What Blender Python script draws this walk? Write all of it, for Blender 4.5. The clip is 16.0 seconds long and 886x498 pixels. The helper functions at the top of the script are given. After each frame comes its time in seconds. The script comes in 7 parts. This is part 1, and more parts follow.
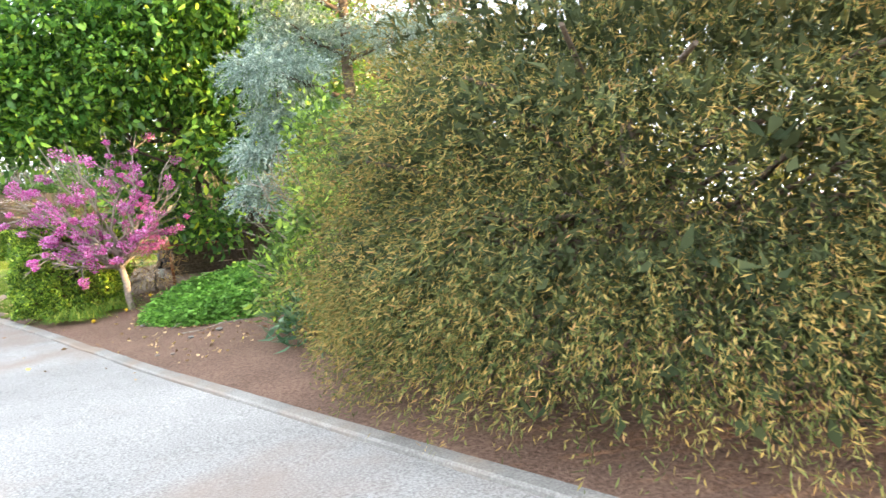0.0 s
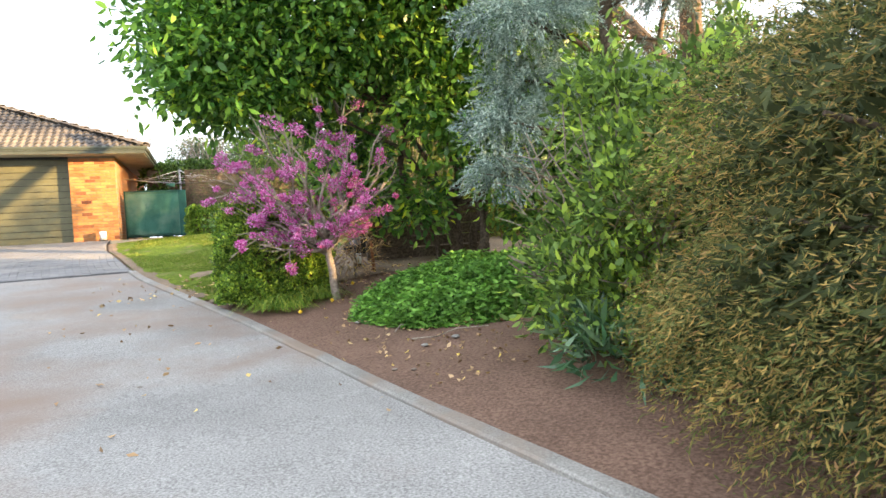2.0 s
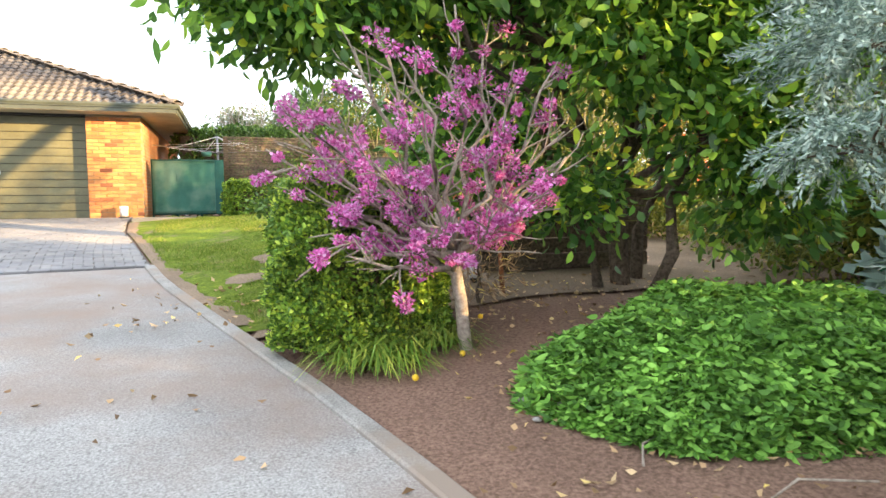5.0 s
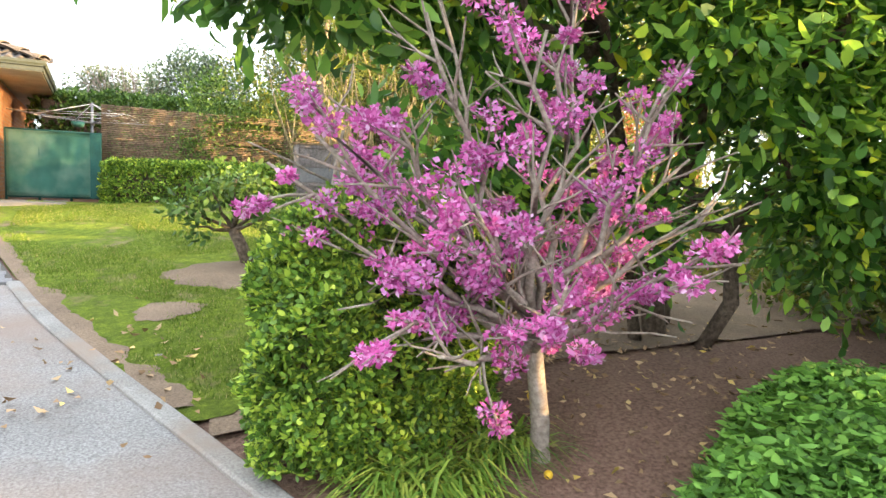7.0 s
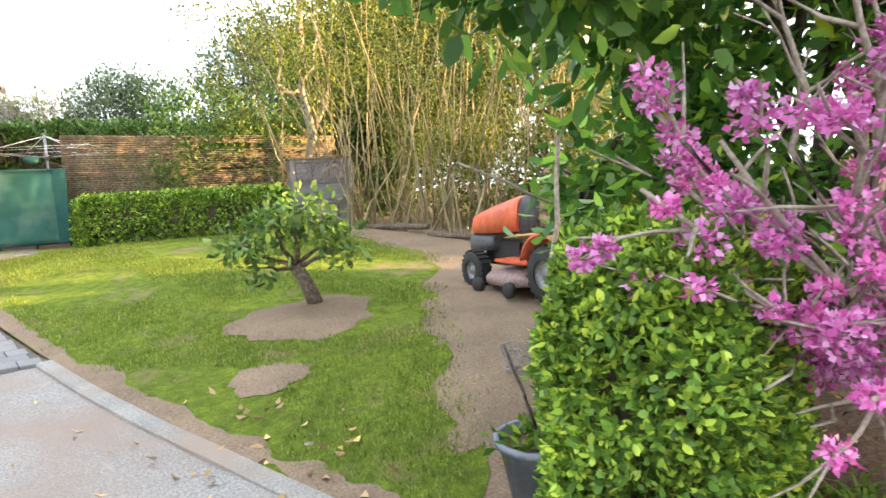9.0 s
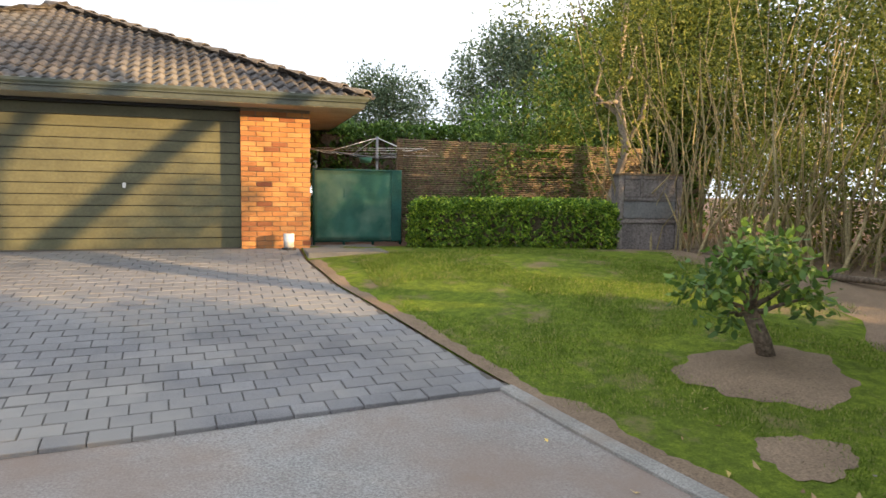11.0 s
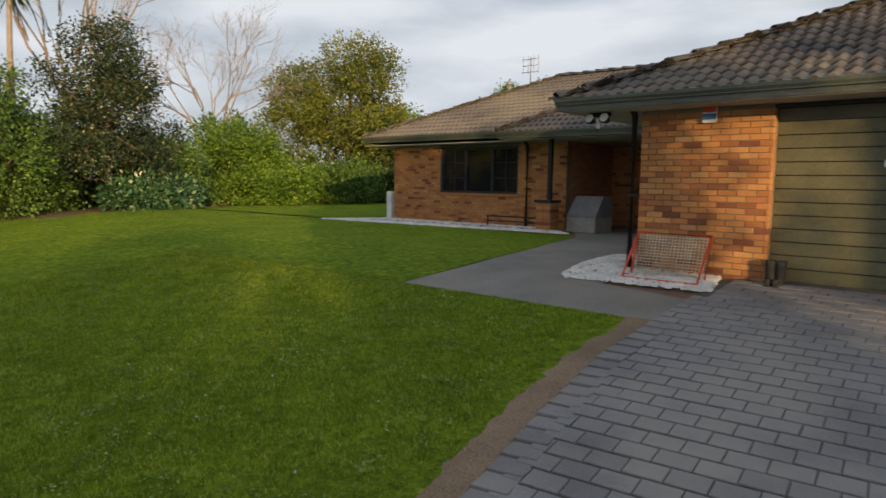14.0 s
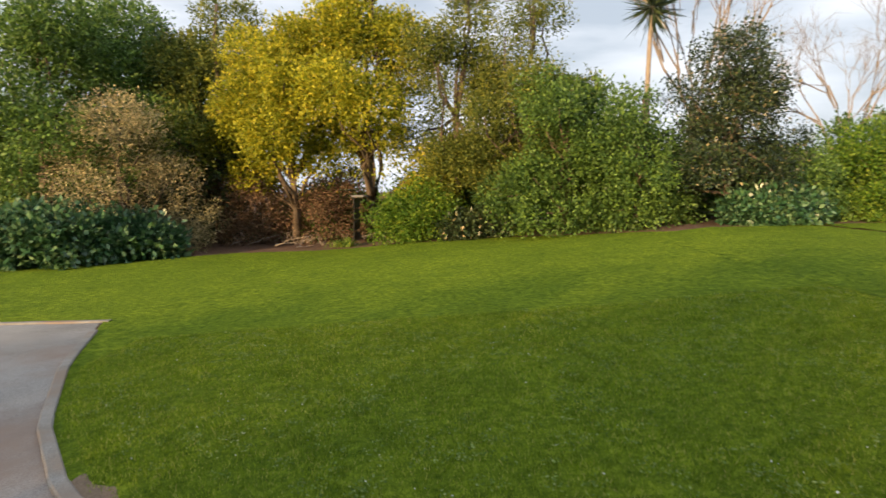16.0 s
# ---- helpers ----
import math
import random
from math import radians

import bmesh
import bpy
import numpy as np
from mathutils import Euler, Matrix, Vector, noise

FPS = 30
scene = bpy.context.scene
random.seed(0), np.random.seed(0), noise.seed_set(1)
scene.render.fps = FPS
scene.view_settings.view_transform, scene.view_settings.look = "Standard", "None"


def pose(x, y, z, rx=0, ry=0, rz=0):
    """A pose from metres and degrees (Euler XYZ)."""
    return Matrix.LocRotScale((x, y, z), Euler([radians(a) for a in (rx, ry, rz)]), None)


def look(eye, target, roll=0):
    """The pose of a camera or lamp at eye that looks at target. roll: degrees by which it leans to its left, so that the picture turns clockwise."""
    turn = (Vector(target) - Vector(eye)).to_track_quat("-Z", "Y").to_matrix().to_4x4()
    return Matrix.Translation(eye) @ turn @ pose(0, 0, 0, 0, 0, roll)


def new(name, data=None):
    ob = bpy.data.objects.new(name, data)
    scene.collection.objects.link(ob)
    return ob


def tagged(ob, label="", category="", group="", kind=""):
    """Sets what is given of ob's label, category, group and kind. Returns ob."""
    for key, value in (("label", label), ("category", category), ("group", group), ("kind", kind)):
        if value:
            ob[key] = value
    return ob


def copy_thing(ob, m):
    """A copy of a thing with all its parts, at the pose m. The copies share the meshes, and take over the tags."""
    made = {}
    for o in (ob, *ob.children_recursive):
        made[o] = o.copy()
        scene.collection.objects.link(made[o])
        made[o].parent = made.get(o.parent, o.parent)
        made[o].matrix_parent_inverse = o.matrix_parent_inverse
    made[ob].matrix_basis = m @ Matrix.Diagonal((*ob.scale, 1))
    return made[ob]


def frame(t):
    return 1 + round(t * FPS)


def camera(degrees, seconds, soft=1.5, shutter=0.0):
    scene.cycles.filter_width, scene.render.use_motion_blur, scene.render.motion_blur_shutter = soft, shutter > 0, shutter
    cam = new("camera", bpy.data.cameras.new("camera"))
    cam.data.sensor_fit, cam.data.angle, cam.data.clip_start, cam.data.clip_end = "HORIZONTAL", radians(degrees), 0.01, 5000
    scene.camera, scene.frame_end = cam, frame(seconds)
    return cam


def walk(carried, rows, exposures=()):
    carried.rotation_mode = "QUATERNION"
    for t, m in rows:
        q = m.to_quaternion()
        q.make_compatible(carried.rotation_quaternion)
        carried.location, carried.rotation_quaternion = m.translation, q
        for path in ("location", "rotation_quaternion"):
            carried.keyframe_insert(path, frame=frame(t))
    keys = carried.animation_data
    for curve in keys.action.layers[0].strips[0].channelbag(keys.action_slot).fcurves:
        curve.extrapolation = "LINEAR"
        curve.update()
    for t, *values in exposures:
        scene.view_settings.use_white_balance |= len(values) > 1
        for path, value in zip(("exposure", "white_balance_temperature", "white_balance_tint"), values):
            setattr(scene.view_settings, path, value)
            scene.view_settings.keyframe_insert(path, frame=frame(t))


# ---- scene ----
cam = camera(69.0, 16.0, 1.5, 0.12)
PATH = [
    (0, (5.799, -20.248, -0.101), (6.868, -18.559, -0.167), -5.1),
    (0.5, (5.762, -19.774, -0.05), (6.588, -17.955, -0.156), -4.2),
    (1, (5.584, -19.265, -0.012), (6.197, -17.366, -0.136), -0.2),
    (1.5, (5.415, -18.73, -0.006), (6.026, -16.827, -0.075), -1.6),
    (2, (5.403, -18.287, 0.027), (6.098, -16.414, -0.057), -3.1),
    (2.5, (5.354, -17.798, 0.052), (6.025, -15.919, -0.075), -1.4),
    (3, (5.328, -17.266, 0.093), (6.026, -15.399, -0.077), -2.5),
    (3.5, (5.414, -16.713, 0.123), (6.092, -14.845, -0.105), -1.3),
    (4, (5.408, -16.106, 0.17), (6.068, -14.226, -0.004), -1.2),
    (4.5, (5.393, -15.634, 0.174), (6.015, -13.738, 0.045), -0.5),
    (5, (5.32, -14.989, 0.205), (5.924, -13.087, 0.069), -0.6),
    (5.2, (5.291, -14.746, 0.252), (5.922, -12.852, 0.129), -1.1),
    (7.3, (4.779, -12.961, 0.513), (5.799, -11.252, 0.313), 1.1),
    (7.5, (4.706, -12.8, 0.505), (5.801, -11.136, 0.325), -1.5),
    (8, (4.515, -12.453, 0.552), (5.716, -10.868, 0.332), -1.1),
    (8.5, (4.323, -12.044, 0.589), (5.529, -10.465, 0.366), -0.9),
    (9, (4.013, -11.691, 0.624), (5.145, -10.053, 0.434), -3.2),
    (9.5, (3.736, -11.326, 0.635), (4.714, -9.592, 0.449), -2.7),
    (9.7, (3.603, -11.172, 0.65), (4.508, -9.398, 0.467), -2.4),
    (11.8, (1.512, -9.687, 1.014), (1.949, -7.742, 0.845), 1.4),
    (12, (1.36, -9.502, 1.025), (1.715, -7.541, 0.856), 1.1),
    (12.5, (0.978, -9.058, 1.129), (0.859, -7.071, 0.939), 0.1),
    (13, (0.515, -8.872, 1.131), (0.023, -6.944, 0.934), -1.0),
    (13.5, (0.12, -8.723, 1.177), (-0.725, -6.926, 0.943), -0.9),
    (14, (-0.346, -8.474, 1.178), (-1.633, -6.958, 0.969), 0.7),
    (14.5, (-0.698, -8.483, 1.233), (-2.225, -7.208, 1.028), -0.1),
    (15, (-1.089, -8.482, 1.285), (-2.792, -7.459, 1.054), -0.6),
    (15.3, (-1.329, -8.235, 1.304), (-3.161, -7.467, 1.068), -1.6),
    (15.5, (-1.433, -8.103, 1.313), (-3.341, -7.545, 1.094), -1.9),
    (16, (-2.018, -8.107, 1.332), (-4.009, -8.133, 1.138), -0.1),
]
walk(cam, [(t, look(eye, target, roll)) for t, eye, target, roll in PATH],
     [(0, 3.05), (0.5, 3.05), (1, 2.7), (1.5, 2.36), (2.5, 2.38), (5.2, 2.62), (8, 2.75), (9.7, 2.5), (11.8, 1.0), (12, 0.92), (12.5, 0.56), (13, 0.32), (13.5, 0.14), (14.5, 0.34), (15, 0.36), (16, 0.72)])

# ---- light ----
SUN_EL, SUN_X, SUN_Y = 8.5, 0.83, -0.55
world = bpy.data.worlds.new("world")
scene.world = world
world.use_nodes = True
wn, wl = world.node_tree.nodes, world.node_tree.links
sky = wn.new("ShaderNodeTexSky")
sky.sky_type, sky.sun_disc = "NISHITA", False
sky.sun_elevation, sky.sun_rotation = radians(SUN_EL), math.atan2(SUN_X, SUN_Y)
sky.dust_density = 2.0
wtc = wn.new("ShaderNodeTexCoord")
wmap = wn.new("ShaderNodeMapping")
wmap.inputs["Scale"].default_value = (1.2, 1.2, 5.0)
wnoise = wn.new("ShaderNodeTexNoise")
wnoise.inputs["Scale"].default_value, wnoise.inputs["Detail"].default_value = 2.2, 7
wramp = wn.new("ShaderNodeValToRGB")
wramp.color_ramp.elements[0].position, wramp.color_ramp.elements[1].position = 0.36, 0.62
wmix = wn.new("ShaderNodeMix")
wmix.data_type = "RGBA"
wcloud = wn.new("ShaderNodeRGB")
wcloud.outputs[0].default_value = (8.6, 9.0, 9.6, 1)
wl.new(wtc.outputs["Generated"], wmap.inputs[0])
wl.new(wmap.outputs[0], wnoise.inputs["Vector"])
wl.new(wnoise.outputs[0], wramp.inputs[0])
wl.new(wramp.outputs[0], wmix.inputs[0])
wbase = wn.new("ShaderNodeMix")
wbase.data_type = "RGBA"
wbase.inputs[0].default_value = 0.75
wbase.inputs[7].default_value = (5.6, 6.2, 7.2, 1)
wl.new(sky.outputs[0], wbase.inputs[6])
wl.new(wbase.outputs[2], wmix.inputs[6])
wl.new(wcloud.outputs[0], wmix.inputs[7])
wl.new(wmix.outputs[2], wn["Background"].inputs[0])
wn["Background"].inputs[1].default_value = 0.076
sun = new("sun", bpy.data.lights.new("sun", "SUN"))
sun.data.energy, sun.data.angle, sun.data.color = 5.0, radians(0.55), (1.0, 0.66, 0.32)
sun.matrix_world = look((0, 0, 0), (-SUN_X, -SUN_Y, -math.tan(radians(SUN_EL)) * math.hypot(SUN_X, SUN_Y)))

# ---- materials ----
def material(name, rough=0.8, metal=0.0, spec=0.4):
    m = bpy.data.materials.new(name)
    m.use_nodes = True
    n = m.node_tree.nodes
    b = n["Principled BSDF"]
    b.inputs["Roughness"].default_value, b.inputs["Metallic"].default_value = rough, metal
    b.inputs["Specular IOR Level"].default_value = spec
    return m, n, m.node_tree.links, b


def ramp(n, l, source, stops):
    r = n.new("ShaderNodeValToRGB")
    e = r.color_ramp.elements
    while len(e) < len(stops):
        e.new(0.5)
    for el, (p, c) in zip(e, stops):
        el.position, el.color = p, (*c, 1)
    l.new(source, r.inputs[0])
    return r.outputs[0]


def noise_node(n, l, pos, scale, detail=5, rough=0.6):
    t = n.new("ShaderNodeTexNoise")
    t.inputs["Scale"].default_value, t.inputs["Detail"].default_value, t.inputs["Roughness"].default_value = scale, detail, rough
    l.new(pos, t.inputs["Vector"])
    return t.outputs[0]


def mix(n, l, a, b, f, mode="MIX"):
    m = n.new("ShaderNodeMix")
    m.data_type, m.blend_type = "RGBA", mode
    for sock, v in ((m.inputs[0], f), (m.inputs[6], a), (m.inputs[7], b)):
        if isinstance(v, (int, float)):
            sock.default_value = v
        elif isinstance(v, tuple):
            sock.default_value = (*v, 1)
        else:
            l.new(v, sock)
    return m.outputs[2]


def bump(n, l, b, height, strength=0.4, distance=0.01):
    k = n.new("ShaderNodeBump")
    k.inputs["Strength"].default_value, k.inputs["Distance"].default_value = strength, distance
    l.new(height, k.inputs["Height"])
    l.new(k.outputs[0], b.inputs["Normal"])


def surface(name, dark, light, fine=60, coarse=1.5, rough=0.85, metal=0.0, relief=0.4, depth=0.004, third=None, per_piece=False, spec=0.3):
    """A weathered surface: a fine grain and broad stains; per_piece shifts the tone from piece to piece."""
    m, n, l, b = material(name, rough, metal, spec)
    pos = n.new("ShaderNodeNewGeometry").outputs["Position"]
    f, c = noise_node(n, l, pos, fine), noise_node(n, l, pos, coarse, 6)
    col = ramp(n, l, f, [(0.32, dark), (0.68, light)])
    tone = ramp(n, l, c, [(0.3, (0.62, 0.62, 0.62)), (0.7, (1.15, 1.15, 1.15))])
    col = mix(n, l, col, tone, 0.8, "MULTIPLY")
    if third:
        patch = ramp(n, l, noise_node(n, l, pos, coarse * 0.6, 7), [(0.45, (0, 0, 0)), (0.62, (1, 1, 1))])
        col = mix(n, l, col, third, patch)
    if per_piece:
        oi = n.new("ShaderNodeObjectInfo")
        col = mix(n, l, col, ramp(n, l, oi.outputs["Random"], [(0, (0.86, 0.86, 0.88)), (1, (1.1, 1.09, 1.08))]), 1.0, "MULTIPLY")
    l.new(col, b.inputs["Base Color"])
    if relief:
        bump(n, l, b, f, relief, depth)
    return m


def leaf_material(name, stops, through_light=0.3, rough=0.5, clump=0.9, spec=0.4, gain=1.4):
    m, n, l, b = material(name, rough, 0, spec)
    geo = n.new("ShaderNodeNewGeometry")
    col = ramp(n, l, geo.outputs["Random Per Island"], [(p, tuple(min(v * gain, 0.9) for v in c)) for p, c in stops])
    tone = ramp(n, l, noise_node(n, l, geo.outputs["Position"], clump, 3), [(0.3, (0.6, 0.65, 0.6)), (0.7, (1.3, 1.25, 1.15))])
    col = mix(n, l, col, tone, 0.85, "MULTIPLY")
    l.new(col, b.inputs["Base Color"])
    tr = n.new("ShaderNodeBsdfTranslucent")
    l.new(col, tr.inputs[0])
    ms = n.new("ShaderNodeMixShader")
    ms.inputs[0].default_value = through_light
    l.new(b.outputs[0], ms.inputs[1])
    l.new(tr.outputs[0], ms.inputs[2])
    l.new(ms.outputs[0], n["Material Output"].inputs[0])
    return m


def brick_material(name, island=False):
    m, n, l, b = material(name, 0.9, 0, 0.2)
    geo = n.new("ShaderNodeNewGeometry")
    rnd = geo.outputs["Random Per Island"] if island else n.new("ShaderNodeObjectInfo").outputs["Random"]
    col = ramp(n, l, rnd, [(0, (0.17, 0.065, 0.04)), (0.12, (0.32, 0.13, 0.06)), (0.3, (0.45, 0.205, 0.078)), (0.6, (0.52, 0.255, 0.095)), (0.8, (0.4, 0.165, 0.066)), (1, (0.56, 0.31, 0.13))])
    f = noise_node(n, l, geo.outputs["Position"], 70, 6)
    col = mix(n, l, col, ramp(n, l, f, [(0.3, (0.72, 0.7, 0.68)), (0.7, (1.15, 1.15, 1.12))]), 0.9, "MULTIPLY")
    c = noise_node(n, l, geo.outputs["Position"], 5, 4)
    col = mix(n, l, col, ramp(n, l, c, [(0.3, (0.8, 0.8, 0.8)), (0.7, (1.1, 1.1, 1.1))]), 0.8, "MULTIPLY")
    l.new(col, b.inputs["Base Color"])
    bump(n, l, b, f, 0.5, 0.004)
    return m


BRICK, BRICK_FAR = brick_material("brick"), brick_material("brick_far", True)
def brickwork(name, axis):
    """Brickwork seen only at a slant, on walls that run along y."""
    m, n, l, b = material(name, 0.9, 0, 0.2)
    pos = n.new("ShaderNodeNewGeometry").outputs["Position"]
    sp, cb = n.new("ShaderNodeSeparateXYZ"), n.new("ShaderNodeCombineXYZ")
    l.new(pos, sp.inputs[0])
    l.new(sp.outputs[axis], cb.inputs[0])
    l.new(sp.outputs[2], cb.inputs[1])
    t = n.new("ShaderNodeTexBrick")
    for key, v in (("Scale", 1.0), ("Mortar Size", 0.005), ("Brick Width", 0.23), ("Row Height", 0.076)):
        t.inputs[key].default_value = v
    t.inputs["Color1"].default_value, t.inputs["Color2"].default_value, t.inputs["Mortar"].default_value = (0.5, 0.24, 0.1, 1), (0.36, 0.16, 0.08, 1), (0.36, 0.31, 0.25, 1)
    l.new(cb.outputs[0], t.inputs["Vector"])
    col = mix(n, l, t.outputs[0], ramp(n, l, noise_node(n, l, pos, 60), [(0.3, (0.75, 0.75, 0.75)), (0.7, (1.15, 1.15, 1.15))]), 0.9, "MULTIPLY")
    l.new(col, b.inputs["Base Color"])
    bump(n, l, b, t.outputs[1], -0.5, 0.006)
    return m


BRICK_SIDE = brickwork("brick_side", 1)
MORTAR = surface("mortar", (0.2, 0.15, 0.1), (0.31, 0.24, 0.17), 120, 2)
ASPHALT = surface("worn_seal", (0.15, 0.146, 0.142), (0.4, 0.392, 0.38), 75, 0.55, 0.9, relief=0.7, depth=0.006, third=(0.22, 0.168, 0.138))
PAVER = surface("paver", (0.135, 0.135, 0.142), (0.24, 0.238, 0.242), 110, 1.2, 0.8, per_piece=True, third=(0.225, 0.216, 0.204))
PAVER_REST = surface("paver_rest", (0.135, 0.135, 0.142), (0.24, 0.238, 0.242), 110, 1.2, 0.8, third=(0.225, 0.216, 0.204))
JOINT = surface("joint_sand", (0.06, 0.055, 0.05), (0.125, 0.115, 0.1), 150, 2)
PATHMAT = surface("path_concrete", (0.14, 0.135, 0.128), (0.23, 0.222, 0.205), 60, 0.9, third=(0.21, 0.195, 0.17))
KERB = surface("kerb_concrete", (0.17, 0.163, 0.152), (0.34, 0.33, 0.31), 80, 2.0, third=(0.23, 0.185, 0.15))
SOIL = surface("soil", (0.105, 0.06, 0.042), (0.26, 0.165, 0.12), 45, 0.9, 0.95, relief=0.9, depth=0.015)
DIRT = surface("bare_dirt", (0.13, 0.095, 0.062), (0.29, 0.21, 0.145), 70, 1.6, 0.95, relief=0.8, depth=0.012)
WHITE = surface("white_stone", (0.55, 0.54, 0.52), (0.8, 0.79, 0.76), 40, 3, 0.8)
BARK = surface("bark", (0.06, 0.045, 0.032), (0.2, 0.155, 0.115), 30, 3, 0.95, relief=0.9, depth=0.012)
BARK_PALE = surface("bark_pale", (0.2, 0.16, 0.125), (0.42, 0.36, 0.3), 40, 4, 0.9, relief=0.6, depth=0.006)
CANE = surface("cane", (0.2, 0.16, 0.085), (0.42, 0.35, 0.19), 30, 2, 0.7, relief=0.3)
WOOD_GREY = surface("grey_wood", (0.12, 0.105, 0.1), (0.28, 0.25, 0.24), 30, 3, 0.85, relief=0.6, per_piece=True)
SLAT = surface("slat", (0.12, 0.085, 0.055), (0.34, 0.26, 0.17), 25, 2, 0.85, relief=0.5, per_piece=True)
TILE = surface("roof_tile", (0.055, 0.052, 0.054), (0.165, 0.15, 0.138), 35, 0.8, 0.8, per_piece=True, third=(0.17, 0.153, 0.128))
TILE_REST = surface("roof_tile_rest", (0.055, 0.052, 0.054), (0.165, 0.15, 0.138), 35, 0.8, 0.8, third=(0.17, 0.153, 0.128))
GUTTER = surface("gutter_green", (0.055, 0.065, 0.045), (0.09, 0.1, 0.075), 30, 2, 0.4, relief=0.1, spec=0.5)
SOFFIT = surface("soffit", (0.35, 0.33, 0.27), (0.45, 0.42, 0.35), 20, 2, 0.8, relief=0.1)
DOORMAT = surface("door_olive", (0.1, 0.098, 0.05), (0.135, 0.13, 0.066), 25, 2, 0.5, relief=0.12, spec=0.5)
DARK = surface("dark_paint", (0.012, 0.013, 0.014), (0.03, 0.03, 0.032), 30, 3, 0.5, relief=0.1)
FRAME = surface("dark_frame", (0.02, 0.022, 0.025), (0.045, 0.048, 0.05), 30, 3, 0.4, relief=0.1)
WHITE_PLASTIC = surface("white_plastic", (0.66, 0.66, 0.64), (0.8, 0.8, 0.78), 30, 5, 0.45, relief=0.05)
RED_PLASTIC = surface("red_plastic", (0.6, 0.06, 0.02), (0.75, 0.12, 0.04), 30, 5, 0.5, relief=0.05)
ORANGE = surface("orange_paint", (0.55, 0.1, 0.05), (0.72, 0.17, 0.085), 18, 4, 0.4, relief=0.1, spec=0.5)
GREY_METAL = surface("grey_metal", (0.2, 0.2, 0.21), (0.36, 0.36, 0.37), 40, 4, 0.5, 0.4, relief=0.2)
DARK_GREY = surface("dark_grey_plastic", (0.06, 0.065, 0.075), (0.12, 0.125, 0.135), 30, 4, 0.6, relief=0.15)
DECK = surface("mower_deck", (0.2, 0.13, 0.12), (0.36, 0.27, 0.25), 40, 4, 0.7, relief=0.3)
BLACK = surface("black_rubber", (0.02, 0.02, 0.02), (0.05, 0.05, 0.05), 60, 4, 0.8, relief=0.3)
CHEST_GREY = surface("chest_grey", (0.15, 0.15, 0.155), (0.22, 0.22, 0.225), 30, 3, 0.7, relief=0.2)
CHEST_PALE = surface("chest_pale", (0.26, 0.25, 0.23), (0.34, 0.33, 0.3), 30, 3, 0.7, relief=0.2)
SHADECLOTH = surface("shade_cloth", (0.05, 0.19, 0.145), (0.12, 0.31, 0.25), 250, 2.2, 0.9, relief=0.5, third=(0.2, 0.34, 0.26))
TEAL = surface("teal_frame", (0.01, 0.07, 0.06), (0.025, 0.11, 0.09), 50, 4, 0.7, relief=0.2)
TARP = surface("green_tarp", (0.03, 0.2, 0.09), (0.1, 0.42, 0.2), 12, 3, 0.5, relief=0.5, depth=0.02)
POT = surface("pot_plastic", (0.13, 0.15, 0.19), (0.22, 0.24, 0.29), 20, 4, 0.6, relief=0.15)
NETTING = surface("netting", (0.6, 0.55, 0.42), (0.75, 0.7, 0.55), 60, 5, 0.8, relief=0)
GREEN_PLASTIC = surface("green_plastic", (0.06, 0.22, 0.16), (0.12, 0.32, 0.24), 30, 5, 0.5, relief=0.1)
YELLOW = surface("yellow_fruit", (0.7, 0.42, 0.02), (0.85, 0.58, 0.05), 30, 5, 0.5, relief=0.1)
RUST = surface("rusty_iron", (0.2, 0.07, 0.03), (0.42, 0.17, 0.07), 50, 6, 0.8, relief=0.4)


def lawn_material(name, lush):
    m, n, l, b = material(name, 0.95, 0, 0.05)
    pos = n.new("ShaderNodeNewGeometry").outputs["Position"]
    f, c = noise_node(n, l, pos, 130, 6, 0.75), noise_node(n, l, pos, 0.9, 6)
    mid = noise_node(n, l, pos, 9, 5)
    col = ramp(n, l, f, [(0.3, (0.051, 0.094, 0.012)), (0.52, (0.152, 0.233, 0.024)), (0.74, (0.285, 0.368, 0.06))])
    col = mix(n, l, col, ramp(n, l, mid, [(0.34, (0.5, 0.58, 0.5)), (0.66, (1.4, 1.3, 1.1))]), 0.95, "MULTIPLY")
    col = mix(n, l, col, ramp(n, l, c, [(0.35, (0.75, 0.8, 0.75)), (0.65, (1.15, 1.1, 0.95))]), 0.8, "MULTIPLY")
    col = mix(n, l, col, ramp(n, l, noise_node(n, l, pos, 34, 4), [(0.3, (0.6, 0.66, 0.55)), (0.7, (1.35, 1.3, 1.25))]), 0.9, "MULTIPLY")
    if not lush:
        col = mix(n, l, col, ramp(n, l, f, [(0.3, (0.09, 0.1, 0.03)), (0.7, (0.25, 0.25, 0.1))]), 0.26)
    bare = ramp(n, l, noise_node(n, l, pos, 1.4, 8, 0.65), [(0.55 if not lush else 0.68, (0, 0, 0)), (0.68 if not lush else 0.8, (1, 1, 1))])
    col = mix(n, l, col, (0.26, 0.2, 0.12), bare)
    l.new(col, b.inputs["Base Color"])
    bump(n, l, b, f, 1.0, 0.02)
    return m


LAWN, LAWN_WORN = lawn_material("lawn_lush", True), lawn_material("lawn_worn", False)

glass_m, gn, gl, gb = material("window_glass", 0.03, 0, 0.6)
gb.inputs["Base Color"].default_value = (0.012, 0.014, 0.016, 1)

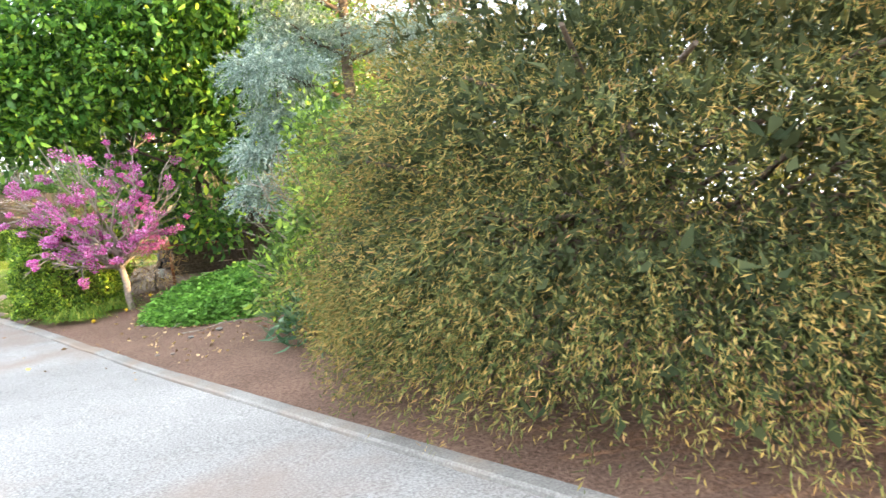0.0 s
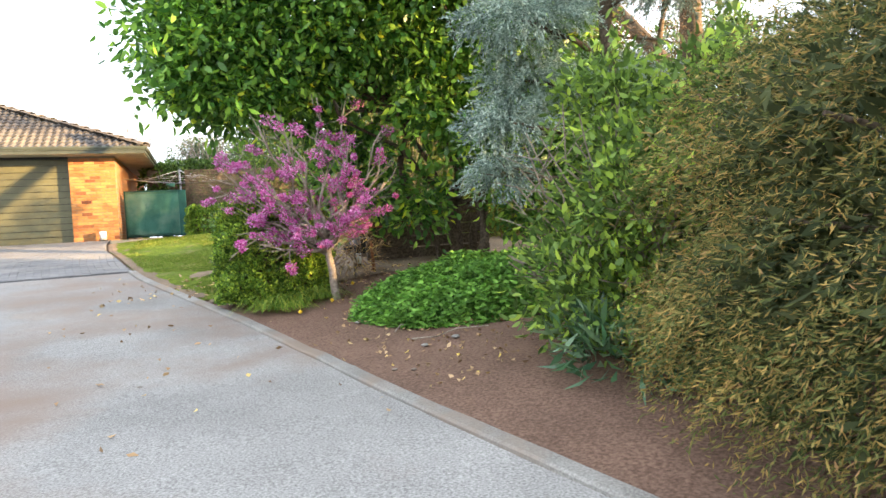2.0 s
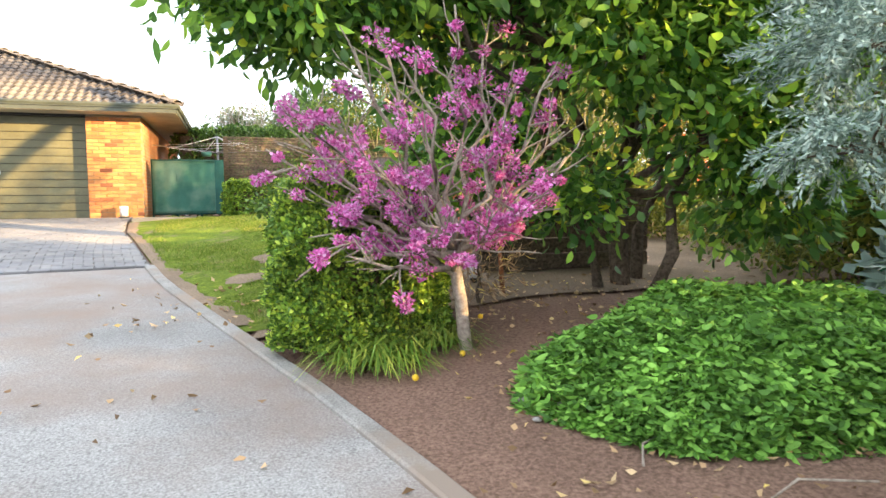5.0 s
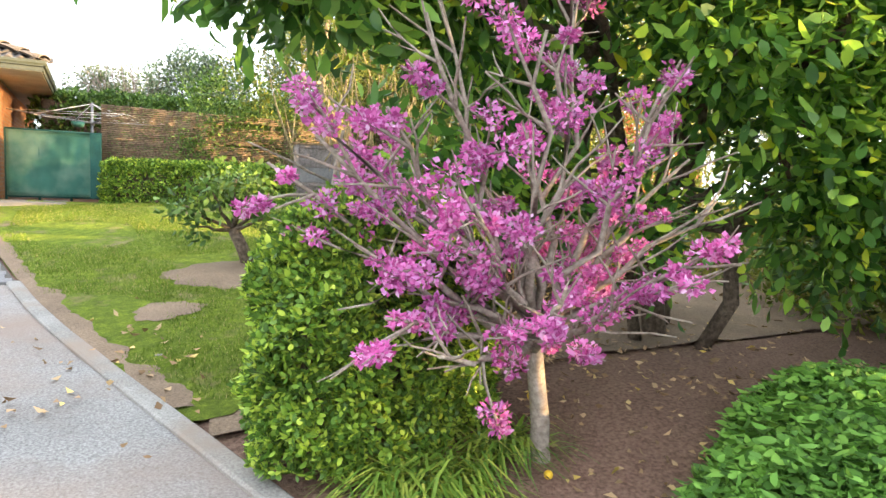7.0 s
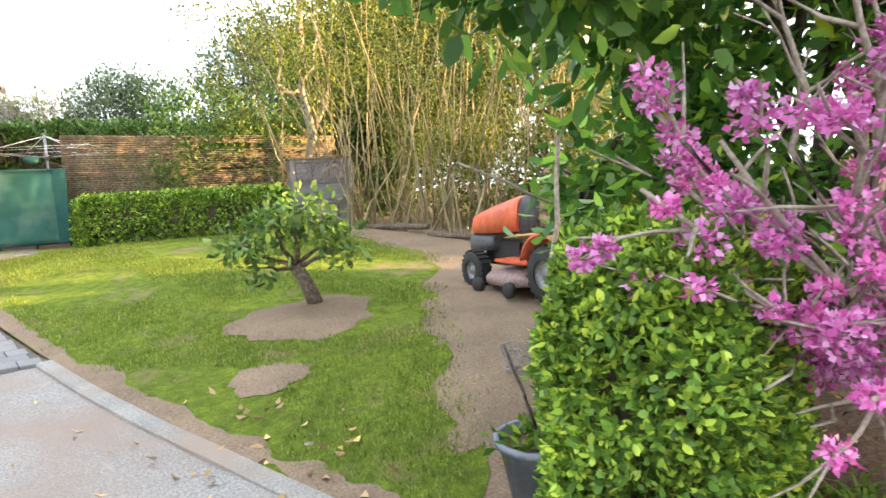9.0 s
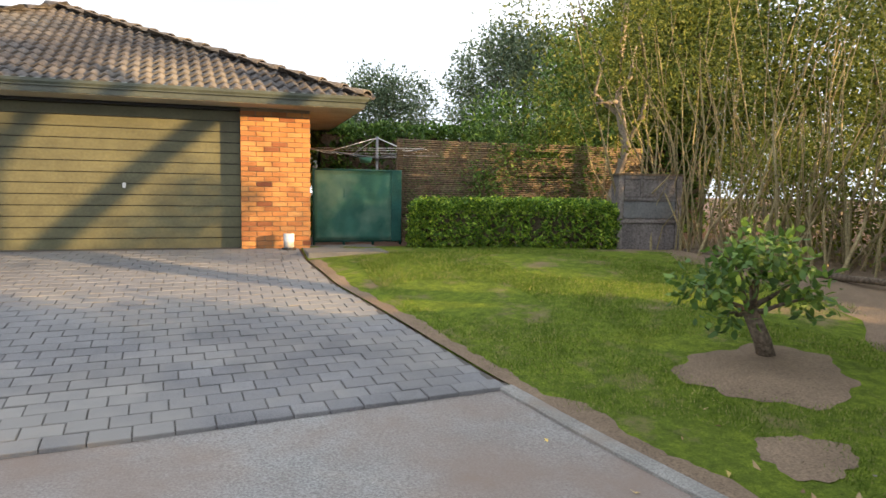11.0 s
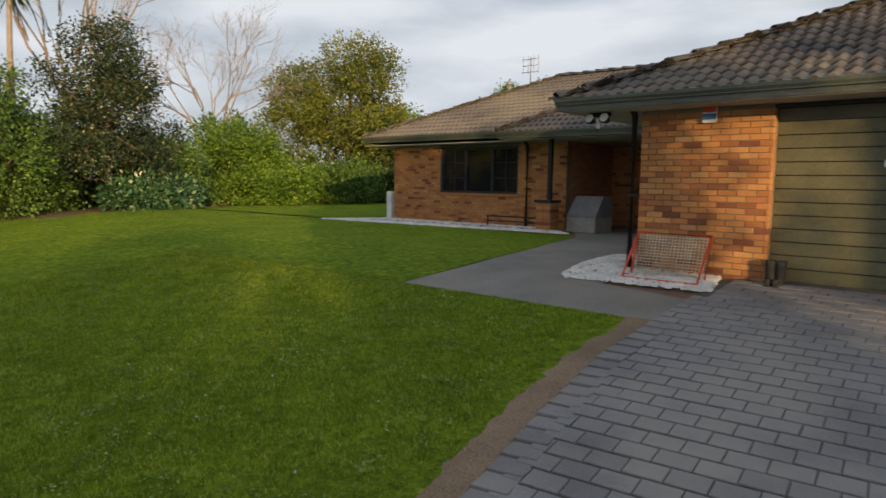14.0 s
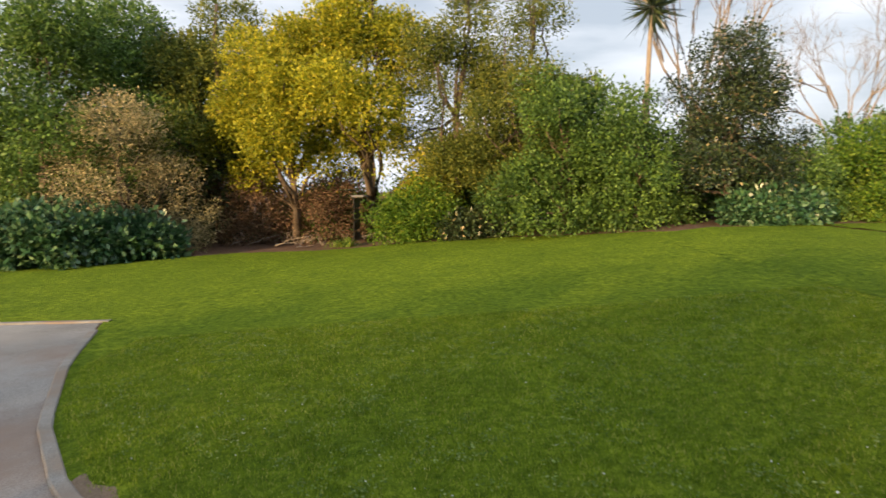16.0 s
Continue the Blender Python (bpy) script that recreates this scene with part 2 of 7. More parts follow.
BLADE_DRY = leaf_material("grass_blade_dry", [(0, (0.05, 0.09, 0.012)), (0.5, (0.125, 0.19, 0.025)), (0.8, (0.2, 0.255, 0.05)), (1, (0.36, 0.31, 0.15))], 0.3, 0.85, 0.8, 0.1, 1.2)
BLADE = leaf_material("grass_blade", [(0, (0.04, 0.074, 0.005)), (0.5, (0.112, 0.17, 0.01)), (0.85, (0.185, 0.24, 0.024)), (1, (0.32, 0.29, 0.1))], 0.3, 0.85, 2.2, 0.1, 1.7)
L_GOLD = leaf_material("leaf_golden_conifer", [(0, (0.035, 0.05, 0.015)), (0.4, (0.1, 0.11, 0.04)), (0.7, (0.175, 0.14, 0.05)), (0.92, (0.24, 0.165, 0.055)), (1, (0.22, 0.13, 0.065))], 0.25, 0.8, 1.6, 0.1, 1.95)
# Inner foliage: green, its colour also darkened for the shade inside the bush.
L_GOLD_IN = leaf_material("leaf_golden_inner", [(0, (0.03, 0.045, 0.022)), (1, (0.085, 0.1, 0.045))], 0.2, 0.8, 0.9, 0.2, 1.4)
L_HEDGE = leaf_material("leaf_hedge", [(0, (0.04, 0.085, 0.015)), (0.45, (0.1, 0.19, 0.03)), (0.75, (0.22, 0.33, 0.045)), (1, (0.4, 0.48, 0.07))], 0.3, 0.45, 4.0, 0.35, 1.5)
L_NETTLE = leaf_material("leaf_nettle", [(0, (0.05, 0.12, 0.025)), (0.6, (0.12, 0.26, 0.045)), (1, (0.2, 0.38, 0.075))], 0.3, 0.6, 3, 0.3, 1.5)
L_MAG = leaf_material("leaf_magnolia", [(0, (0.018, 0.055, 0.012)), (0.5, (0.05, 0.115, 0.022)), (0.82, (0.11, 0.2, 0.035)), (0.97, (0.2, 0.33, 0.045)), (1, (0.6, 0.42, 0.03))], 0.4, 0.35, 1.2, 0.45, 2.5)
L_SHRUB = leaf_material("leaf_shrub", [(0, (0.04, 0.075, 0.02)), (0.5, (0.12, 0.2, 0.05)), (0.8, (0.24, 0.36, 0.07)), (1, (0.42, 0.55, 0.09))], 0.45, 0.5, 2.6, 0.35, 1.4)
L_BLUE = leaf_material("leaf_blue_conifer", [(0, (0.1, 0.15, 0.14)), (0.6, (0.24, 0.32, 0.3)), (1, (0.42, 0.5, 0.47))], 0.25, 0.75, 1.5)
L_DARK = leaf_material("leaf_dark", [(0, (0.012, 0.022, 0.012)), (0.6, (0.03, 0.05, 0.022)), (0.93, (0.06, 0.085, 0.035)), (1, (0.3, 0.24, 0.14))], 0.15, 0.35, 0.6)
L_GREEN = leaf_material("leaf_green", [(0, (0.03, 0.065, 0.015)), (0.6, (0.075, 0.14, 0.03)), (1, (0.15, 0.24, 0.045))], 0.3, 0.55, 0.5)
L_BRIGHT = leaf_material("leaf_bright", [(0, (0.05, 0.12, 0.015)), (0.6, (0.13, 0.25, 0.03)), (1, (0.3, 0.4, 0.05))], 0.35, 0.5, 0.8, 0.3, 1.05)
L_YELLOW = leaf_material("leaf_yellow", [(0, (0.12, 0.15, 0.015)), (0.4, (0.26, 0.29, 0.025)), (0.8, (0.44, 0.42, 0.035)), (1, (0.58, 0.48, 0.05))], 0.45, 0.55, 0.5, 0.3, 1.25)
L_OLIVE = leaf_material("leaf_olive", [(0, (0.05, 0.075, 0.016)), (0.5, (0.12, 0.155, 0.028)), (1, (0.26, 0.27, 0.05))], 0.3, 0.6, 0.5, 0.3, 1.15)
L_TAN = leaf_material("leaf_tan", [(0, (0.14, 0.13, 0.07)), (0.5, (0.29, 0.25, 0.14)), (1, (0.46, 0.39, 0.23))], 0.3, 0.7, 0.8)
# Leaf colours greyed to paint distance haze onto the far trees.
L_HAZE = leaf_material("leaf_far_haze", [(0, (0.06, 0.09, 0.055)), (0.6, (0.11, 0.15, 0.085)), (1, (0.18, 0.21, 0.11))], 0.25, 0.7, 0.35)
L_BIG = leaf_material("leaf_big_glossy", [(0, (0.02, 0.06, 0.03)), (0.6, (0.05, 0.12, 0.055)), (1, (0.14, 0.22, 0.12))], 0.2, 0.3, 0.8, 0.6)
L_BLADE = leaf_material("leaf_strap", [(0, (0.06, 0.13, 0.02)), (0.6, (0.15, 0.24, 0.035)), (1, (0.34, 0.36, 0.07))], 0.3, 0.45, 2)
L_PINK = leaf_material("blossom", [(0, (0.3, 0.05, 0.2)), (0.4, (0.5, 0.13, 0.38)), (0.8, (0.62, 0.24, 0.52)), (1, (0.68, 0.38, 0.6))], 0.45, 0.7, 3, 0.3, 1.6)
L_LITTER = leaf_material("leaf_litter", [(0, (0.13, 0.08, 0.045)), (0.5, (0.28, 0.18, 0.1)), (0.85, (0.42, 0.3, 0.18)), (1, (0.6, 0.45, 0.1))], 0.1, 0.8, 2)
L_DEAD = leaf_material("leaf_dead_needles", [(0, (0.07, 0.05, 0.035)), (0.6, (0.17, 0.11, 0.075)), (1, (0.28, 0.19, 0.13))], 0.2, 0.85, 1.2, 0.1, 1.3)
L_CLOVER = leaf_material("leaf_clover", [(0, (0.09, 0.15, 0.03)), (0.6, (0.17, 0.25, 0.06)), (1, (0.3, 0.36, 0.16))], 0.3, 0.7, 2, 0.2, 1.2)
L_RED = leaf_material("leaf_red", [(0, (0.3, 0.07, 0.04)), (1, (0.5, 0.16, 0.09))], 0.3, 0.6, 2)


# ---- mesh helpers ----
def link(name, bm, mat, parent=None, label=""):
    me = bpy.data.meshes.new(name)
    bm.to_mesh(me)
    bm.free()
    me.materials.append(mat)
    ob = new(name, me)
    if parent:
        ob.parent = parent
    if label:
        ob["label"] = label
    return ob


part = link


def thing(name, at, label, category, group="", kind="", turn=0):
    e = new(name)
    e.empty_display_size = 0.1
    e.matrix_basis = pose(*at, 0, 0, turn)
    return tagged(e, label, category, group, kind)


def box(bm, x0, x1, y0, y1, z0, z1, bev=0.0):
    g = bmesh.ops.create_cube(bm, size=1.0, matrix=Matrix.Translation(((x0 + x1) / 2, (y0 + y1) / 2, (z0 + z1) / 2)) @ Matrix.Diagonal((x1 - x0, y1 - y0, z1 - z0, 1)))
    if bev:
        es = list({e for v in g["verts"] for e in v.link_edges})
        bmesh.ops.bevel(bm, geom=es, offset=bev, segments=2, affect="EDGES")
    return bm


def boxed(*a, bev=0.0):
    return box(bmesh.new(), *a, bev=bev)


def tube(bm, pts, r0, r1, seg=8, cap=True):
    pts = [Vector(p) for p in pts]
    rings = []
    for i, p in enumerate(pts):
        d = (pts[min(i + 1, len(pts) - 1)] - pts[max(i - 1, 0)]).normalized()
        s = d.orthogonal().normalized()
        u = d.cross(s)
        r = r0 + (r1 - r0) * i / max(len(pts) - 1, 1)
        rings.append([bm.verts.new(p + (s * math.cos(a) + u * math.sin(a)) * r) for a in (2 * math.pi * k / seg for k in range(seg))])
    for a, b in zip(rings, rings[1:]):
        best = min(range(seg), key=lambda k: (a[0].co - b[k].co).length)
        for k in range(seg):
            bm.faces.new((a[k], a[(k + 1) % seg], b[(k + 1 + best) % seg], b[(k + best) % seg])).smooth = True
    if cap:
        bm.faces.new(rings[0][::-1])
        bm.faces.new(rings[-1])
    return bm


def tubed(pts, r0, r1=None, seg=8):
    return tube(bmesh.new(), pts, r0, r0 if r1 is None else r1, seg)


def lathe(profile, seg=20):
    bm = bmesh.new()
    rings = [[bm.verts.new((r * math.cos(2 * math.pi * k / seg), r * math.sin(2 * math.pi * k / seg), z)) for k in range(seg)] for r, z in profile]
    for a, b in zip(rings, rings[1:]):
        for k in range(seg):
            bm.faces.new((a[k], a[(k + 1) % seg], b[(k + 1) % seg], b[k])).smooth = True
    return bm


def quads(name, V, mat, parent=None, label="", per=4):
    """One mesh of loose polygons with per corners each, from an array of corners."""
    V = np.asarray(V, np.float32)
    per = V.shape[1] if V.ndim == 3 else per
    V = V.reshape(-1, 3)
    n = len(V) // per
    me = bpy.data.meshes.new(name)
    me.vertices.add(len(V))
    me.vertices.foreach_set("co", V.ravel())
    me.loops.add(len(V))
    me.loops.foreach_set("vertex_index", np.arange(len(V), dtype=np.int32))
    me.polygons.add(n)
    me.polygons.foreach_set("loop_start", np.arange(0, len(V), per, dtype=np.int32))
    me.polygons.foreach_set("loop_total", np.full(n, per, np.int32))
    me.update()
    me.materials.append(mat)
    ob = new(name, me)
    if parent:
        ob.parent = parent
    if label:
        ob["label"] = label
    return ob


RNG = np.random.default_rng(7)


def unit(v):
    return v / np.maximum(np.linalg.norm(v, axis=1, keepdims=True), 1e-6)


def leaves(P, D, length, width, curl=0.25, spread=0.35):
    """Corners of pointed leaves that start at P and run along D."""
    n = len(P)
    ln = length * (1 + spread * RNG.uniform(-1, 1, (n, 1)))
    wd = width * (1 + spread * RNG.uniform(-1, 1, (n, 1)))
    D = unit(D)
    S = unit(np.cross(D, RNG.normal(size=(n, 3)) + np.array([0, 0, 1.2])))
    N = np.cross(D, S)
    m = P + D * ln * 0.5 + N * ln * curl * 0.4
    return np.stack([P, m + S * wd / 2, P + D * ln - N * ln * curl * 0.3, m - S * wd / 2], 1)


def broad(P, D, length, width, curl=0.25, spread=0.35):
    """Corners of rounded leaves with six corners each."""
    n = len(P)
    ln = length * (1 + spread * RNG.uniform(-1, 1, (n, 1)))
    wd = width * (1 + spread * RNG.uniform(-1, 1, (n, 1)))
    D = unit(D)
    S = unit(np.cross(D, RNG.normal(size=(n, 3)) * 0.8 + np.array([0, 0, 1.2])))
    N = np.cross(D, S)
    a, b = P + D * ln * 0.32 + N * ln * curl * 0.3, P + D * ln * 0.68 + N * ln * curl * 0.22
    return np.stack([P, a + S * wd * 0.46, b + S * wd * 0.44, P + D * ln - N * ln * curl * 0.35, b - S * wd * 0.44, a - S * wd * 0.46], 1)


def shell(center, radii, n, fill=0.35, low=-1.0):
    """Points near the surface of an ellipsoid, and the way outward."""
    d = unit(RNG.normal(size=(int(n * 1.6), 3)))
    d = d[d[:, 2] > low][:n]
    r = 1 - fill * RNG.random((len(d), 1)) ** 1.6
    lump = 1 + 0.16 * np.sin(d[:, :1] * 7 + center[0]) * np.cos(d[:, 1:2] * 6 + center[1]) + 0.1 * np.sin(d[:, 2:] * 11 + d[:, :1] * 9)
    return np.array(center) + d * r * lump * np.array(radii), unit(d / np.array(radii))


def foliage(blobs, clumps, per, size, length, width, droop=0.0, fill=0.45, low=-0.9, out=0.8, curl=0.25, shape=leaves):
    """Leaves in clumps over a set of ellipsoids (x, y, z, rx, ry, rz)."""
    area = np.array([(b[3] * b[4] + b[3] * b[5] + b[4] * b[5]) for b in blobs])
    allv = []
    for b, a in zip(blobs, area / area.sum()):
        C, O = shell(b[:3], b[3:], max(3, int(clumps * a)), fill, low)
        C, O = np.repeat(C, per, 0), np.repeat(O, per, 0)
        P = C + RNG.normal(size=C.shape) * size * 0.5
        D = O * out + RNG.normal(size=C.shape) * 0.6 + np.array([0, 0, -droop])
        allv.append(shape(P, D, length, width, curl))
    return np.concatenate(allv)


def crooked(a, b, n=5, wobble=0.08, sag=0.0):
    a, b = Vector(a), Vector(b)
    ln = (b - a).length
    pts = []
    for i in range(n + 1):
        k = i / n
        w = wobble * ln * math.sin(math.pi * k)
        pts.append(a.lerp(b, k) + Vector((random.uniform(-w, w), random.uniform(-w, w), random.uniform(-w, w) * 0.5 - sag * math.sin(math.pi * k))))
    pts[0], pts[-1] = a, b
    return pts


def twigs(bm, start, way, length, r, depth, split=3, spread=0.5, lift=0.1, seg=5):
    end = start + way * length
    tube(bm, crooked(start, end, 3, 0.06), r, r * 0.6, seg, False)
    tips = [end]
    if depth > 0:
        for _ in range(split):
            w = (way + Vector((random.gauss(0, spread), random.gauss(0, spread), random.gauss(0, spread) + lift))).normalized()
            tips += twigs(bm, start.lerp(end, random.uniform(0.55, 1)), w, length * random.uniform(0.6, 0.85), r * 0.58, depth - 1, split, spread, lift, max(3, seg - 1))
    return tips


# ---- ground levels ----
PY = [-300, -60, -20, -14, -12.5, -10.7, -8.2, -5.7, -2.2, 0, 300]
PZ = [-2.0, -1.6, -1.25, -1.1, -1.04, -0.9, -0.71, -0.54, -0.2, 0, 0]
KY = [-60, -16.52, -15.41, -14.6, -13.5, -12.9, -12.05, -11.05, -9.9, -8.7, -7.72, -6.98, -5.94, -4.46, -3.5, -2.57, -1.0, 60]
KX = [17.0, 7.1, 6.85, 6.66, 6.42, 6.3, 6.07, 5.78, 5.4, 5.0, 4.69, 4.48, 4.24, 3.9, 3.68, 3.44, 3.25, 3.25]
LY = [-60, -14.5, -14.4, -13.32, -12.1, -11.0, -8.6, -6.5, -6.0, -4.6, -3.4, -2.3]
LX = [-13.5, -13.5, -13.3, -10.39, -8.02, -6.49, -4.2, -2.6, -2.4, -2.67, -2.84, -2.85]
BY = [-60, -22.3, -18.3, -16, -12.4, -9.8, -6, -1, 3.3, 7.4, 13.3, 40]
BX = [-19, -22.0, -24.6, -26.0, -26.0, -26.4, -25.8, -22.4, -23.8, -25.3, -24.6, -24]


def kerb_x(y):
    return float(np.interp(y, KY, KX))


def ground_z(x, y):
    z = float(np.interp(y, PY, PZ))
    rise = 0.1 * min(max(x - kerb_x(y) - 0.1, 0), 2.2)
    if y > -2:
        rise *= max(0.0, min(1.0, -y / 2))
    return z + rise


def sheet(name, mat, ys, left, right, cols, lift, label, category, rough=0.0, kind="structure"):
    bm = bmesh.new()
    rows = []
    for y in ys:
        xl, xr = left(y), right(y)
        rows.append([bm.verts.new((x, y, ground_z(x, y) + lift + (noise.noise((x * 2.1, y * 2.1, 0)) * rough if rough else 0))) for x in np.linspace(xl, xr, cols)])
    for a, b in zip(rows, rows[1:]):
        for i in range(cols - 1):
            bm.faces.new((a[i], a[i + 1], b[i + 1], b[i])).smooth = True
    ob = link(name, bm, mat)
    return tagged(ob, label, category, "", kind)


# ---- ground ----
ys_far = [-300, -150, -80, -50, -40, -32, -26, -22] + list(np.arange(-20, 10.1, 0.5)) + [12, 15, 20, 30, 50, 100, 300]
bm = bmesh.new()
xs_far = [-300, -150, -80, -50, -40, -32, -28] + list(np.arange(-26, 16.1, 0.75)) + [18, 22, 28, 40, 60, 100, 300]
rows = [[bm.verts.new((x, y, ground_z(x, y) - 0.02)) for x in xs_far] for y in ys_far]
for a, b in zip(rows, rows[1:]):
    for i in range(len(xs_far) - 1):
        bm.faces.new((a[i], a[i + 1], b[i + 1], b[i])).smooth = True
tagged(link("ground", bm, SOIL), "brown garden soil and leaf litter under trees", "ground", "", "structure")

drive_front = lambda x: -5.93 - 0.115 * (4.25 - x)
sheet("road", ASPHALT, np.arange(-60, -5.6, 0.35), lambda y: float(np.interp(y, LY, LX)) , lambda y: kerb_x(y), 40, 0.0, "grey worn chip-seal driveway with brown stains", "driveway", 0.008)
sheet("lawn_left", LAWN, np.concatenate([np.arange(-30, -2.5, 0.4), [-2.4, -2.25, -2.24, -2.0], np.arange(-1.8, 4.6, 0.4)]), lambda y: float(np.interp(y, BY, BX)),
      lambda y: float(np.interp(y, LY, LX)) - 0.12 if y < -2.245 else float(np.interp(y, [-2.24, 0, 4.1, 5.2], [-6.38, -6.25, -7.2, -7.8])), 60, 0.012, "mown green lawn with small daisies", "lawn", 0.02)
sheet("lawn_far", LAWN, np.arange(4.5, 40, 0.7), lambda y: float(np.interp(y, BY, BX)), lambda y: -14.6 if y > 5.4 else -9.0, 20, 0.012, "mown green lawn beside the house", "lawn", 0.02)
sheet("lawn_right", LAWN_WORN, np.arange(-9.6, 0.3, 0.25), lambda y: kerb_x(y) + 0.03, lambda y: float(np.interp(y, [-9.6, -8.6, -7.6, -6.5, -5, -2, 0.3], [5.62, 6.15, 6.7, 7.4, 8.5, 8.4, 6.0])) + 0.12 * math.sin(y * 5.3), 40, 0.012, "worn patchy lawn with bare soil", "lawn", 0.02)
sheet("dirt_strip", DIRT, np.arange(-9.8, 1.0, 0.3), lambda y: float(np.interp(y, [-9.6, -8.6, -7.6, -6.5, -5, -2, 0.3], [5.4, 5.95, 6.5, 7.2, 8.3, 8.2, 5.8])), lambda y: 14.0, 20, 0.006, "bare brown dirt under the canes", "dirt", 0.03)
sheet("footpath", PATHMAT, np.arange(-2.25, 9.5, 0.25), lambda y: float(np.interp(y, [-2.25, 0, 4.1, 5.2, 5.6, 9], [-6.4, -6.25, -7.2, -7.9, -8.3, -8.3])), lambda y: -2.85 if y < -1.0 else -4.04, 14, 0.004, "smooth grey concrete footpath to the porch", "path")

# bare rings of soil in the worn lawn
def bare_ring(name, cx, cy, rad, lift, label, wave):
    bm = bmesh.new()
    c = bm.verts.new((cx, cy, ground_z(cx, cy) + lift))
    rings = []
    for q, h in ((0.6, lift * 0.8), (1.0, 0.016)):
        ring = []
        for k in range(48):
            a = 2 * math.pi * k / 48
            r = rad * q * (1 + 0.1 * math.sin(3 * a + wave) + 0.06 * math.sin(7 * a + 1) + 0.05 * math.sin(13 * a + wave))
            x, y = cx + r * math.cos(a), cy + r * 0.9 * math.sin(a)
            ring.append(bm.verts.new((x, y, ground_z(x, y) + h)))
        rings.append(ring)
    for k in range(48):
        j = (k + 1) % 48
        bm.faces.new((c, rings[0][k], rings[0][j])).smooth = True
        bm.faces.new((rings[0][k], rings[1][k], rings[1][j], rings[0][j])).smooth = True
    tagged(link(name, bm, DIRT), label, "soil", "", "structure")


bare_ring("mulch_ring", 6.12, -6.5, 0.62, 0.06, "bare soil ring round the small tree", 0)
bare_ring("bare_patch", 5.42, -7.52, 0.27, 0.022, "worn bare patch in the lawn", 2)


def kerb(name, pts, w, h, label):
    bm = bmesh.new()
    prev = None
    for i, p in enumerate(pts):
        a, b = Vector(pts[max(i - 1, 0)]), Vector(pts[min(i + 1, len(pts) - 1)])
        d = (b - a).normalized()
        s = Vector((-d.y, d.x))
        ring = []
        for o, z in ((-w / 2, -0.1), (-w / 2, h - 0.012), (-w / 2 + 0.015, h), (w / 2 - 0.015, h), (w / 2, h - 0.012), (w / 2, -0.1)):
            x, y = p[0] + s.x * o, p[1] + s.y * o
            ring.append(bm.verts.new((x, y, float(np.interp(y, PY, PZ)) + z + 0.006 * noise.noise((x * 3, y * 3, 5)))))
        if prev:
            for k in range(5):
                bm.faces.new((prev[k], prev[k + 1], ring[k + 1], ring[k]))
        prev = ring
    bmesh.ops.recalc_face_normals(bm, faces=bm.faces)
    return tagged(link(name, bm, KERB), label, "kerb", "", "structure")


kerb("kerb_right", [(kerb_x(y) - 0.02, y) for y in np.arange(-5.95, -40, -0.3)], 0.125, 0.03, "weathered concrete mowing kerb beside the driveway")
kerb("kerb_left", [(float(np.interp(y, LY, LX)) - 0.06, y) for y in np.arange(-6.3, -14.3, -0.3)], 0.13, 0.05, "grey concrete kerb round the lawn")
kerb("kerb_end", [(-13.45, y) for y in np.arange(-14.3, -26, -0.4)], 0.13, 0.035, "grey concrete kerb at the end of the bay")


def dirt_edge(name, ys, inner, side, wide, label):
    """A bare strip with a ragged border along the paving or kerb."""
    bm = bmesh.new()
    prev = None
    for y in ys:
        x0 = inner(y)
        x1 = x0 + side * (wide + 0.12 * noise.noise((0, y * 1.3, 3)) + 0.07 * noise.noise((0, y * 4.3, 9)) + 0.04 * noise.noise((0, y * 11.3, 2)))
        ring = [bm.verts.new((x, y, ground_z(x, y) + h)) for x, h in ((x0, 0.022), ((x0 + x1) / 2, 0.026), (x1, 0.013))]
        if prev:
            bm.faces.new((prev[0], prev[1], ring[1], ring[0]))
            bm.faces.new((prev[1], prev[2], ring[2], ring[1]))
        prev = ring
    bmesh.ops.recalc_face_normals(bm, faces=bm.faces)
    tagged(link(name, bm, DIRT), label, "dirt", "", "structure")


dirt_edge("dirt_edge_left", np.arange(-11, -2.2, 0.05), lambda y: float(np.interp(y, LY, LX)) - (0.0 if y > -6.3 else 0.12), -1, 0.27, "bare earth edge between lawn and paving")
dirt_edge("dirt_edge_right", np.arange(-9.4, -1.0, 0.05), lambda y: kerb_x(y) + 0.03, 1, 0.17, "bare earth edge between lawn and kerb")

# ---- brickwork ----
def brick_mesh():
    bm = boxed(-0.11, 0.11, -0.052, 0.052, -0.033, 0.033, bev=0.0)
    bmesh.ops.bevel(bm, geom=bm.edges[:], offset=0.004, segments=1, affect="EDGES")
    me = bpy.data.meshes.new("brick")
    bm.to_mesh(me)
    bm.free()
    me.materials.append(BRICK)
    return me


def wall_core(name, x0, x1, y0, y1, z0, z1, label):
    e = link(name, boxed(x0, x1, y0, y1, z0, z1), BRICK_SIDE if y1 - y0 > 2 else MORTAR)
    return tagged(e, label, "wall", "", "structure")


garage_wall_left = wall_core("wall_garage_left", -4.03, -2.4, 0.014, 0.24, -0.25, 2.14, "orange-brown brick pier beside the garage door")
garage_wall_right = wall_core("wall_garage_right", 2.4, 3.43, 0.014, 0.24, -0.25, 2.14, "orange-brown brick pier at the garage corner")
wall_core("wall_garage_side_left", -4.03, -3.85, 0.241, 9.0, -0.25, 2.14, "brick side wall of the garage")
wall_core("wall_garage_side_right", 3.25, 3.43, 0.241, 9.0, -0.25, 2.14, "brick side wall of the garage")
wall_core("wall_garage_back", -3.84, 3.24, 8.8, 9.0, -0.25, 2.14, "brick back wall of the garage")


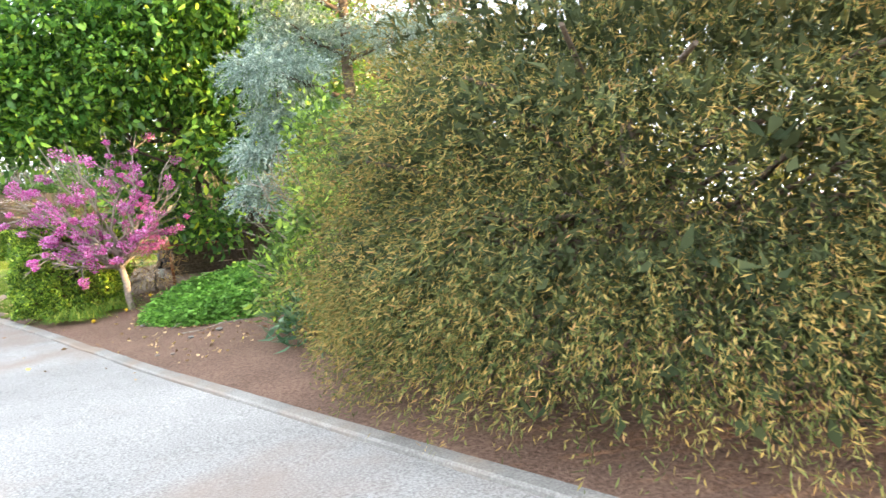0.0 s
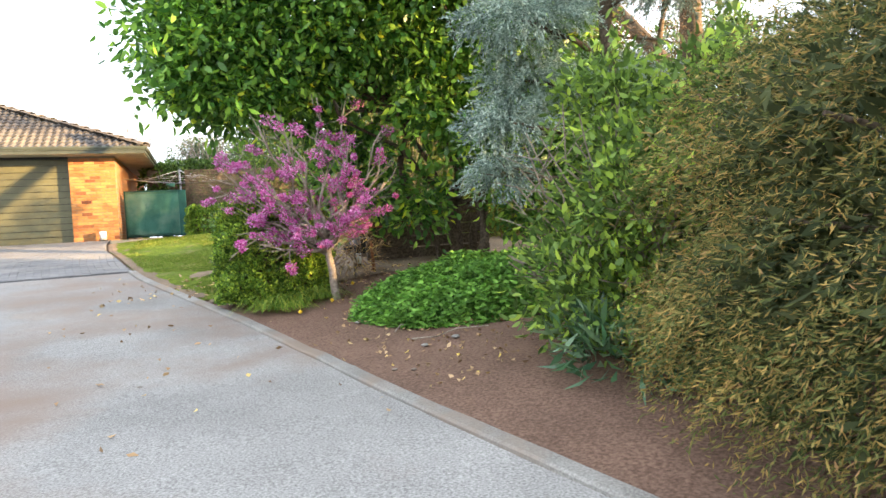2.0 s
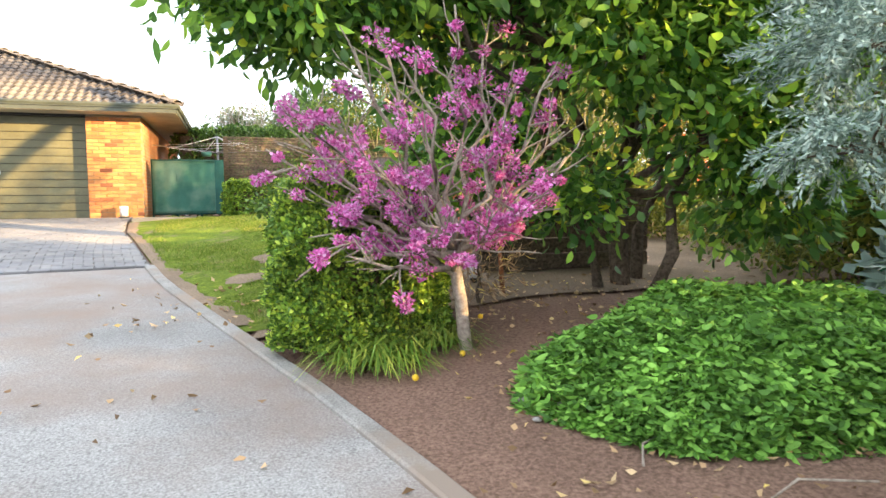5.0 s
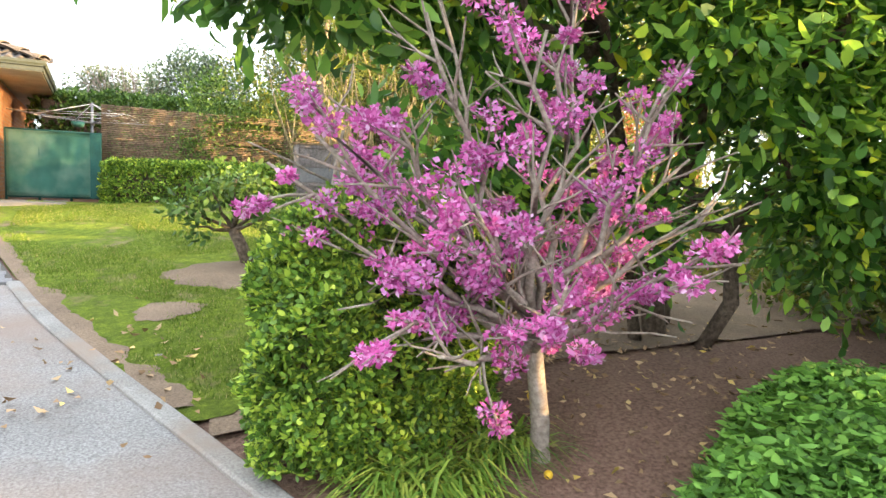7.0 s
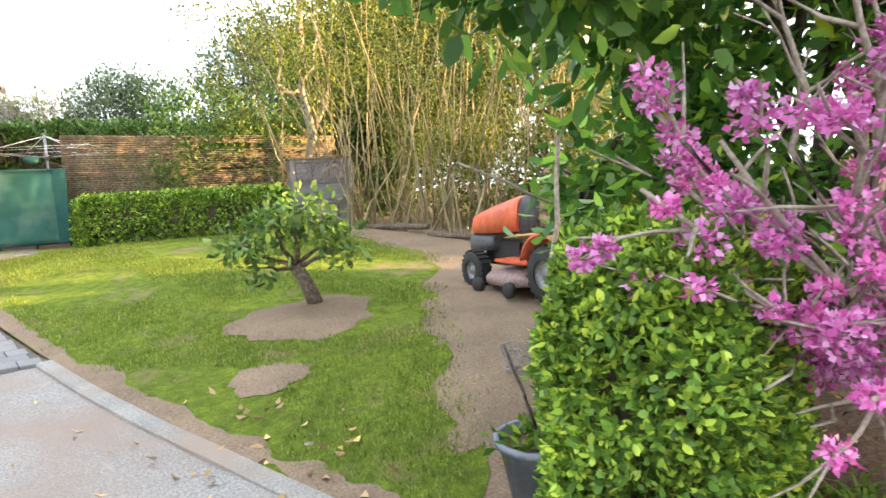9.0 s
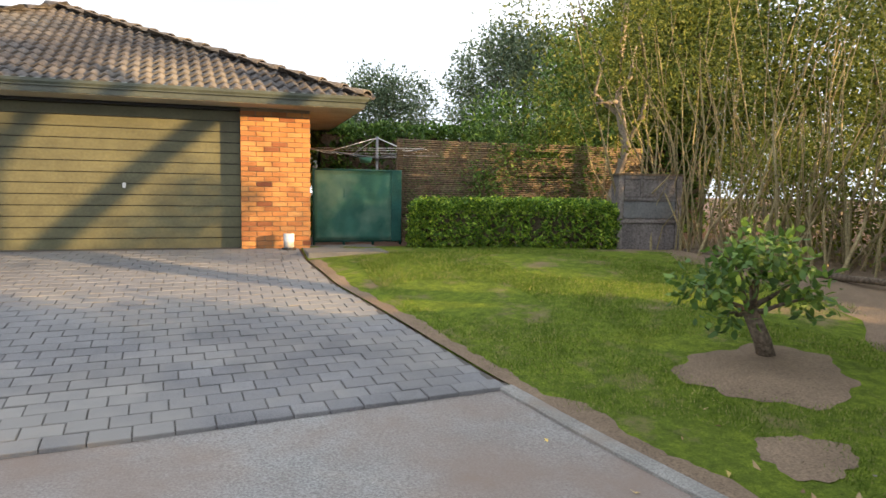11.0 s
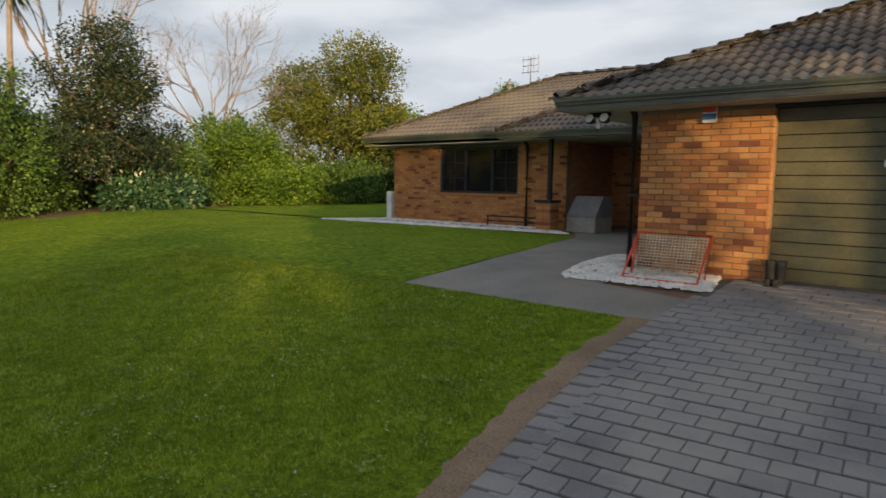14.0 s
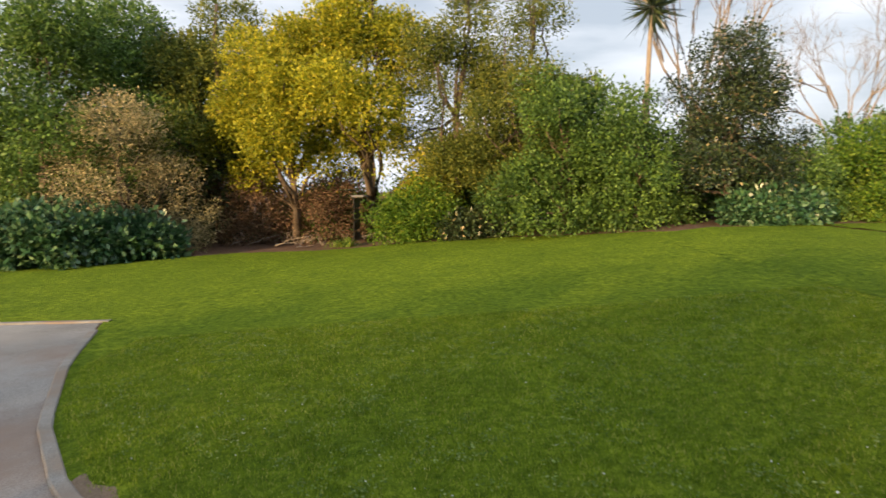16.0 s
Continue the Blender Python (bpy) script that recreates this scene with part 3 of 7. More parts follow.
def far_bricks(name, x0, x1, z0, z1, y, holes, label):
    """A brick face, joined, with openings left out."""
    V, row = [], 0
    z = z0
    while z + 0.066 <= z1 + 0.01:
        x = x0 - (0.115 if row % 2 else 0)
        while x < x1:
            a, b = max(x, x0), min(x + 0.22, x1)
            spans = [(a, b)]
            for h0, h1, hz0, hz1 in holes:
                if z + 0.066 > hz0 and z < hz1:
                    spans = [s for q0, q1 in spans for s in ((q0, min(q1, h0)), (max(q0, h1), q1)) if s[1] - s[0] > 0.02]
            for a, b in spans:
                if b - a < 0.02:
                    continue
                p = y - 0.012 - random.uniform(0, 0.004)
                f = [(a, p, z), (b, p, z), (b, p, z + 0.066), (a, p, z + 0.066)]
                k = [(a, y, z), (b, y, z), (b, y, z + 0.066), (a, y, z + 0.066)]
                V.append((f, k))
            x += 0.23
        z += 0.076
        row += 1
    bm = bmesh.new()
    for f, k in V:
        fv, kv = [bm.verts.new(q) for q in f], [bm.verts.new(q) for q in k]
        bm.faces.new(fv)
        for i in range(4):
            bm.faces.new((fv[i], kv[i], kv[(i + 1) % 4], fv[(i + 1) % 4]))
    return link(name, bm, BRICK_FAR, None)


# ---- garage door ----
gd = thing("garage_door", (0, 0.2, 0), "wide olive-green ribbed garage door, closed", "garage door", "", "structure")
n_slats = 13
for i in range(n_slats):
    z0 = 0.012 + i * 2.1 / n_slats
    bm = boxed(-2.4, 2.4, 0.0, 0.03, z0, z0 + 2.1 / n_slats - 0.012, bev=0.004)
    part("slat", bm, DOORMAT, gd)
part("backing", boxed(-2.4, 2.4, 0.03, 0.05, 0, 2.13), DARK, gd)
for x, z in ((-1.27, 1.44), (0.76, 0.96)):
    h = part("handle", boxed(x - 0.022, x + 0.022, -0.03, -0.001, z - 0.045, z + 0.03, bev=0.006), WHITE_PLASTIC, gd, "small white door handle")
tagged(link("lintel", boxed(-2.4, 2.4, 0.02, 0.19, 2.1, 2.14), DARK), "dark lintel over the garage door", "lintel", "", "structure")

# ---- garage roof ----
EX0, EX1, EY0, EZ = -5.02, 4.2, -0.55, 2.3
APX, APY, APZ = -0.82, 4.15, 4.34
BKY = 9.6


def tile_mesh(name, mat, w=0.34, l=0.36):
    bm = bmesh.new()
    seg = 12
    top, bot = [], []
    for i in range(seg + 1):
        u = i / seg
        h = 0.022 * math.sin(4 * math.pi * u) + 0.016
        for s, lst in ((0, top), (1, bot)):
            lst.append((bm.verts.new((u * w - w / 2, -0.02, h + 0.022)), bm.verts.new((u * w - w / 2, l, h - 0.01))) if s == 0 else (bm.verts.new((u * w - w / 2, -0.02, h - 0.008)), None))
    for i in range(seg):
        bm.faces.new((top[i][0], top[i + 1][0], top[i + 1][1], top[i][1])).smooth = True
        bm.faces.new((bot[i][0], bot[i + 1][0], top[i + 1][0], top[i][0]))
    me = bpy.data.meshes.new(name)
    bm.to_mesh(me)
    bm.free()
    me.materials.append(mat)
    return me


TILE_ME = tile_mesh("tile", TILE)
PENDING = []


def tile_slope(parent, a, b, apex_a, apex_b, single, gauge=0.32, w=0.34):
    """Tiles over a slope with eave a-b and upper edge apex_a-apex_b; single: each an object, to be made last."""
    a, b, c, d = Vector(a), Vector(b), Vector(apex_b), Vector(apex_a)
    ex = (b - a).normalized()
    mid = (a + b) / 2
    up = (c - a) - ex * (c - a).dot(ex)
    run = up.length
    up.normalize()
    nrm = ex.cross(up)
    rot = Matrix((ex, up, nrm)).transposed().to_4x4()
    mats = []
    rows = int(run / gauge) + 1
    for r in range(rows):
        s = r * gauge
        k = min(s / run, 1)
        l0 = (d - a).dot(ex) * k
        l1 = (b - a).length + ((c - b).dot(ex)) * k
        n = max(int((l1 - l0) / w), 0)
        off = ((l1 - l0) - n * w) / 2
        for i in range(n + 1):
            x = l0 + off + (i) * w
            if x > l1 + 0.02:
                continue
            mats.append(Matrix.Translation(a + ex * min(max(x, l0 + 0.03), l1 - 0.03) + up * s + nrm * random.uniform(0, 0.006)) @ rot)
    if single:
        PENDING.append((parent, "tile", TILE_ME, mats))
    else:
        bm = bmesh.new()
        me = TILE_ME
        src = [v.co.copy() for v in me.vertices]
        faces = [tuple(p.vertices) for p in me.polygons]
        verts, fs = [], []
        for m in mats:
            o = len(verts)
            verts += [tuple(m @ v) for v in src]
            fs += [tuple(i + o for i in f) for f in faces]
        bm.free()
        m2 = bpy.data.meshes.new("tiles")
        m2.from_pydata(verts, [], fs)
        m2.materials.append(TILE_REST)
        ob = new("tiles", m2)
        ob.parent = parent
        ob["kind"] = "stuff"


def slab(name, pts, mat, parent=None, thick=0.05):
    bm = bmesh.new()
    top = [bm.verts.new(p) for p in pts]
    bot = [bm.verts.new((p[0], p[1], p[2] - thick)) for p in pts]
    bm.faces.new(top)
    bm.faces.new(bot[::-1])
    for i in range(len(pts)):
        j = (i + 1) % len(pts)
        bm.faces.new((top[i], bot[i], bot[j], top[j]))
    return link(name, bm, mat, parent)


def hip_caps(parent, a, b, step=0.42):
    a, b = Vector(a), Vector(b)
    d = (b - a).normalized()
    n = int((b - a).length / step)
    side = d.cross(Vector((0, 0, 1))).normalized()
    up = side.cross(d)
    rot = Matrix((side, d, up)).transposed().to_4x4()
    bm = bmesh.new()
    seg = 8
    A, B = [], []
    for i in range(seg + 1):
        t = math.pi * i / seg
        A.append((bm.verts.new((math.cos(t) * 0.125, -0.02, math.sin(t) * 0.085 + 0.03)), bm.verts.new((math.cos(t) * 0.1, step + 0.03, math.sin(t) * 0.065))))
        B.append(bm.verts.new((math.cos(t) * 0.105, -0.02, math.sin(t) * 0.065 + 0.03)))
    for i in range(seg):
        bm.faces.new((A[i][0], A[i + 1][0], A[i + 1][1], A[i][1])).smooth = True
        bm.faces.new((B[i], B[i + 1], A[i + 1][0], A[i][0]))
    me = bpy.data.meshes.new("ridge_cap")
    bm.to_mesh(me)
    bm.free()
    me.materials.append(TILE)
    PENDING.append((parent, "ridge_cap", me, [Matrix.Translation(a + d * step * i) @ rot for i in range(n + 1)]))


groof = thing("roof_garage", (0, 0, 0), "weathered brown concrete tile hip roof", "roof", "", "structure")
slab("deck", [(EX0, EY0, EZ), (EX1, EY0, EZ), (APX, APY, APZ)], DARK, groof)
slab("deck", [(EX0, BKY, EZ), (EX0, EY0, EZ), (APX, APY, APZ), (APX, 7, APZ)], DARK, groof)
slab("deck", [(EX1, EY0, EZ), (EX1, BKY, EZ), (APX, 7, APZ), (APX, APY, APZ)], DARK, groof)
slab("deck", [(EX1, BKY, EZ), (EX0, BKY, EZ), (APX, 7, APZ)], DARK, groof)
tile_slope(groof, (EX0, EY0, EZ), (EX1, EY0, EZ), (APX, APY, APZ), (APX, APY, APZ), True)
tile_slope(groof, (EX0, BKY, EZ), (EX0, EY0, EZ), (APX, 7, APZ), (APX, APY, APZ), False)
tile_slope(groof, (EX1, EY0, EZ), (EX1, BKY, EZ), (APX, APY, APZ), (APX, 7, APZ), False)
hip_caps(groof, (EX0, EY0, EZ + 0.02), (APX, APY, APZ + 0.02))
hip_caps(groof, (EX1, EY0, EZ + 0.02), (APX, APY, APZ + 0.02))
hip_caps(groof, (APX, APY, APZ + 0.02), (APX, 7, APZ + 0.02))
tagged(link("ceiling_eave", boxed(EX0 + 0.03, EX1 - 0.03, EY0 + 0.03, BKY - 0.05, 2.145, 2.16), SOFFIT), "pale painted soffit under the eaves", "soffit", "", "structure")


def gutter(parent, a, b, mat=GUTTER):
    """A fascia board with a rolled quad gutter along the eave."""
    a, b = Vector(a), Vector(b)
    d = (b - a).normalized()
    s = Vector((d.y, -d.x, 0))
    prof = [(0.0, -0.02), (0.02, 0.0), (0.045, -0.012), (0.045, -0.05), (0.03, -0.085), (0.03, -0.1), (0.0, -0.1)]
    bm = bmesh.new()
    rings = [[bm.verts.new(p + s * o + Vector((0, 0, z))) for o, z in prof] for p in (a - d * 0.03, b + d * 0.03)]
    for i in range(len(prof)):
        j = (i + 1) % len(prof)
        bm.faces.new((rings[0][i], rings[0][j], rings[1][j], rings[1][i]))
    bm.faces.new(rings[0])
    bm.faces.new(rings[1][::-1])
    bmesh.ops.recalc_face_normals(bm, faces=bm.faces)
    part("gutter", bm, mat, parent, "dark green metal gutter")
    bm = bmesh.new()
    f = [(-0.004, -0.1), (-0.004, -0.175), (-0.024, -0.175), (-0.024, -0.1)]
    rings = [[bm.verts.new(p + s * o + Vector((0, 0, z))) for o, z in f] for p in (a, b)]
    for i in range(4):
        bm.faces.new((rings[0][i], rings[0][(i + 1) % 4], rings[1][(i + 1) % 4], rings[1][i]))
    bmesh.ops.recalc_face_normals(bm, faces=bm.faces)
    part("fascia", bm, mat, parent)


gutter(groof, (EX0, EY0, EZ + 0.03), (EX1, EY0, EZ + 0.03))
gutter(groof, (EX1, EY0, EZ + 0.03), (EX1, BKY, EZ + 0.03))
gutter(groof, (EX0, BKY, EZ + 0.03), (EX0, EY0, EZ + 0.03))

# ---- house ----
HX0, HX1, HY, HB = -14.35, -8.4, 5.7, 13.0
WX0, WX1, WZ0, WZ1 = -12.5, -9.83, 0.86, 2.12
hw = thing("wall_house", (0, 0, 0), "orange-brown brick house wall", "wall", "", "structure")
for x0, x1, z0, z1 in ((HX0, WX0, -0.2, 2.2), (WX1, HX1, -0.2, 2.2), (WX0, WX1, -0.2, WZ0), (WX0, WX1, WZ1, 2.2)):
    part("wall", boxed(x0, x1, HY, HY + 0.2, z0, z1), MORTAR, hw)
fb = far_bricks("bricks", HX0, HX1, -0.05, 2.2, HY, [(WX0, WX1, WZ0, WZ1)], "")
fb.parent = hw
fb["kind"] = "stuff"
part("wall", boxed(HX0, HX0 + 0.2, HY + 0.2, HB, -0.2, 2.2), BRICK_SIDE, hw)
part("wall", boxed(HX1 - 0.2, HX1, HY + 0.2, 8.2, -0.2, 2.2), BRICK_SIDE, hw)
pw = thing("wall_porch", (0, 0, 0), "shaded brick wall at the back of the porch", "wall", "", "structure")
part("wall", boxed(HX1, -6.6, 8.2, 8.4, -0.2, 2.2), MORTAR, pw)
part("wall", boxed(-5.6, -4.03, 8.2, 8.4, -0.2, 2.2), MORTAR, pw)
part("wall", boxed(-6.6, -5.6, 8.2, 8.4, 2.05, 2.2), MORTAR, pw)
fb = far_bricks("bricks", HX1, -6.62, -0.05, 2.2, 8.2, [], "")
fb.parent = pw
fb["kind"] = "stuff"
fd = thing("door_1", (0, 0, 0), "dark closed front door in the shaded porch", "door", "", "structure")
part("leaf", boxed(-6.58, -5.62, 8.24, 8.3, 0.02, 2.05, bev=0.01), DARK, fd)
part("handle", boxed(-6.5, -6.46, 8.19, 8.24, 0.95, 1.1, bev=0.008), GREY_METAL, fd, "metal door handle")
part("sign", boxed(-6.3, -6.12, 8.225, 8.239, 1.15, 1.22), RUST, fd, "small orange sign")

win = thing("window_1", (0, 0, 0), "wide dark aluminium window with glazing bars", "window", "", "structure")
part("pane", boxed(WX0 + 0.05, WX1 - 0.05, HY + 0.1, HY + 0.11, WZ0 + 0.05, WZ1 - 0.05), glass_m, win)
for x0, x1, z0, z1 in ((WX0, WX1, WZ0, WZ0 + 0.06), (WX0, WX1, WZ1 - 0.06, WZ1), (WX0, WX0 + 0.06, WZ0 + 0.06, WZ1 - 0.06), (WX1 - 0.06, WX1, WZ0 + 0.06, WZ1 - 0.06)):
    part("frame", boxed(x0, x1, HY + 0.02, HY + 0.1, z0, z1, bev=0.005), FRAME, win)
for x in (-11.62, -10.7):
    part("mullion", boxed(x - 0.03, x + 0.03, HY + 0.03, HY + 0.1, WZ0 + 0.06, WZ1 - 0.06), FRAME, win)
for x0, x1 in ((WX0 + 0.06, -11.65), (-10.67, WX1 - 0.06)):
    for k in (1, 2):
        z = WZ0 + (WZ1 - WZ0) * k / 3
        part("glazing_bar", boxed(x0, x1, HY + 0.075, HY + 0.1, z - 0.011, z + 0.011), FRAME, win)
    xm = (x0 + x1) / 2
    part("glazing_bar", boxed(xm - 0.011, xm + 0.011, HY + 0.075, HY + 0.1, WZ0 + 0.06, WZ1 - 0.06), FRAME, win)
part("sill", boxed(WX0 - 0.05, WX1 + 0.05, HY - 0.06, HY + 0.02, WZ0 - 0.07, WZ0, bev=0.01), BRICK_FAR, win)
part("header", boxed(WX0 - 0.05, WX1 + 0.05, HY - 0.03, HY + 0.02, WZ1, WZ1 + 0.08), GUTTER, win)

hroof = thing("roof_house", (0, 0, 0), "weathered brown concrete tile roof of the house", "roof", "", "structure")
RX0, RY0, RZ, RD = -15.2, 5.2, 2.46, 4.3
HPZ = RZ + RD * 0.46
slab("deck", [(RX0, RY0, RZ), (-3.9, RY0, RZ), (-3.9, RY0 + RD, HPZ), (RX0 + RD, RY0 + RD, HPZ)], DARK, hroof)
slab("deck", [(RX0, 13.6, RZ), (RX0, RY0, RZ), (RX0 + RD, RY0 + RD, HPZ)], DARK, hroof)
slab("deck", [(RX0, 13.6, RZ), (RX0 + RD, RY0 + RD, HPZ), (-3.9, RY0 + RD, HPZ), (-3.9, 13.6, RZ)], DARK, hroof)
tile_slope(hroof, (RX0, RY0, RZ), (-3.9, RY0, RZ), (RX0 + RD, RY0 + RD, HPZ), (-3.9, RY0 + RD, HPZ), False)
tile_slope(hroof, (RX0, 13.6, RZ), (RX0, RY0, RZ), (RX0 + RD, RY0 + RD, HPZ), (RX0 + RD, RY0 + RD, HPZ), False)
hip_caps(hroof, (RX0, RY0, RZ + 0.02), (RX0 + RD, RY0 + RD, HPZ + 0.02))
hip_caps(hroof, (RX0 + RD, RY0 + RD, HPZ + 0.02), (-3.9, RY0 + RD, HPZ + 0.02))
gutter(hroof, (RX0, RY0, RZ + 0.02), (-9.7, RY0, RZ + 0.02))
gutter(hroof, (RX0, 13.6, RZ + 0.02), (RX0, RY0, RZ + 0.02))
tagged(link("ceiling_house_eave", boxed(RX0 + 0.03, -4.04, RY0 + 0.03, 13.5, 2.21, 2.23), SOFFIT), "soffit under the house eaves", "soffit", "", "structure")
proof = thing("roof_porch", (0, 0, 0), "lower tiled porch roof joining house and garage", "roof", "", "structure")
slab("deck", [(-9.7, 4.55, 2.36), (-4.0, 4.55, 2.36), (-4.0, 7.9, 3.9), (-7.0, 7.9, 3.9)], DARK, proof)
tile_slope(proof, (-9.7, 4.55, 2.38), (-4.0, 4.55, 2.38), (-7.0, 7.9, 3.92), (-4.0, 7.9, 3.92), False)
slab("deck", [(-9.7, 7.4, 2.38), (-9.7, 4.55, 2.36), (-7.0, 7.9, 3.9)], DARK, proof)
tile_slope(proof, (-9.7, 7.4, 2.38), (-9.7, 4.55, 2.38), (-7.0, 7.9, 3.92), (-7.0, 7.9, 3.92), False)
hip_caps(proof, (-9.7, 4.55, 2.4), (-7.0, 7.9, 3.95))
gutter(proof, (-9.7, 4.55, 2.4), (-5.25, 4.55, 2.4))
tagged(link("ceiling_porch", boxed(-9.65, -4.05, 4.6, 8.2, 2.2, 2.208), SOFFIT), "soffit of the porch", "soffit", "", "structure")

vent = thing("roof_vent", (-12.4, 8.9, 4.0), "small metal flue on the tiled roof", "flue")
part("pipe", tubed([(0, 0, 0), (0, 0, 0.28)], 0.05), GREY_METAL, vent)
part("cowl", lathe([(0.0, 0.4), (0.06, 0.38), (0.1, 0.3), (0.1, 0.26), (0.0, 0.26)], 12), GREY_METAL, vent)
ant = thing("antenna", (-11.8, 9.2, 4.1), "thin metal television antenna on the roof", "antenna")
part("mast", tubed([(0, 0, 0), (0, 0, 1.0)], 0.018, None, 6), GREY_METAL, ant)
for z in (0.55, 0.75, 0.95):
    part("arm", tubed([(-0.3, 0, z), (0.3, 0, z)], 0.01, None, 5), GREY_METAL, ant)
for x in (-0.28, -0.1, 0.12, 0.28):
    part("element", tubed([(x, 0, 0.5), (x, 0, 1.05)], 0.008, None, 5), GREY_METAL, ant)

dp = thing("downpipe", (-9.5, 5.6, 0), "dark downpipe on the brick wall", "downpipe", "downpipes")
part("pipe", tubed([(0, 0, 0), (0, 0, 2.1), (0, -0.2, 2.25)], 0.045), DARK, dp)
part("bracket", boxed(-0.06, 0.06, -0.02, 0.1, 1.0, 1.03), DARK, dp)
copy_thing(dp, pose(-4.13, -0.02, 0))
post = thing("porch_post", (-8.45, 5.0, 0.0), "dark timber porch post on a brick plinth", "post")
part("post", boxed(-0.05, 0.05, -0.05, 0.05, 0.76, 2.2, bev=0.008), DARK, post)
plinth = thing("brick_plinth", (-8.5, 5.0, 0), "low brick plinth with a dark cap", "plinth")
part("core", boxed(-0.19, 0.19, -0.19, 0.19, 0, 0.7), MORTAR, plinth)
for row in range(9):
    for sx, sy, rot in ((0, -0.19, 0), (0.19, 0, 90), (-0.19, 0, -90)):
        bm = boxed(-0.185, -0.003, -0.012, 0.0, row * 0.076 + 0.01, row * 0.076 + 0.076)
        box(bm, 0.006, 0.185, -0.012, 0.0, row * 0.076 + 0.01, row * 0.076 + 0.076)
        bm.transform(pose(sx, sy, 0, 0, 0, rot))
        part("brick", bm, BRICK, plinth)
part("cap", boxed(-0.24, 0.24, -0.24, 0.24, 0.7, 0.76, bev=0.01), DARK, plinth)

chest = thing("storage_chest", (-7.75, 5.7, 0.0), "grey outdoor chest with a sloping lid", "storage chest", "", "", -8)
bm = boxed(-0.42, 0.42, -0.35, 0.35, 0, 0.36, bev=0.01)
part("body", bm, CHEST_PALE, chest)
bm = bmesh.new()
pv = [(-0.42, -0.36, 0.365), (0.42, -0.36, 0.365), (0.42, 0.36, 0.365), (-0.42, 0.36, 0.365), (-0.4, -0.02, 0.86), (0.4, -0.02, 0.86), (0.4, 0.36, 0.86), (-0.4, 0.36, 0.86)]
vs = [bm.verts.new(p) for p in pv]
for f in ((3, 2, 1, 0), (4, 5, 6, 7), (0, 1, 5, 4), (1, 2, 6, 5), (2, 3, 7, 6), (3, 0, 4, 7)):
    bm.faces.new([vs[i] for i in f])
bmesh.ops.bevel(bm, geom=bm.edges[:], offset=0.012, segments=2, affect="EDGES")
part("lid", bm, CHEST_GREY, chest, "darker grey sloping lid")
rail = thing("boot_rail", (-9.6, 5.1, 0.0), "low dark metal rail beside the wall", "rail")
for x in (-0.75, 0.75):
    part("leg", tubed([(x, 0, 0), (x, 0, 0.3)], 0.018), DARK, rail)
    part("foot", tubed([(x, -0.2, 0.02), (x, 0.2, 0.02)], 0.016), DARK, rail)
part("bar", tubed([(-0.78, 0, 0.3), (0.78, 0, 0.3)], 0.02), DARK, rail)
part("bar", tubed([(-0.78, 0, 0.18), (0.78, 0, 0.18)], 0.014), DARK, rail)
cyl = thing("gas_bottle", (-14.5, 5.75, 0.0), "pale upright box at the house corner", "meter box")
part("body", boxed(-0.12, 0.1, -0.15, 0.15, 0, 0.85, bev=0.02), WHITE_PLASTIC, cyl)


# ---- plants ----
def tree(name, at, label, category, mat_leaf, blobs, clumps, per, size, length, width, trunk_r=0.12, bark=BARK, droop=0.1, limbs=True, group="", fill=0.45, low=-0.9, trunk_top=None, curl=0.25, shape=leaves):
    """A tree or shrub; blobs are ellipsoids relative to its base."""
    z = ground_z(at[0], at[1])
    e = thing(name, (at[0], at[1], z), label, category, group)
    top = max(b[2] for b in blobs)
    tip = Vector(trunk_top) if trunk_top else Vector((0.05 * top, 0.03 * top, top))
    trunk = crooked((0, 0, -0.1), tip, 6, 0.04)
    part("trunk", tube(bmesh.new(), trunk, trunk_r, trunk_r * 0.3, 9), bark, e)
    if limbs:
        for b in blobs:
            s = Vector(trunk[random.randint(1, 3)])
            part("limb", tubed(crooked(s, b[:3], 5, 0.09), trunk_r * 0.5, trunk_r * 0.14, 6), bark, e)
    quads("crown", foliage(blobs, clumps, per, size, length, width, droop, fill, low, curl=curl, shape=shape), mat_leaf, e)
    return e


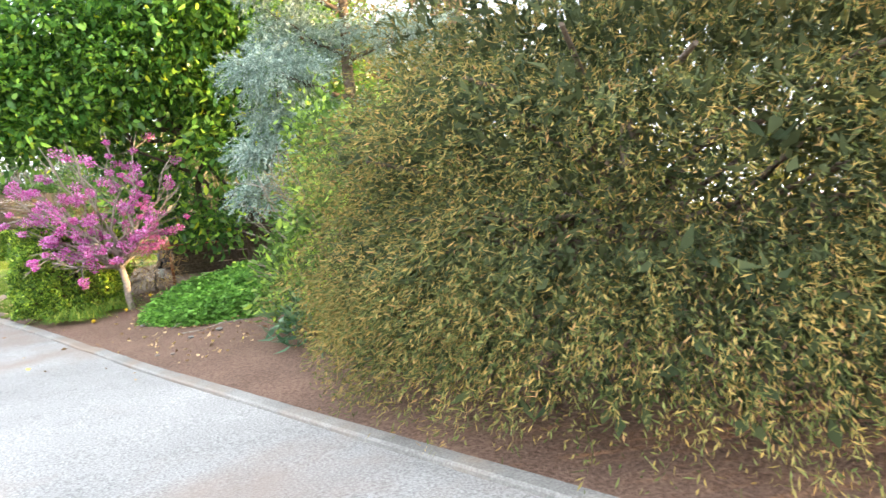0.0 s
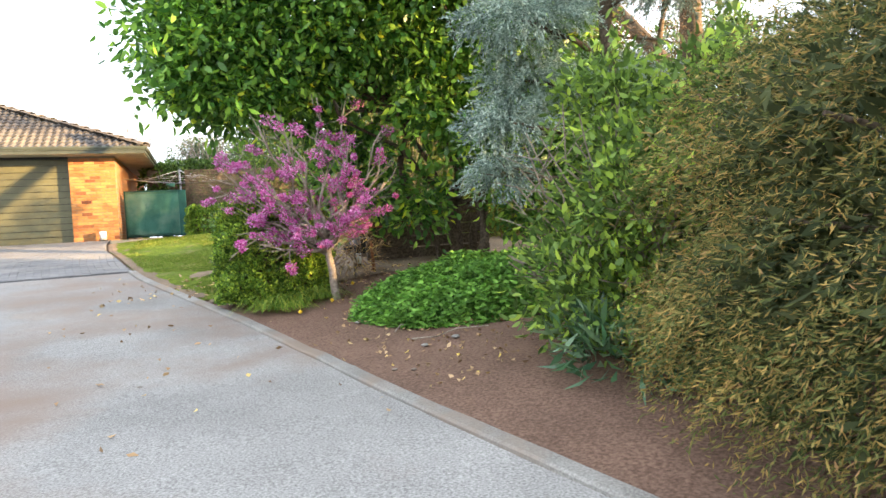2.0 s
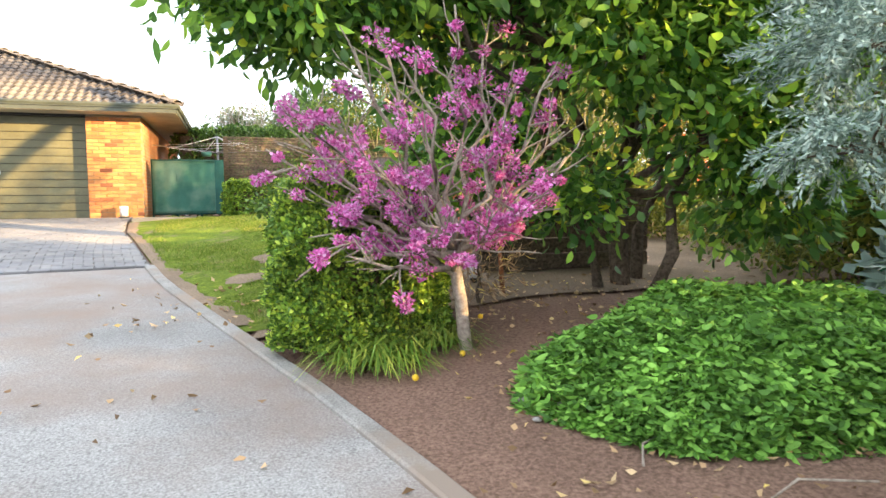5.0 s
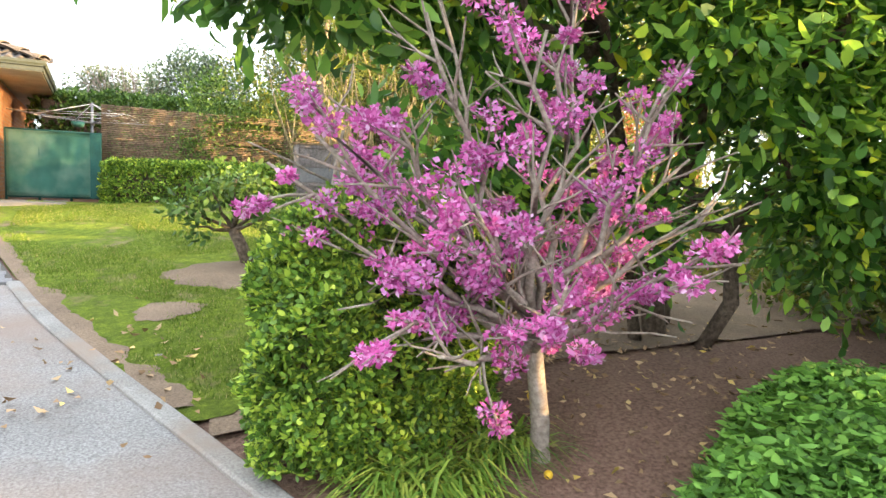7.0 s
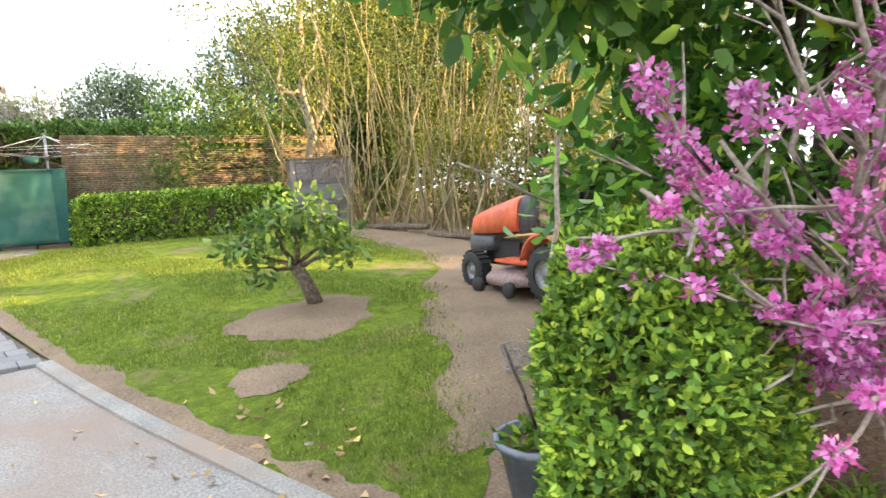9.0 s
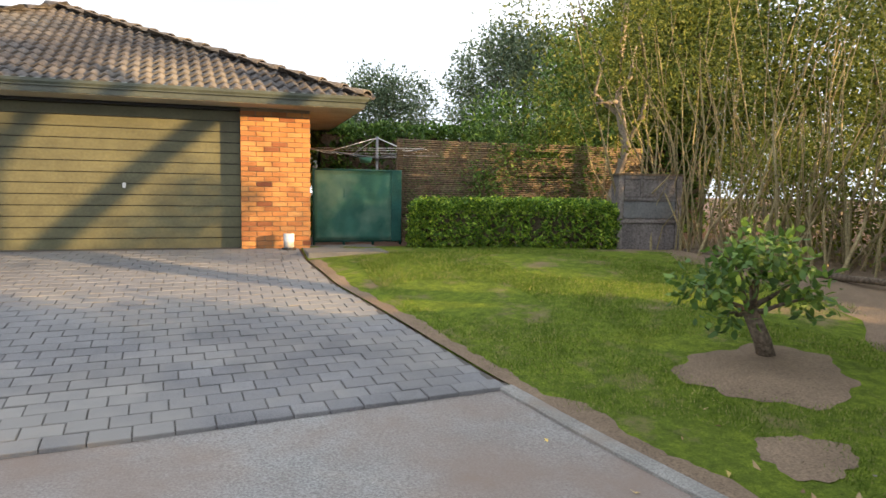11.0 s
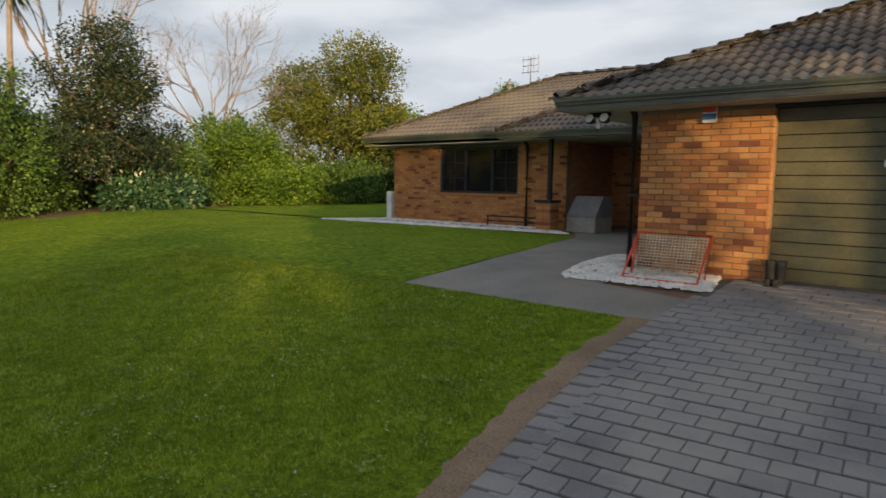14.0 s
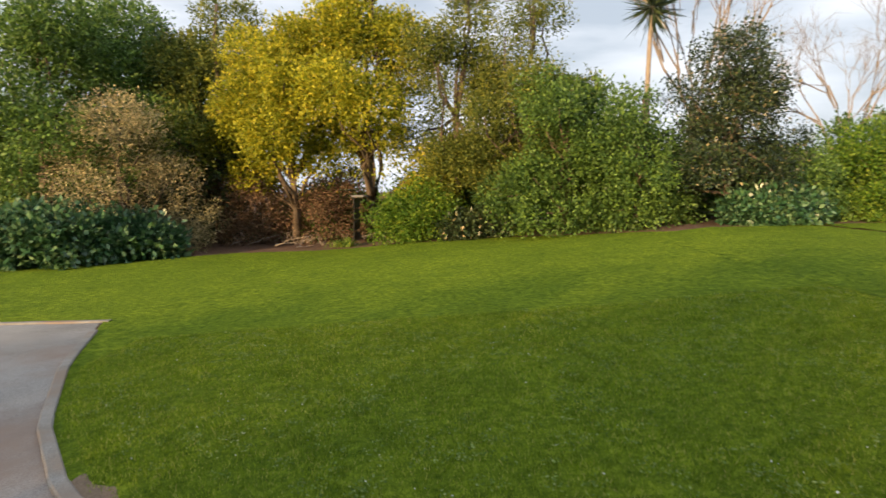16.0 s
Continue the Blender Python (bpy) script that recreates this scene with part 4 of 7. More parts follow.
def clipped_hedge(name, a, b, half, z_top, label, leaf_l, n, mat, power=6.0, lump=0.05):
    """A clipped hedge along a-b: stems inside, rosettes of leaves over a block with rounded top edges."""
    a, b = Vector(a), Vector(b)
    d = (b - a).normalized()
    ln = (b - a).length
    mid = (a + b) / 2
    zb = ground_z(mid.x, mid.y)
    h = z_top - zb
    e = thing(name, (mid.x, mid.y, zb), label, "hedge", "", "", math.degrees(math.atan2(d.y, d.x)))
    half_l = ln / 2 + half * 0.2
    areas = np.array([2 * half_l * h * 2, 2 * half * h * 2, 4 * half_l * half])
    kind = RNG.choice(3, n, p=areas / areas.sum())
    U = RNG.uniform(-1, 1, (n, 3))
    sg = np.where(RNG.random(n) < 0.5, -1.0, 1.0)
    U[kind == 0, 1] = sg[kind == 0]
    U[kind == 1, 0] = sg[kind == 1]
    U[kind == 2, 2] = 1.0
    W = U.copy()
    W[:, 2] = np.maximum(W[:, 2], 0)
    k = (np.abs(W) ** power).sum(1, keepdims=True) ** (1 / power)
    O = unit(np.sign(W) * np.abs(W) ** (power - 1) / np.array([half_l, half, h / 2]))
    size = np.array([half_l, half, h / 2])
    U[:, :2] /= np.maximum(k, 1e-3)
    U[:, 2:] = np.where(U[:, 2:] > 0, U[:, 2:] / k, U[:, 2:])
    P = U * size + np.array([0, 0, h / 2])
    wave = np.sin(P[:, :1] * 7.3 + P[:, 2:] * 5) * np.cos(P[:, 1:2] * 8.1 + P[:, 2:] * 6.5) + 0.7 * np.sin(P[:, :1] * 17 + P[:, 1:2] * 13) * np.sin(P[:, 2:] * 15)
    P = P + O * (lump * wave - RNG.random((n, 1)) ** 2 * 0.16)
    P[:, 2] = np.maximum(P[:, 2], 0.02)
    per = 6
    A = unit(O + RNG.normal(size=(n, 3)) * 0.45 + np.array([0, 0, 0.3]))
    A, P = np.repeat(A, per, 0), np.repeat(P, per, 0)
    D = A * 0.6 + unit(RNG.normal(size=A.shape)) * 0.8
    P = P + A * RNG.uniform(-0.03, 0.02, (len(P), 1))
    quads("foliage", broad(P, D, leaf_l, leaf_l * 0.55, 0.2), mat, e)
    core = boxed(-ln / 2 + 0.12, ln / 2 - 0.12, -half + 0.22, half - 0.22, 0.12, h - 0.25, bev=0.04)
    part("twiggy_core", core, BARK, e, "dark twiggy inside")
    count = max(4, int(ln / 0.18))
    for i in range(count):
        x = -ln / 2 + ln * (i + 0.5) / count
        part("stem", tubed([(x, 0, -0.05), (x, random.uniform(-half * 0.6, half * 0.6), h * 0.6)], 0.02, 0.01, 5), BARK, e)
    return e


clipped_hedge("box_hedge", (5.66, -10.33), (6.75, -9.94), 0.42, 0.42, "overgrown rounded green box hedge beside the driveway", 0.042, 10500, L_HEDGE, 3.6, 0.055)
clipped_hedge("low_hedge", (5.17, 0.12), (8.2, -1.0), 0.38, 0.8, "long low clipped hedge before the slatted screen", 0.05, 5500, L_HEDGE, 9.0, 0.025)
clipped_hedge("tall_hedge", (3.85, 3.3), (13.0, 2.9), 0.6, 2.3, "tall leafy green hedge behind the drying yard", 0.085, 7500, L_GREEN, 7.0, 0.09)

# golden conifer: drooping sprays
def golden(at, rx, ry, h):
    z = ground_z(*at)
    e = thing("golden_conifer", (*at, z), "large spreading conifer with bronze-gold drooping sprays", "shrub")
    part("trunk", tubed([(0, 0, -0.1), (0.1, 0, h * 0.7)], 0.12, 0.04), BARK, e)
    for k in range(26):
        a = 2 * math.pi * k / 26
        part("limb", tubed(crooked((0, 0, random.uniform(0.1, 0.8)), (rx * 0.85 * math.cos(a), ry * 0.85 * math.sin(a), random.uniform(0.3, h * 0.75)), 5, 0.06, -0.2), 0.035, 0.012, 5), BARK, e)
    n = 8600
    C, O = shell((0, 0, h * 0.42), (rx, ry, h * 0.58), n, 0.22, -0.72)
    dz = np.clip((C[:, 2:] - h * 0.42) / (h * 0.58), -0.99, 0)
    rho = np.sqrt(1 - dz ** 2)
    C[:, :2] *= np.minimum((0.8 + 0.2 * rho) / rho, 1.9)
    C = C[C[:, 2] > 0.03]
    a = RNG.random(2600) * 2 * np.pi
    q = RNG.uniform(0.86, 1.0, 2600)
    C = np.concatenate([C, np.stack([rx * q * np.cos(a), ry * q * np.sin(a), RNG.uniform(0.12, 0.7, 2600)], 1)])
    O = unit((C - np.array([0, 0, h * 0.42])) / np.array([rx, ry, h * 0.58]))
    per, L = 26, 0.4
    way = unit(O * np.array([1, 1, 0.35]) + np.array([0, 0, -0.25]) + RNG.normal(size=C.shape) * 0.25)
    s = np.tile(np.linspace(0, 1, per), len(C))[:, None]
    C, O, way = np.repeat(C, per, 0), np.repeat(O, per, 0), np.repeat(way, per, 0)
    P = C + way * (s - 0.45) * L + np.array([0, 0, -0.16]) * s ** 2
    D = way * 0.9 + RNG.normal(size=P.shape) * 0.5
    P = P + RNG.normal(size=P.shape) * 0.014
    V = leaves(P, D, 0.042, 0.0075, 0.1)
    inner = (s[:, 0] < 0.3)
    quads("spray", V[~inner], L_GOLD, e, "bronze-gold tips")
    quads("inner_foliage", V[inner], L_GOLD_IN, e, "green inner foliage, darkened for the shade inside the bush")
    # Inner shell and base ring in the darker green, with shade in the colour.
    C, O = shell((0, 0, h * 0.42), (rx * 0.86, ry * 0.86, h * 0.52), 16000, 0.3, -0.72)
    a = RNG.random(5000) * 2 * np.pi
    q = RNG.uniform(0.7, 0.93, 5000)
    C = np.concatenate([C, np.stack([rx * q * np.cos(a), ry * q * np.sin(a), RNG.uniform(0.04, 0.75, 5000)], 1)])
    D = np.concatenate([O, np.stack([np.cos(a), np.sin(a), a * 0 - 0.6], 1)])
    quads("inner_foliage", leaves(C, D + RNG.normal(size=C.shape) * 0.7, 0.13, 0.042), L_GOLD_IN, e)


golden((9.4, -17.05), 2.1, 2.85, 2.5)

ls = tree("leafy_shrub", (8.4, -14.1), "loose leafy shrub with fresh green tips and pale branches", "shrub", L_SHRUB,
     [(0, 0, 0.6, 0.7, 0.75, 0.65), (-0.2, -0.3, 0.35, 0.75, 0.7, 0.45), (0.3, 0.1, 1.3, 0.7, 0.65, 0.7), (0.6, -0.6, 1.7, 0.6, 0.6, 0.5), (-0.1, -0.5, 1.05, 0.55, 0.5, 0.5), (0.0, 0.1, 1.85, 0.35, 0.35, 0.4)], 1500, 8, 0.17, 0.085, 0.036, 0.05, BARK_PALE, 0.0, low=-0.7, fill=0.6, shape=broad)
for k in range(34):
    a, q = random.uniform(2.2, 5.6), random.uniform(0.1, 0.9)
    s0 = Vector((0.15 * math.cos(a), 0.15 * math.sin(a), 0.1 + 0.5 * q))
    s1 = Vector((0.92 * math.cos(a) + 0.3 * q, 0.92 * math.sin(a), 0.35 + 1.6 * q))
    bm = tube(bmesh.new(), crooked(s0, s1, 6, 0.07), 0.014, 0.005, 5, False)
    for j in range(3):
        p = s0.lerp(s1, random.uniform(0.5, 0.9))
        tube(bm, crooked(p, p + Vector((random.gauss(0, 0.2), random.gauss(0, 0.2), random.uniform(0, 0.3))), 3, 0.06), 0.006, 0.003, 4, False)
    part("branch", bm, BARK_PALE, ls)
tree("broad_leaf_clump", (7.95, -14.75), "low clump of glossy dark strap leaves", "plant", L_BIG,
     [(0, 0, 0.12, 0.4, 0.5, 0.22)], 90, 4, 0.1, 0.2, 0.035, 0.02, BARK, 0.0, False, low=-0.2)

# nettle-like ground cover
nm = thing("nettle_patch", (8.5, -11.87, ground_z(8.5, -11.87)), "dense mound of bright green nettle-like leaves", "ground cover", "", "stuff")
n = 9000
r, a = np.sqrt(RNG.random(n)), RNG.random(n) * 2 * np.pi
X, Y = 1.62 * r * np.cos(a) * (1 + 0.06 * np.sin(5 * a)) - 0.02, 1.0 * r * np.sin(a) * (1 + 0.07 * np.cos(4 * a)) - 0.05
keep = np.ones(n, bool)
H = (0.38 * np.sqrt(np.maximum(1 - r ** 3.2, 0)) + 0.05 * np.sin(X * 5) * np.cos(Y * 6))
n2 = 7
C = np.stack([X, Y, H + (np.array([ground_z(8.5 + x, -11.87 + y) for x, y in zip(X, Y)]) - ground_z(8.5, -11.87))], 1)
C = np.repeat(C, n2, 0)
C[:, 2] -= np.tile(np.linspace(0, 0.22, n2), n)
out = np.stack([np.repeat(X / 1.62, n2), np.repeat(Y, n2), np.zeros(n * n2)], 1)
ang = RNG.random(n * n2) * 2 * np.pi
D = np.stack([np.cos(ang), np.sin(ang), RNG.normal(-0.3, 0.35, n * n2)], 1) + out * 0.5
C = C + RNG.normal(size=C.shape) * np.array([0.015, 0.015, 0.02])
C[:, 2] = np.maximum(C[:, 2], 0.0 - 0.15)
quads("leaf_mass", broad(C, D, 0.07, 0.028, 0.35), L_NETTLE, nm)
nm2 = tree("nettle_fringe", (10.1, -12.75), "dense bright green nettle-like leaves at the bed", "ground cover", L_NETTLE, [(0, 0, 0.1, 1.0, 0.7, 0.4)], 2200, 6, 0.08, 0.09, 0.045, 0.01, BARK, 0.1, False, low=-0.1)

# strap-leaved clump at the hedge corner
def strap_clump(at, n, length, spread, label, mat=L_BLADE, width=0.018, lean=(0, 0)):
    z = ground_z(*at)
    e = thing("strap_leaf_clump", (*at, z), label, "plant")
    V = []
    for _ in range(n):
        a = random.uniform(0, 2 * math.pi)
        b = Vector((random.gauss(0, spread * 0.45), random.gauss(0, spread * 0.3), 0.0))
        d = Vector((math.cos(a) + lean[0], math.sin(a) + lean[1], 0)).normalized()
        ln, rise = length * random.uniform(0.6, 1.15), random.uniform(0.35, 0.95)
        s = Vector((-d.y, d.x, 0)) * width / 2
        pts = [b + d * ln * k * (0.35 + 0.65 * k) * 0.8 + Vector((0, 0, max(0.01, ln * rise * (1.7 * k - 1.75 * k * k)))) for k in (0, 0.25, 0.5, 0.75, 1)]
        for i in range(4):
            w0, w1 = (1 - 0.2 * i, 1 - 0.2 * (i + 1))
            V.append([pts[i] + s * w0, pts[i + 1] + s * w1, pts[i + 1] - s * w1, pts[i] - s * w0])
    quads("foliage", np.array([[tuple(p) for p in q] for q in V]), mat, e)


strap_clump((6.2, -10.72), 330, 0.5, 0.28, "arching yellow-green strap leaves spilling over the kerb", L_BLADE, 0.02, (-0.2, -0.5))
strap_clump((6.65, -10.62), 160, 0.42, 0.22, "arching green strap leaves below the redbud", L_BLADE, 0.018)

# ---- redbud ----
def redbud(at):
    z = ground_z(*at)
    e = thing("redbud_tree", (*at, z), "small bare-branched redbud covered in magenta blossom", "tree")
    fork = Vector((-0.1, 0.0, 0.6))
    part("trunk", tubed(crooked((0, 0, -0.1), fork, 5, 0.03), 0.05, 0.042, 10), BARK_PALE, e)
    tips = [(-1.35, 0.2, 1.38), (-1.2, 0.05, 1.5), (-1.0, -0.25, 0.8), (-0.85, -0.42, 0.68), (-1.0, -0.2, 1.6), (-1.2, 0.35, 1.7), (-0.75, -0.45, 1.25), (-0.42, -0.6, 0.95), (-0.5, -0.5, 1.9),
            (0.15, -0.55, 1.8), (0.5, 0.3, 1.2), (0.25, -0.7, 1.1), (0.5, -0.5, 1.3), (-0.15, -0.2, 2.3), (-0.5, 0.35, 2.2), (0.3, 0.3, 2.4), (0.65, -0.1, 2.0), (-0.7, 0.55, 1.4), (-1.0, 0.1, 1.05), (0.05, -0.6, 0.95), (0.65, -0.2, 1.5), (-0.8, -0.1, 2.0)]
    V, blooms = [], []
    for tip in tips:
        w = (Vector(tip) - fork).normalized()
        pts = crooked(fork + Vector((0, 0, random.uniform(-0.1, 0.1))), tip, 7, 0.06, 0.04)
        bm = tube(bmesh.new(), pts, 0.026, 0.007, 6)
        segs = [(pts[4:], 0.42)]
        for k in range(2, 7):
            for _ in range(2):
                t = (w * 0.7 + Vector((random.gauss(0, 0.5), random.gauss(0, 0.5), random.gauss(0.1, 0.4)))).normalized()
                q = crooked(pts[k], Vector(pts[k]) + t * random.uniform(0.2, 0.42), 3, 0.06)
                tube(bm, q, 0.009, 0.004, 5, False)
                segs.append((q[1:], 0.25))
                if random.random() < 0.6:
                    t2 = (t + Vector((random.gauss(0, 0.6), random.gauss(0, 0.6), random.gauss(0, 0.4)))).normalized()
                    q2 = crooked(q[2], Vector(q[2]) + t2 * random.uniform(0.12, 0.25), 2, 0.05)
                    tube(bm, q2, 0.006, 0.003, 4, False)
                    segs.append((q2, 0.33))
        part("branch", bm, BARK_PALE, e)
        for q, chance in segs:
            if random.random() < chance:
                for a, b in zip(q, q[1:]):
                    if random.random() < 0.8:
                        blooms.append((tuple(Vector(a).lerp(Vector(b), random.random())), random.choice((0.03, 0.04, 0.055, 0.07))))
    C = np.array([b[0] for b in blooms])
    R = np.array([b[1] for b in blooms])
    per = 80
    P = np.repeat(C, per, 0)
    d = unit(RNG.normal(size=P.shape))
    P = P + d * np.repeat(R, per)[:, None] * np.array([1.2, 1.2, 0.8]) * RNG.random((len(P), 1)) ** 0.5
    quads("blossom", leaves(P, d + RNG.normal(size=P.shape) * 0.6, 0.028, 0.022, 0.3), L_PINK, e, "magenta pea-shaped blossom")


redbud((6.86, -10.72))

# ---- big evergreen with broad leaves ----
mg = tree("magnolia_tree", (8.9, -9.5), "broad dark evergreen tree with large glossy leaves", "tree", L_MAG,
     [(0, -0.4, 3.7, 2.2, 1.4, 1.6), (-1.7, -0.5, 3.6, 1.5, 1.1, 1.2), (0.8, -0.8, 3.0, 1.1, 0.9, 1.2), (-0.6, -1.3, 4.2, 1.5, 1.1, 1.2), (0.3, -0.4, 5.6, 1.8, 1.5, 1.3),
      (0.5, -1.0, 1.5, 0.8, 0.6, 0.9), (1.3, -0.9, 1.9, 0.9, 0.7, 1.1), (-0.3, -0.8, 2.1, 0.8, 0.6, 0.6), (-3.15, -0.4, 2.5, 0.55, 0.5, 0.5), (-2.5, -0.5, 2.75, 0.6, 0.5, 0.5), (-3.3, -0.4, 3.1, 0.9, 0.7, 0.7), (-2.7, -0.3, 4.0, 1.2, 0.9, 0.9), (0.9, -0.9, 0.85, 0.7, 0.5, 0.5)],
     5200, 10, 0.26, 0.135, 0.058, 0.1, BARK, 0.4, True, "", 0.6, shape=broad)
for dx, dy, tx, ty, tz in ((0.3, 0.2, 0.9, 0.1, 4.2), (-0.3, -0.1, -1.2, 0.0, 3.8), (0.1, -0.35, 0.3, -1.3, 3.2)):
    part("trunk", tubed(crooked((dx, dy, -0.1), (tx, ty, tz), 7, 0.06), 0.065, 0.03), BARK, mg)

quads("low_branch_leaves", foliage([(-3.6, -0.6, 2.35, 0.4, 0.35, 0.4), (-3.0, -0.35, 2.15, 0.4, 0.35, 0.3), (-3.5, -0.7, 2.75, 0.45, 0.4, 0.35), (-3.2, -0.45, 2.3, 0.5, 0.45, 0.4), (-2.6, -0.5, 2.45, 0.55, 0.45, 0.4), (-3.3, -0.3, 3.0, 0.7, 0.6, 0.5), (-2.0, -0.3, 2.6, 0.6, 0.5, 0.4), (-1.9, 0.1, 2.1, 0.55, 0.45, 0.5), (-1.2, 0.2, 1.7, 0.5, 0.45, 0.55), (-1.5, 0.2, 3.0, 0.8, 0.55, 0.6), (-2.5, 0.1, 2.4, 0.5, 0.4, 0.4), (-1.55, 0.15, 1.2, 0.4, 0.35, 0.35), (-1.2, 0.2, 1.05, 0.45, 0.4, 0.4), (-1.95, 0.5, 1.2, 0.22, 0.22, 0.25), (-1.7, 0.6, 0.95, 0.25, 0.25, 0.28), (-0.6, -0.3, 0.9, 0.45, 0.3, 0.5)], 1150, 9, 0.24, 0.14, 0.062, 0.4, 0.8, shape=broad), L_MAG, mg)
for tx, ty, tz in ((-3.7, -0.65, 2.35), (-1.9, 0.5, 1.2), (-2.8, -0.5, 2.5), (-3.3, -0.3, 3.1)):
    part("limb", tubed(crooked((-0.6, 0, 2.2), (tx, ty, tz), 6, 0.04, -0.25), 0.05, 0.014, 7), BARK, mg)
def sprays(blobs, n, per, reach, leaf_l, leaf_w, droop, fill=0.6):
    """Feathery drooping sprays of small scales over a set of ellipsoids."""
    area = np.array([b[3] * b[4] + b[3] * b[5] + b[4] * b[5] for b in blobs])
    allv = []
    for b, a in zip(blobs, area / area.sum()):
        C, O = shell(b[:3], b[3:], max(4, int(n * a)), fill, -0.9)
        way = unit(O * np.array([1, 1, 0.4]) + np.array([0, 0, -droop]) + RNG.normal(size=C.shape) * 0.3)
        side = unit(np.cross(way, RNG.normal(size=C.shape)))
        s = np.tile(np.linspace(0, 1, per), len(C))[:, None]
        C, way, side = np.repeat(C, per, 0), np.repeat(way, per, 0), np.repeat(side, per, 0)
        lr = np.where(np.arange(len(C)) % 2, 1.0, -1.0)[:, None]
        P = C + way * (s - 0.4) * reach + side * lr * 0.14 * reach * (1 - s) * RNG.random((len(C), 1)) + np.array([0, 0, -0.25 * reach * droop]) * s ** 2
        allv.append(leaves(P, way * 0.8 + side * lr * 0.5 + RNG.normal(size=P.shape) * 0.3, leaf_l, leaf_w, 0.1))
    return np.concatenate(allv)


def conifer(name, at, label, mat, blobs, n, per, reach, leaf_l, leaf_w, droop=0.35, trunk_r=0.12):
    e = thing(name, (*at, ground_z(*at)), label, "tree")
    top = max(b[2] + b[5] * 0.5 for b in blobs)
    part("trunk", tubed(crooked((0, 0, -0.1), (0.1, 0.05, top), 6, 0.02), trunk_r, trunk_r * 0.2, 9), BARK, e)
    for b in blobs:
        bm = bmesh.new()
        s0 = Vector((0.02, 0.02, max(0.4, b[2] - 0.25)))
        c = Vector(b[:3])
        tube(bm, crooked(s0, c, 5, 0.07), trunk_r * 0.3, 0.015, 6, False)
        for _ in range(7):
            q = c + Vector((random.uniform(-1, 1) * b[3], random.uniform(-1, 1) * b[4], random.uniform(-0.6, 0.8) * b[5])) * 0.9
            tube(bm, crooked(s0.lerp(c, random.uniform(0.4, 1)), q, 4, 0.08), 0.011, 0.004, 4, False)
        part("limb", bm, BARK, e)
    quads("crown", sprays(blobs, n, per, reach, leaf_l, leaf_w, droop), mat, e)
    return e


conifer("blue_conifer", (9.4, -12.65), "grey-blue conifer with soft drooping feathery foliage", L_BLUE,
     [(-1.25, 0.05, 1.3, 0.36, 0.32, 0.2), (-1.1, 0.1, 1.8, 0.48, 0.42, 0.24), (-0.75, 0.3, 2.25, 0.55, 0.5, 0.26), (-1.0, -0.05, 2.75, 0.62, 0.55, 0.28), (-0.5, 0.25, 3.3, 0.65, 0.6, 0.3), (-0.9, -0.15, 3.85, 0.6, 0.55, 0.3), (-0.2, 0.1, 4.6, 0.8, 0.7, 0.4), (0.5, -0.5, 3.2, 0.65, 0.6, 0.28), (0, 0, 5.5, 0.6, 0.6, 0.6), (0.3, 0.3, 2.3, 0.55, 0.5, 0.25)],
     3000, 36, 0.3, 0.044, 0.014, 0.35)
conifer("bare_conifer", (11.2, -11.4), "thin conifer with dead brown needles and bare twigs", L_DEAD,
     [(0, 0, 4.4, 1.5, 1.5, 0.8), (-0.5, 0.6, 3.2, 1.2, 1.2, 0.6), (0.3, -1.2, 5.2, 1.6, 1.4, 0.9), (-0.8, -1.4, 3.6, 1.1, 1.0, 0.6), (-0.6, -0.4, 2.3, 1.0, 0.9, 0.5)], 620, 26, 0.45, 0.06, 0.014, 0.2, 0.08)
conifer("green_conifer", (10.7, -18.3), "tall soft green conifer behind the golden one", L_GREEN,
     [(0, 0, 3.5, 1.5, 1.6, 0.8), (-0.7, 0.8, 3.0, 1.1, 1.1, 0.45), (0.2, -1.4, 3.6, 1.5, 1.5, 0.9), (-0.9, -0.8, 3.1, 1.0, 1.2, 0.45), (0, 0, 4.9, 1.4, 1.4, 1.0)], 1500, 30, 0.5, 0.07, 0.018, 0.2, 0.14)

# right boundary: trees added to block the low sun, some unseen, and shrubs
BND = [((12.5, -20.5), L_GREEN, 2.6, 5.2), ((13.0, -24.5), L_DARK, 2.8, 5.5), ((12.5, -28.5), L_GREEN, 2.6, 5.0), ((14.5, -16.5), L_OLIVE, 2.2, 4.2), ((13.8, -12.6), L_OLIVE, 1.7, 2.5), ((11.9, -11.0), L_OLIVE, 1.1, 1.6), ((15.5, -20), L_GREEN, 2.4, 6.0)]
for (x, y), mt, r, h in BND:
    tree("boundary_tree", (x, y), "leafy boundary tree, added to shade the garden", "tree", mt,
         [(0, 0, h * 0.5, r, r, h * 0.45), (r * 0.4, -r * 0.5, h * 0.8, r * 0.7, r * 0.7, h * 0.3), (-r * 0.3, r * 0.4, h * 0.75, r * 0.7, r * 0.7, h * 0.3), (0, 0, h * 0.25, r * 0.8, r * 0.9, h * 0.22)], 1300, 10, 0.35, 0.12, 0.055, 0.13, BARK, 0.1, True, "boundary trees")
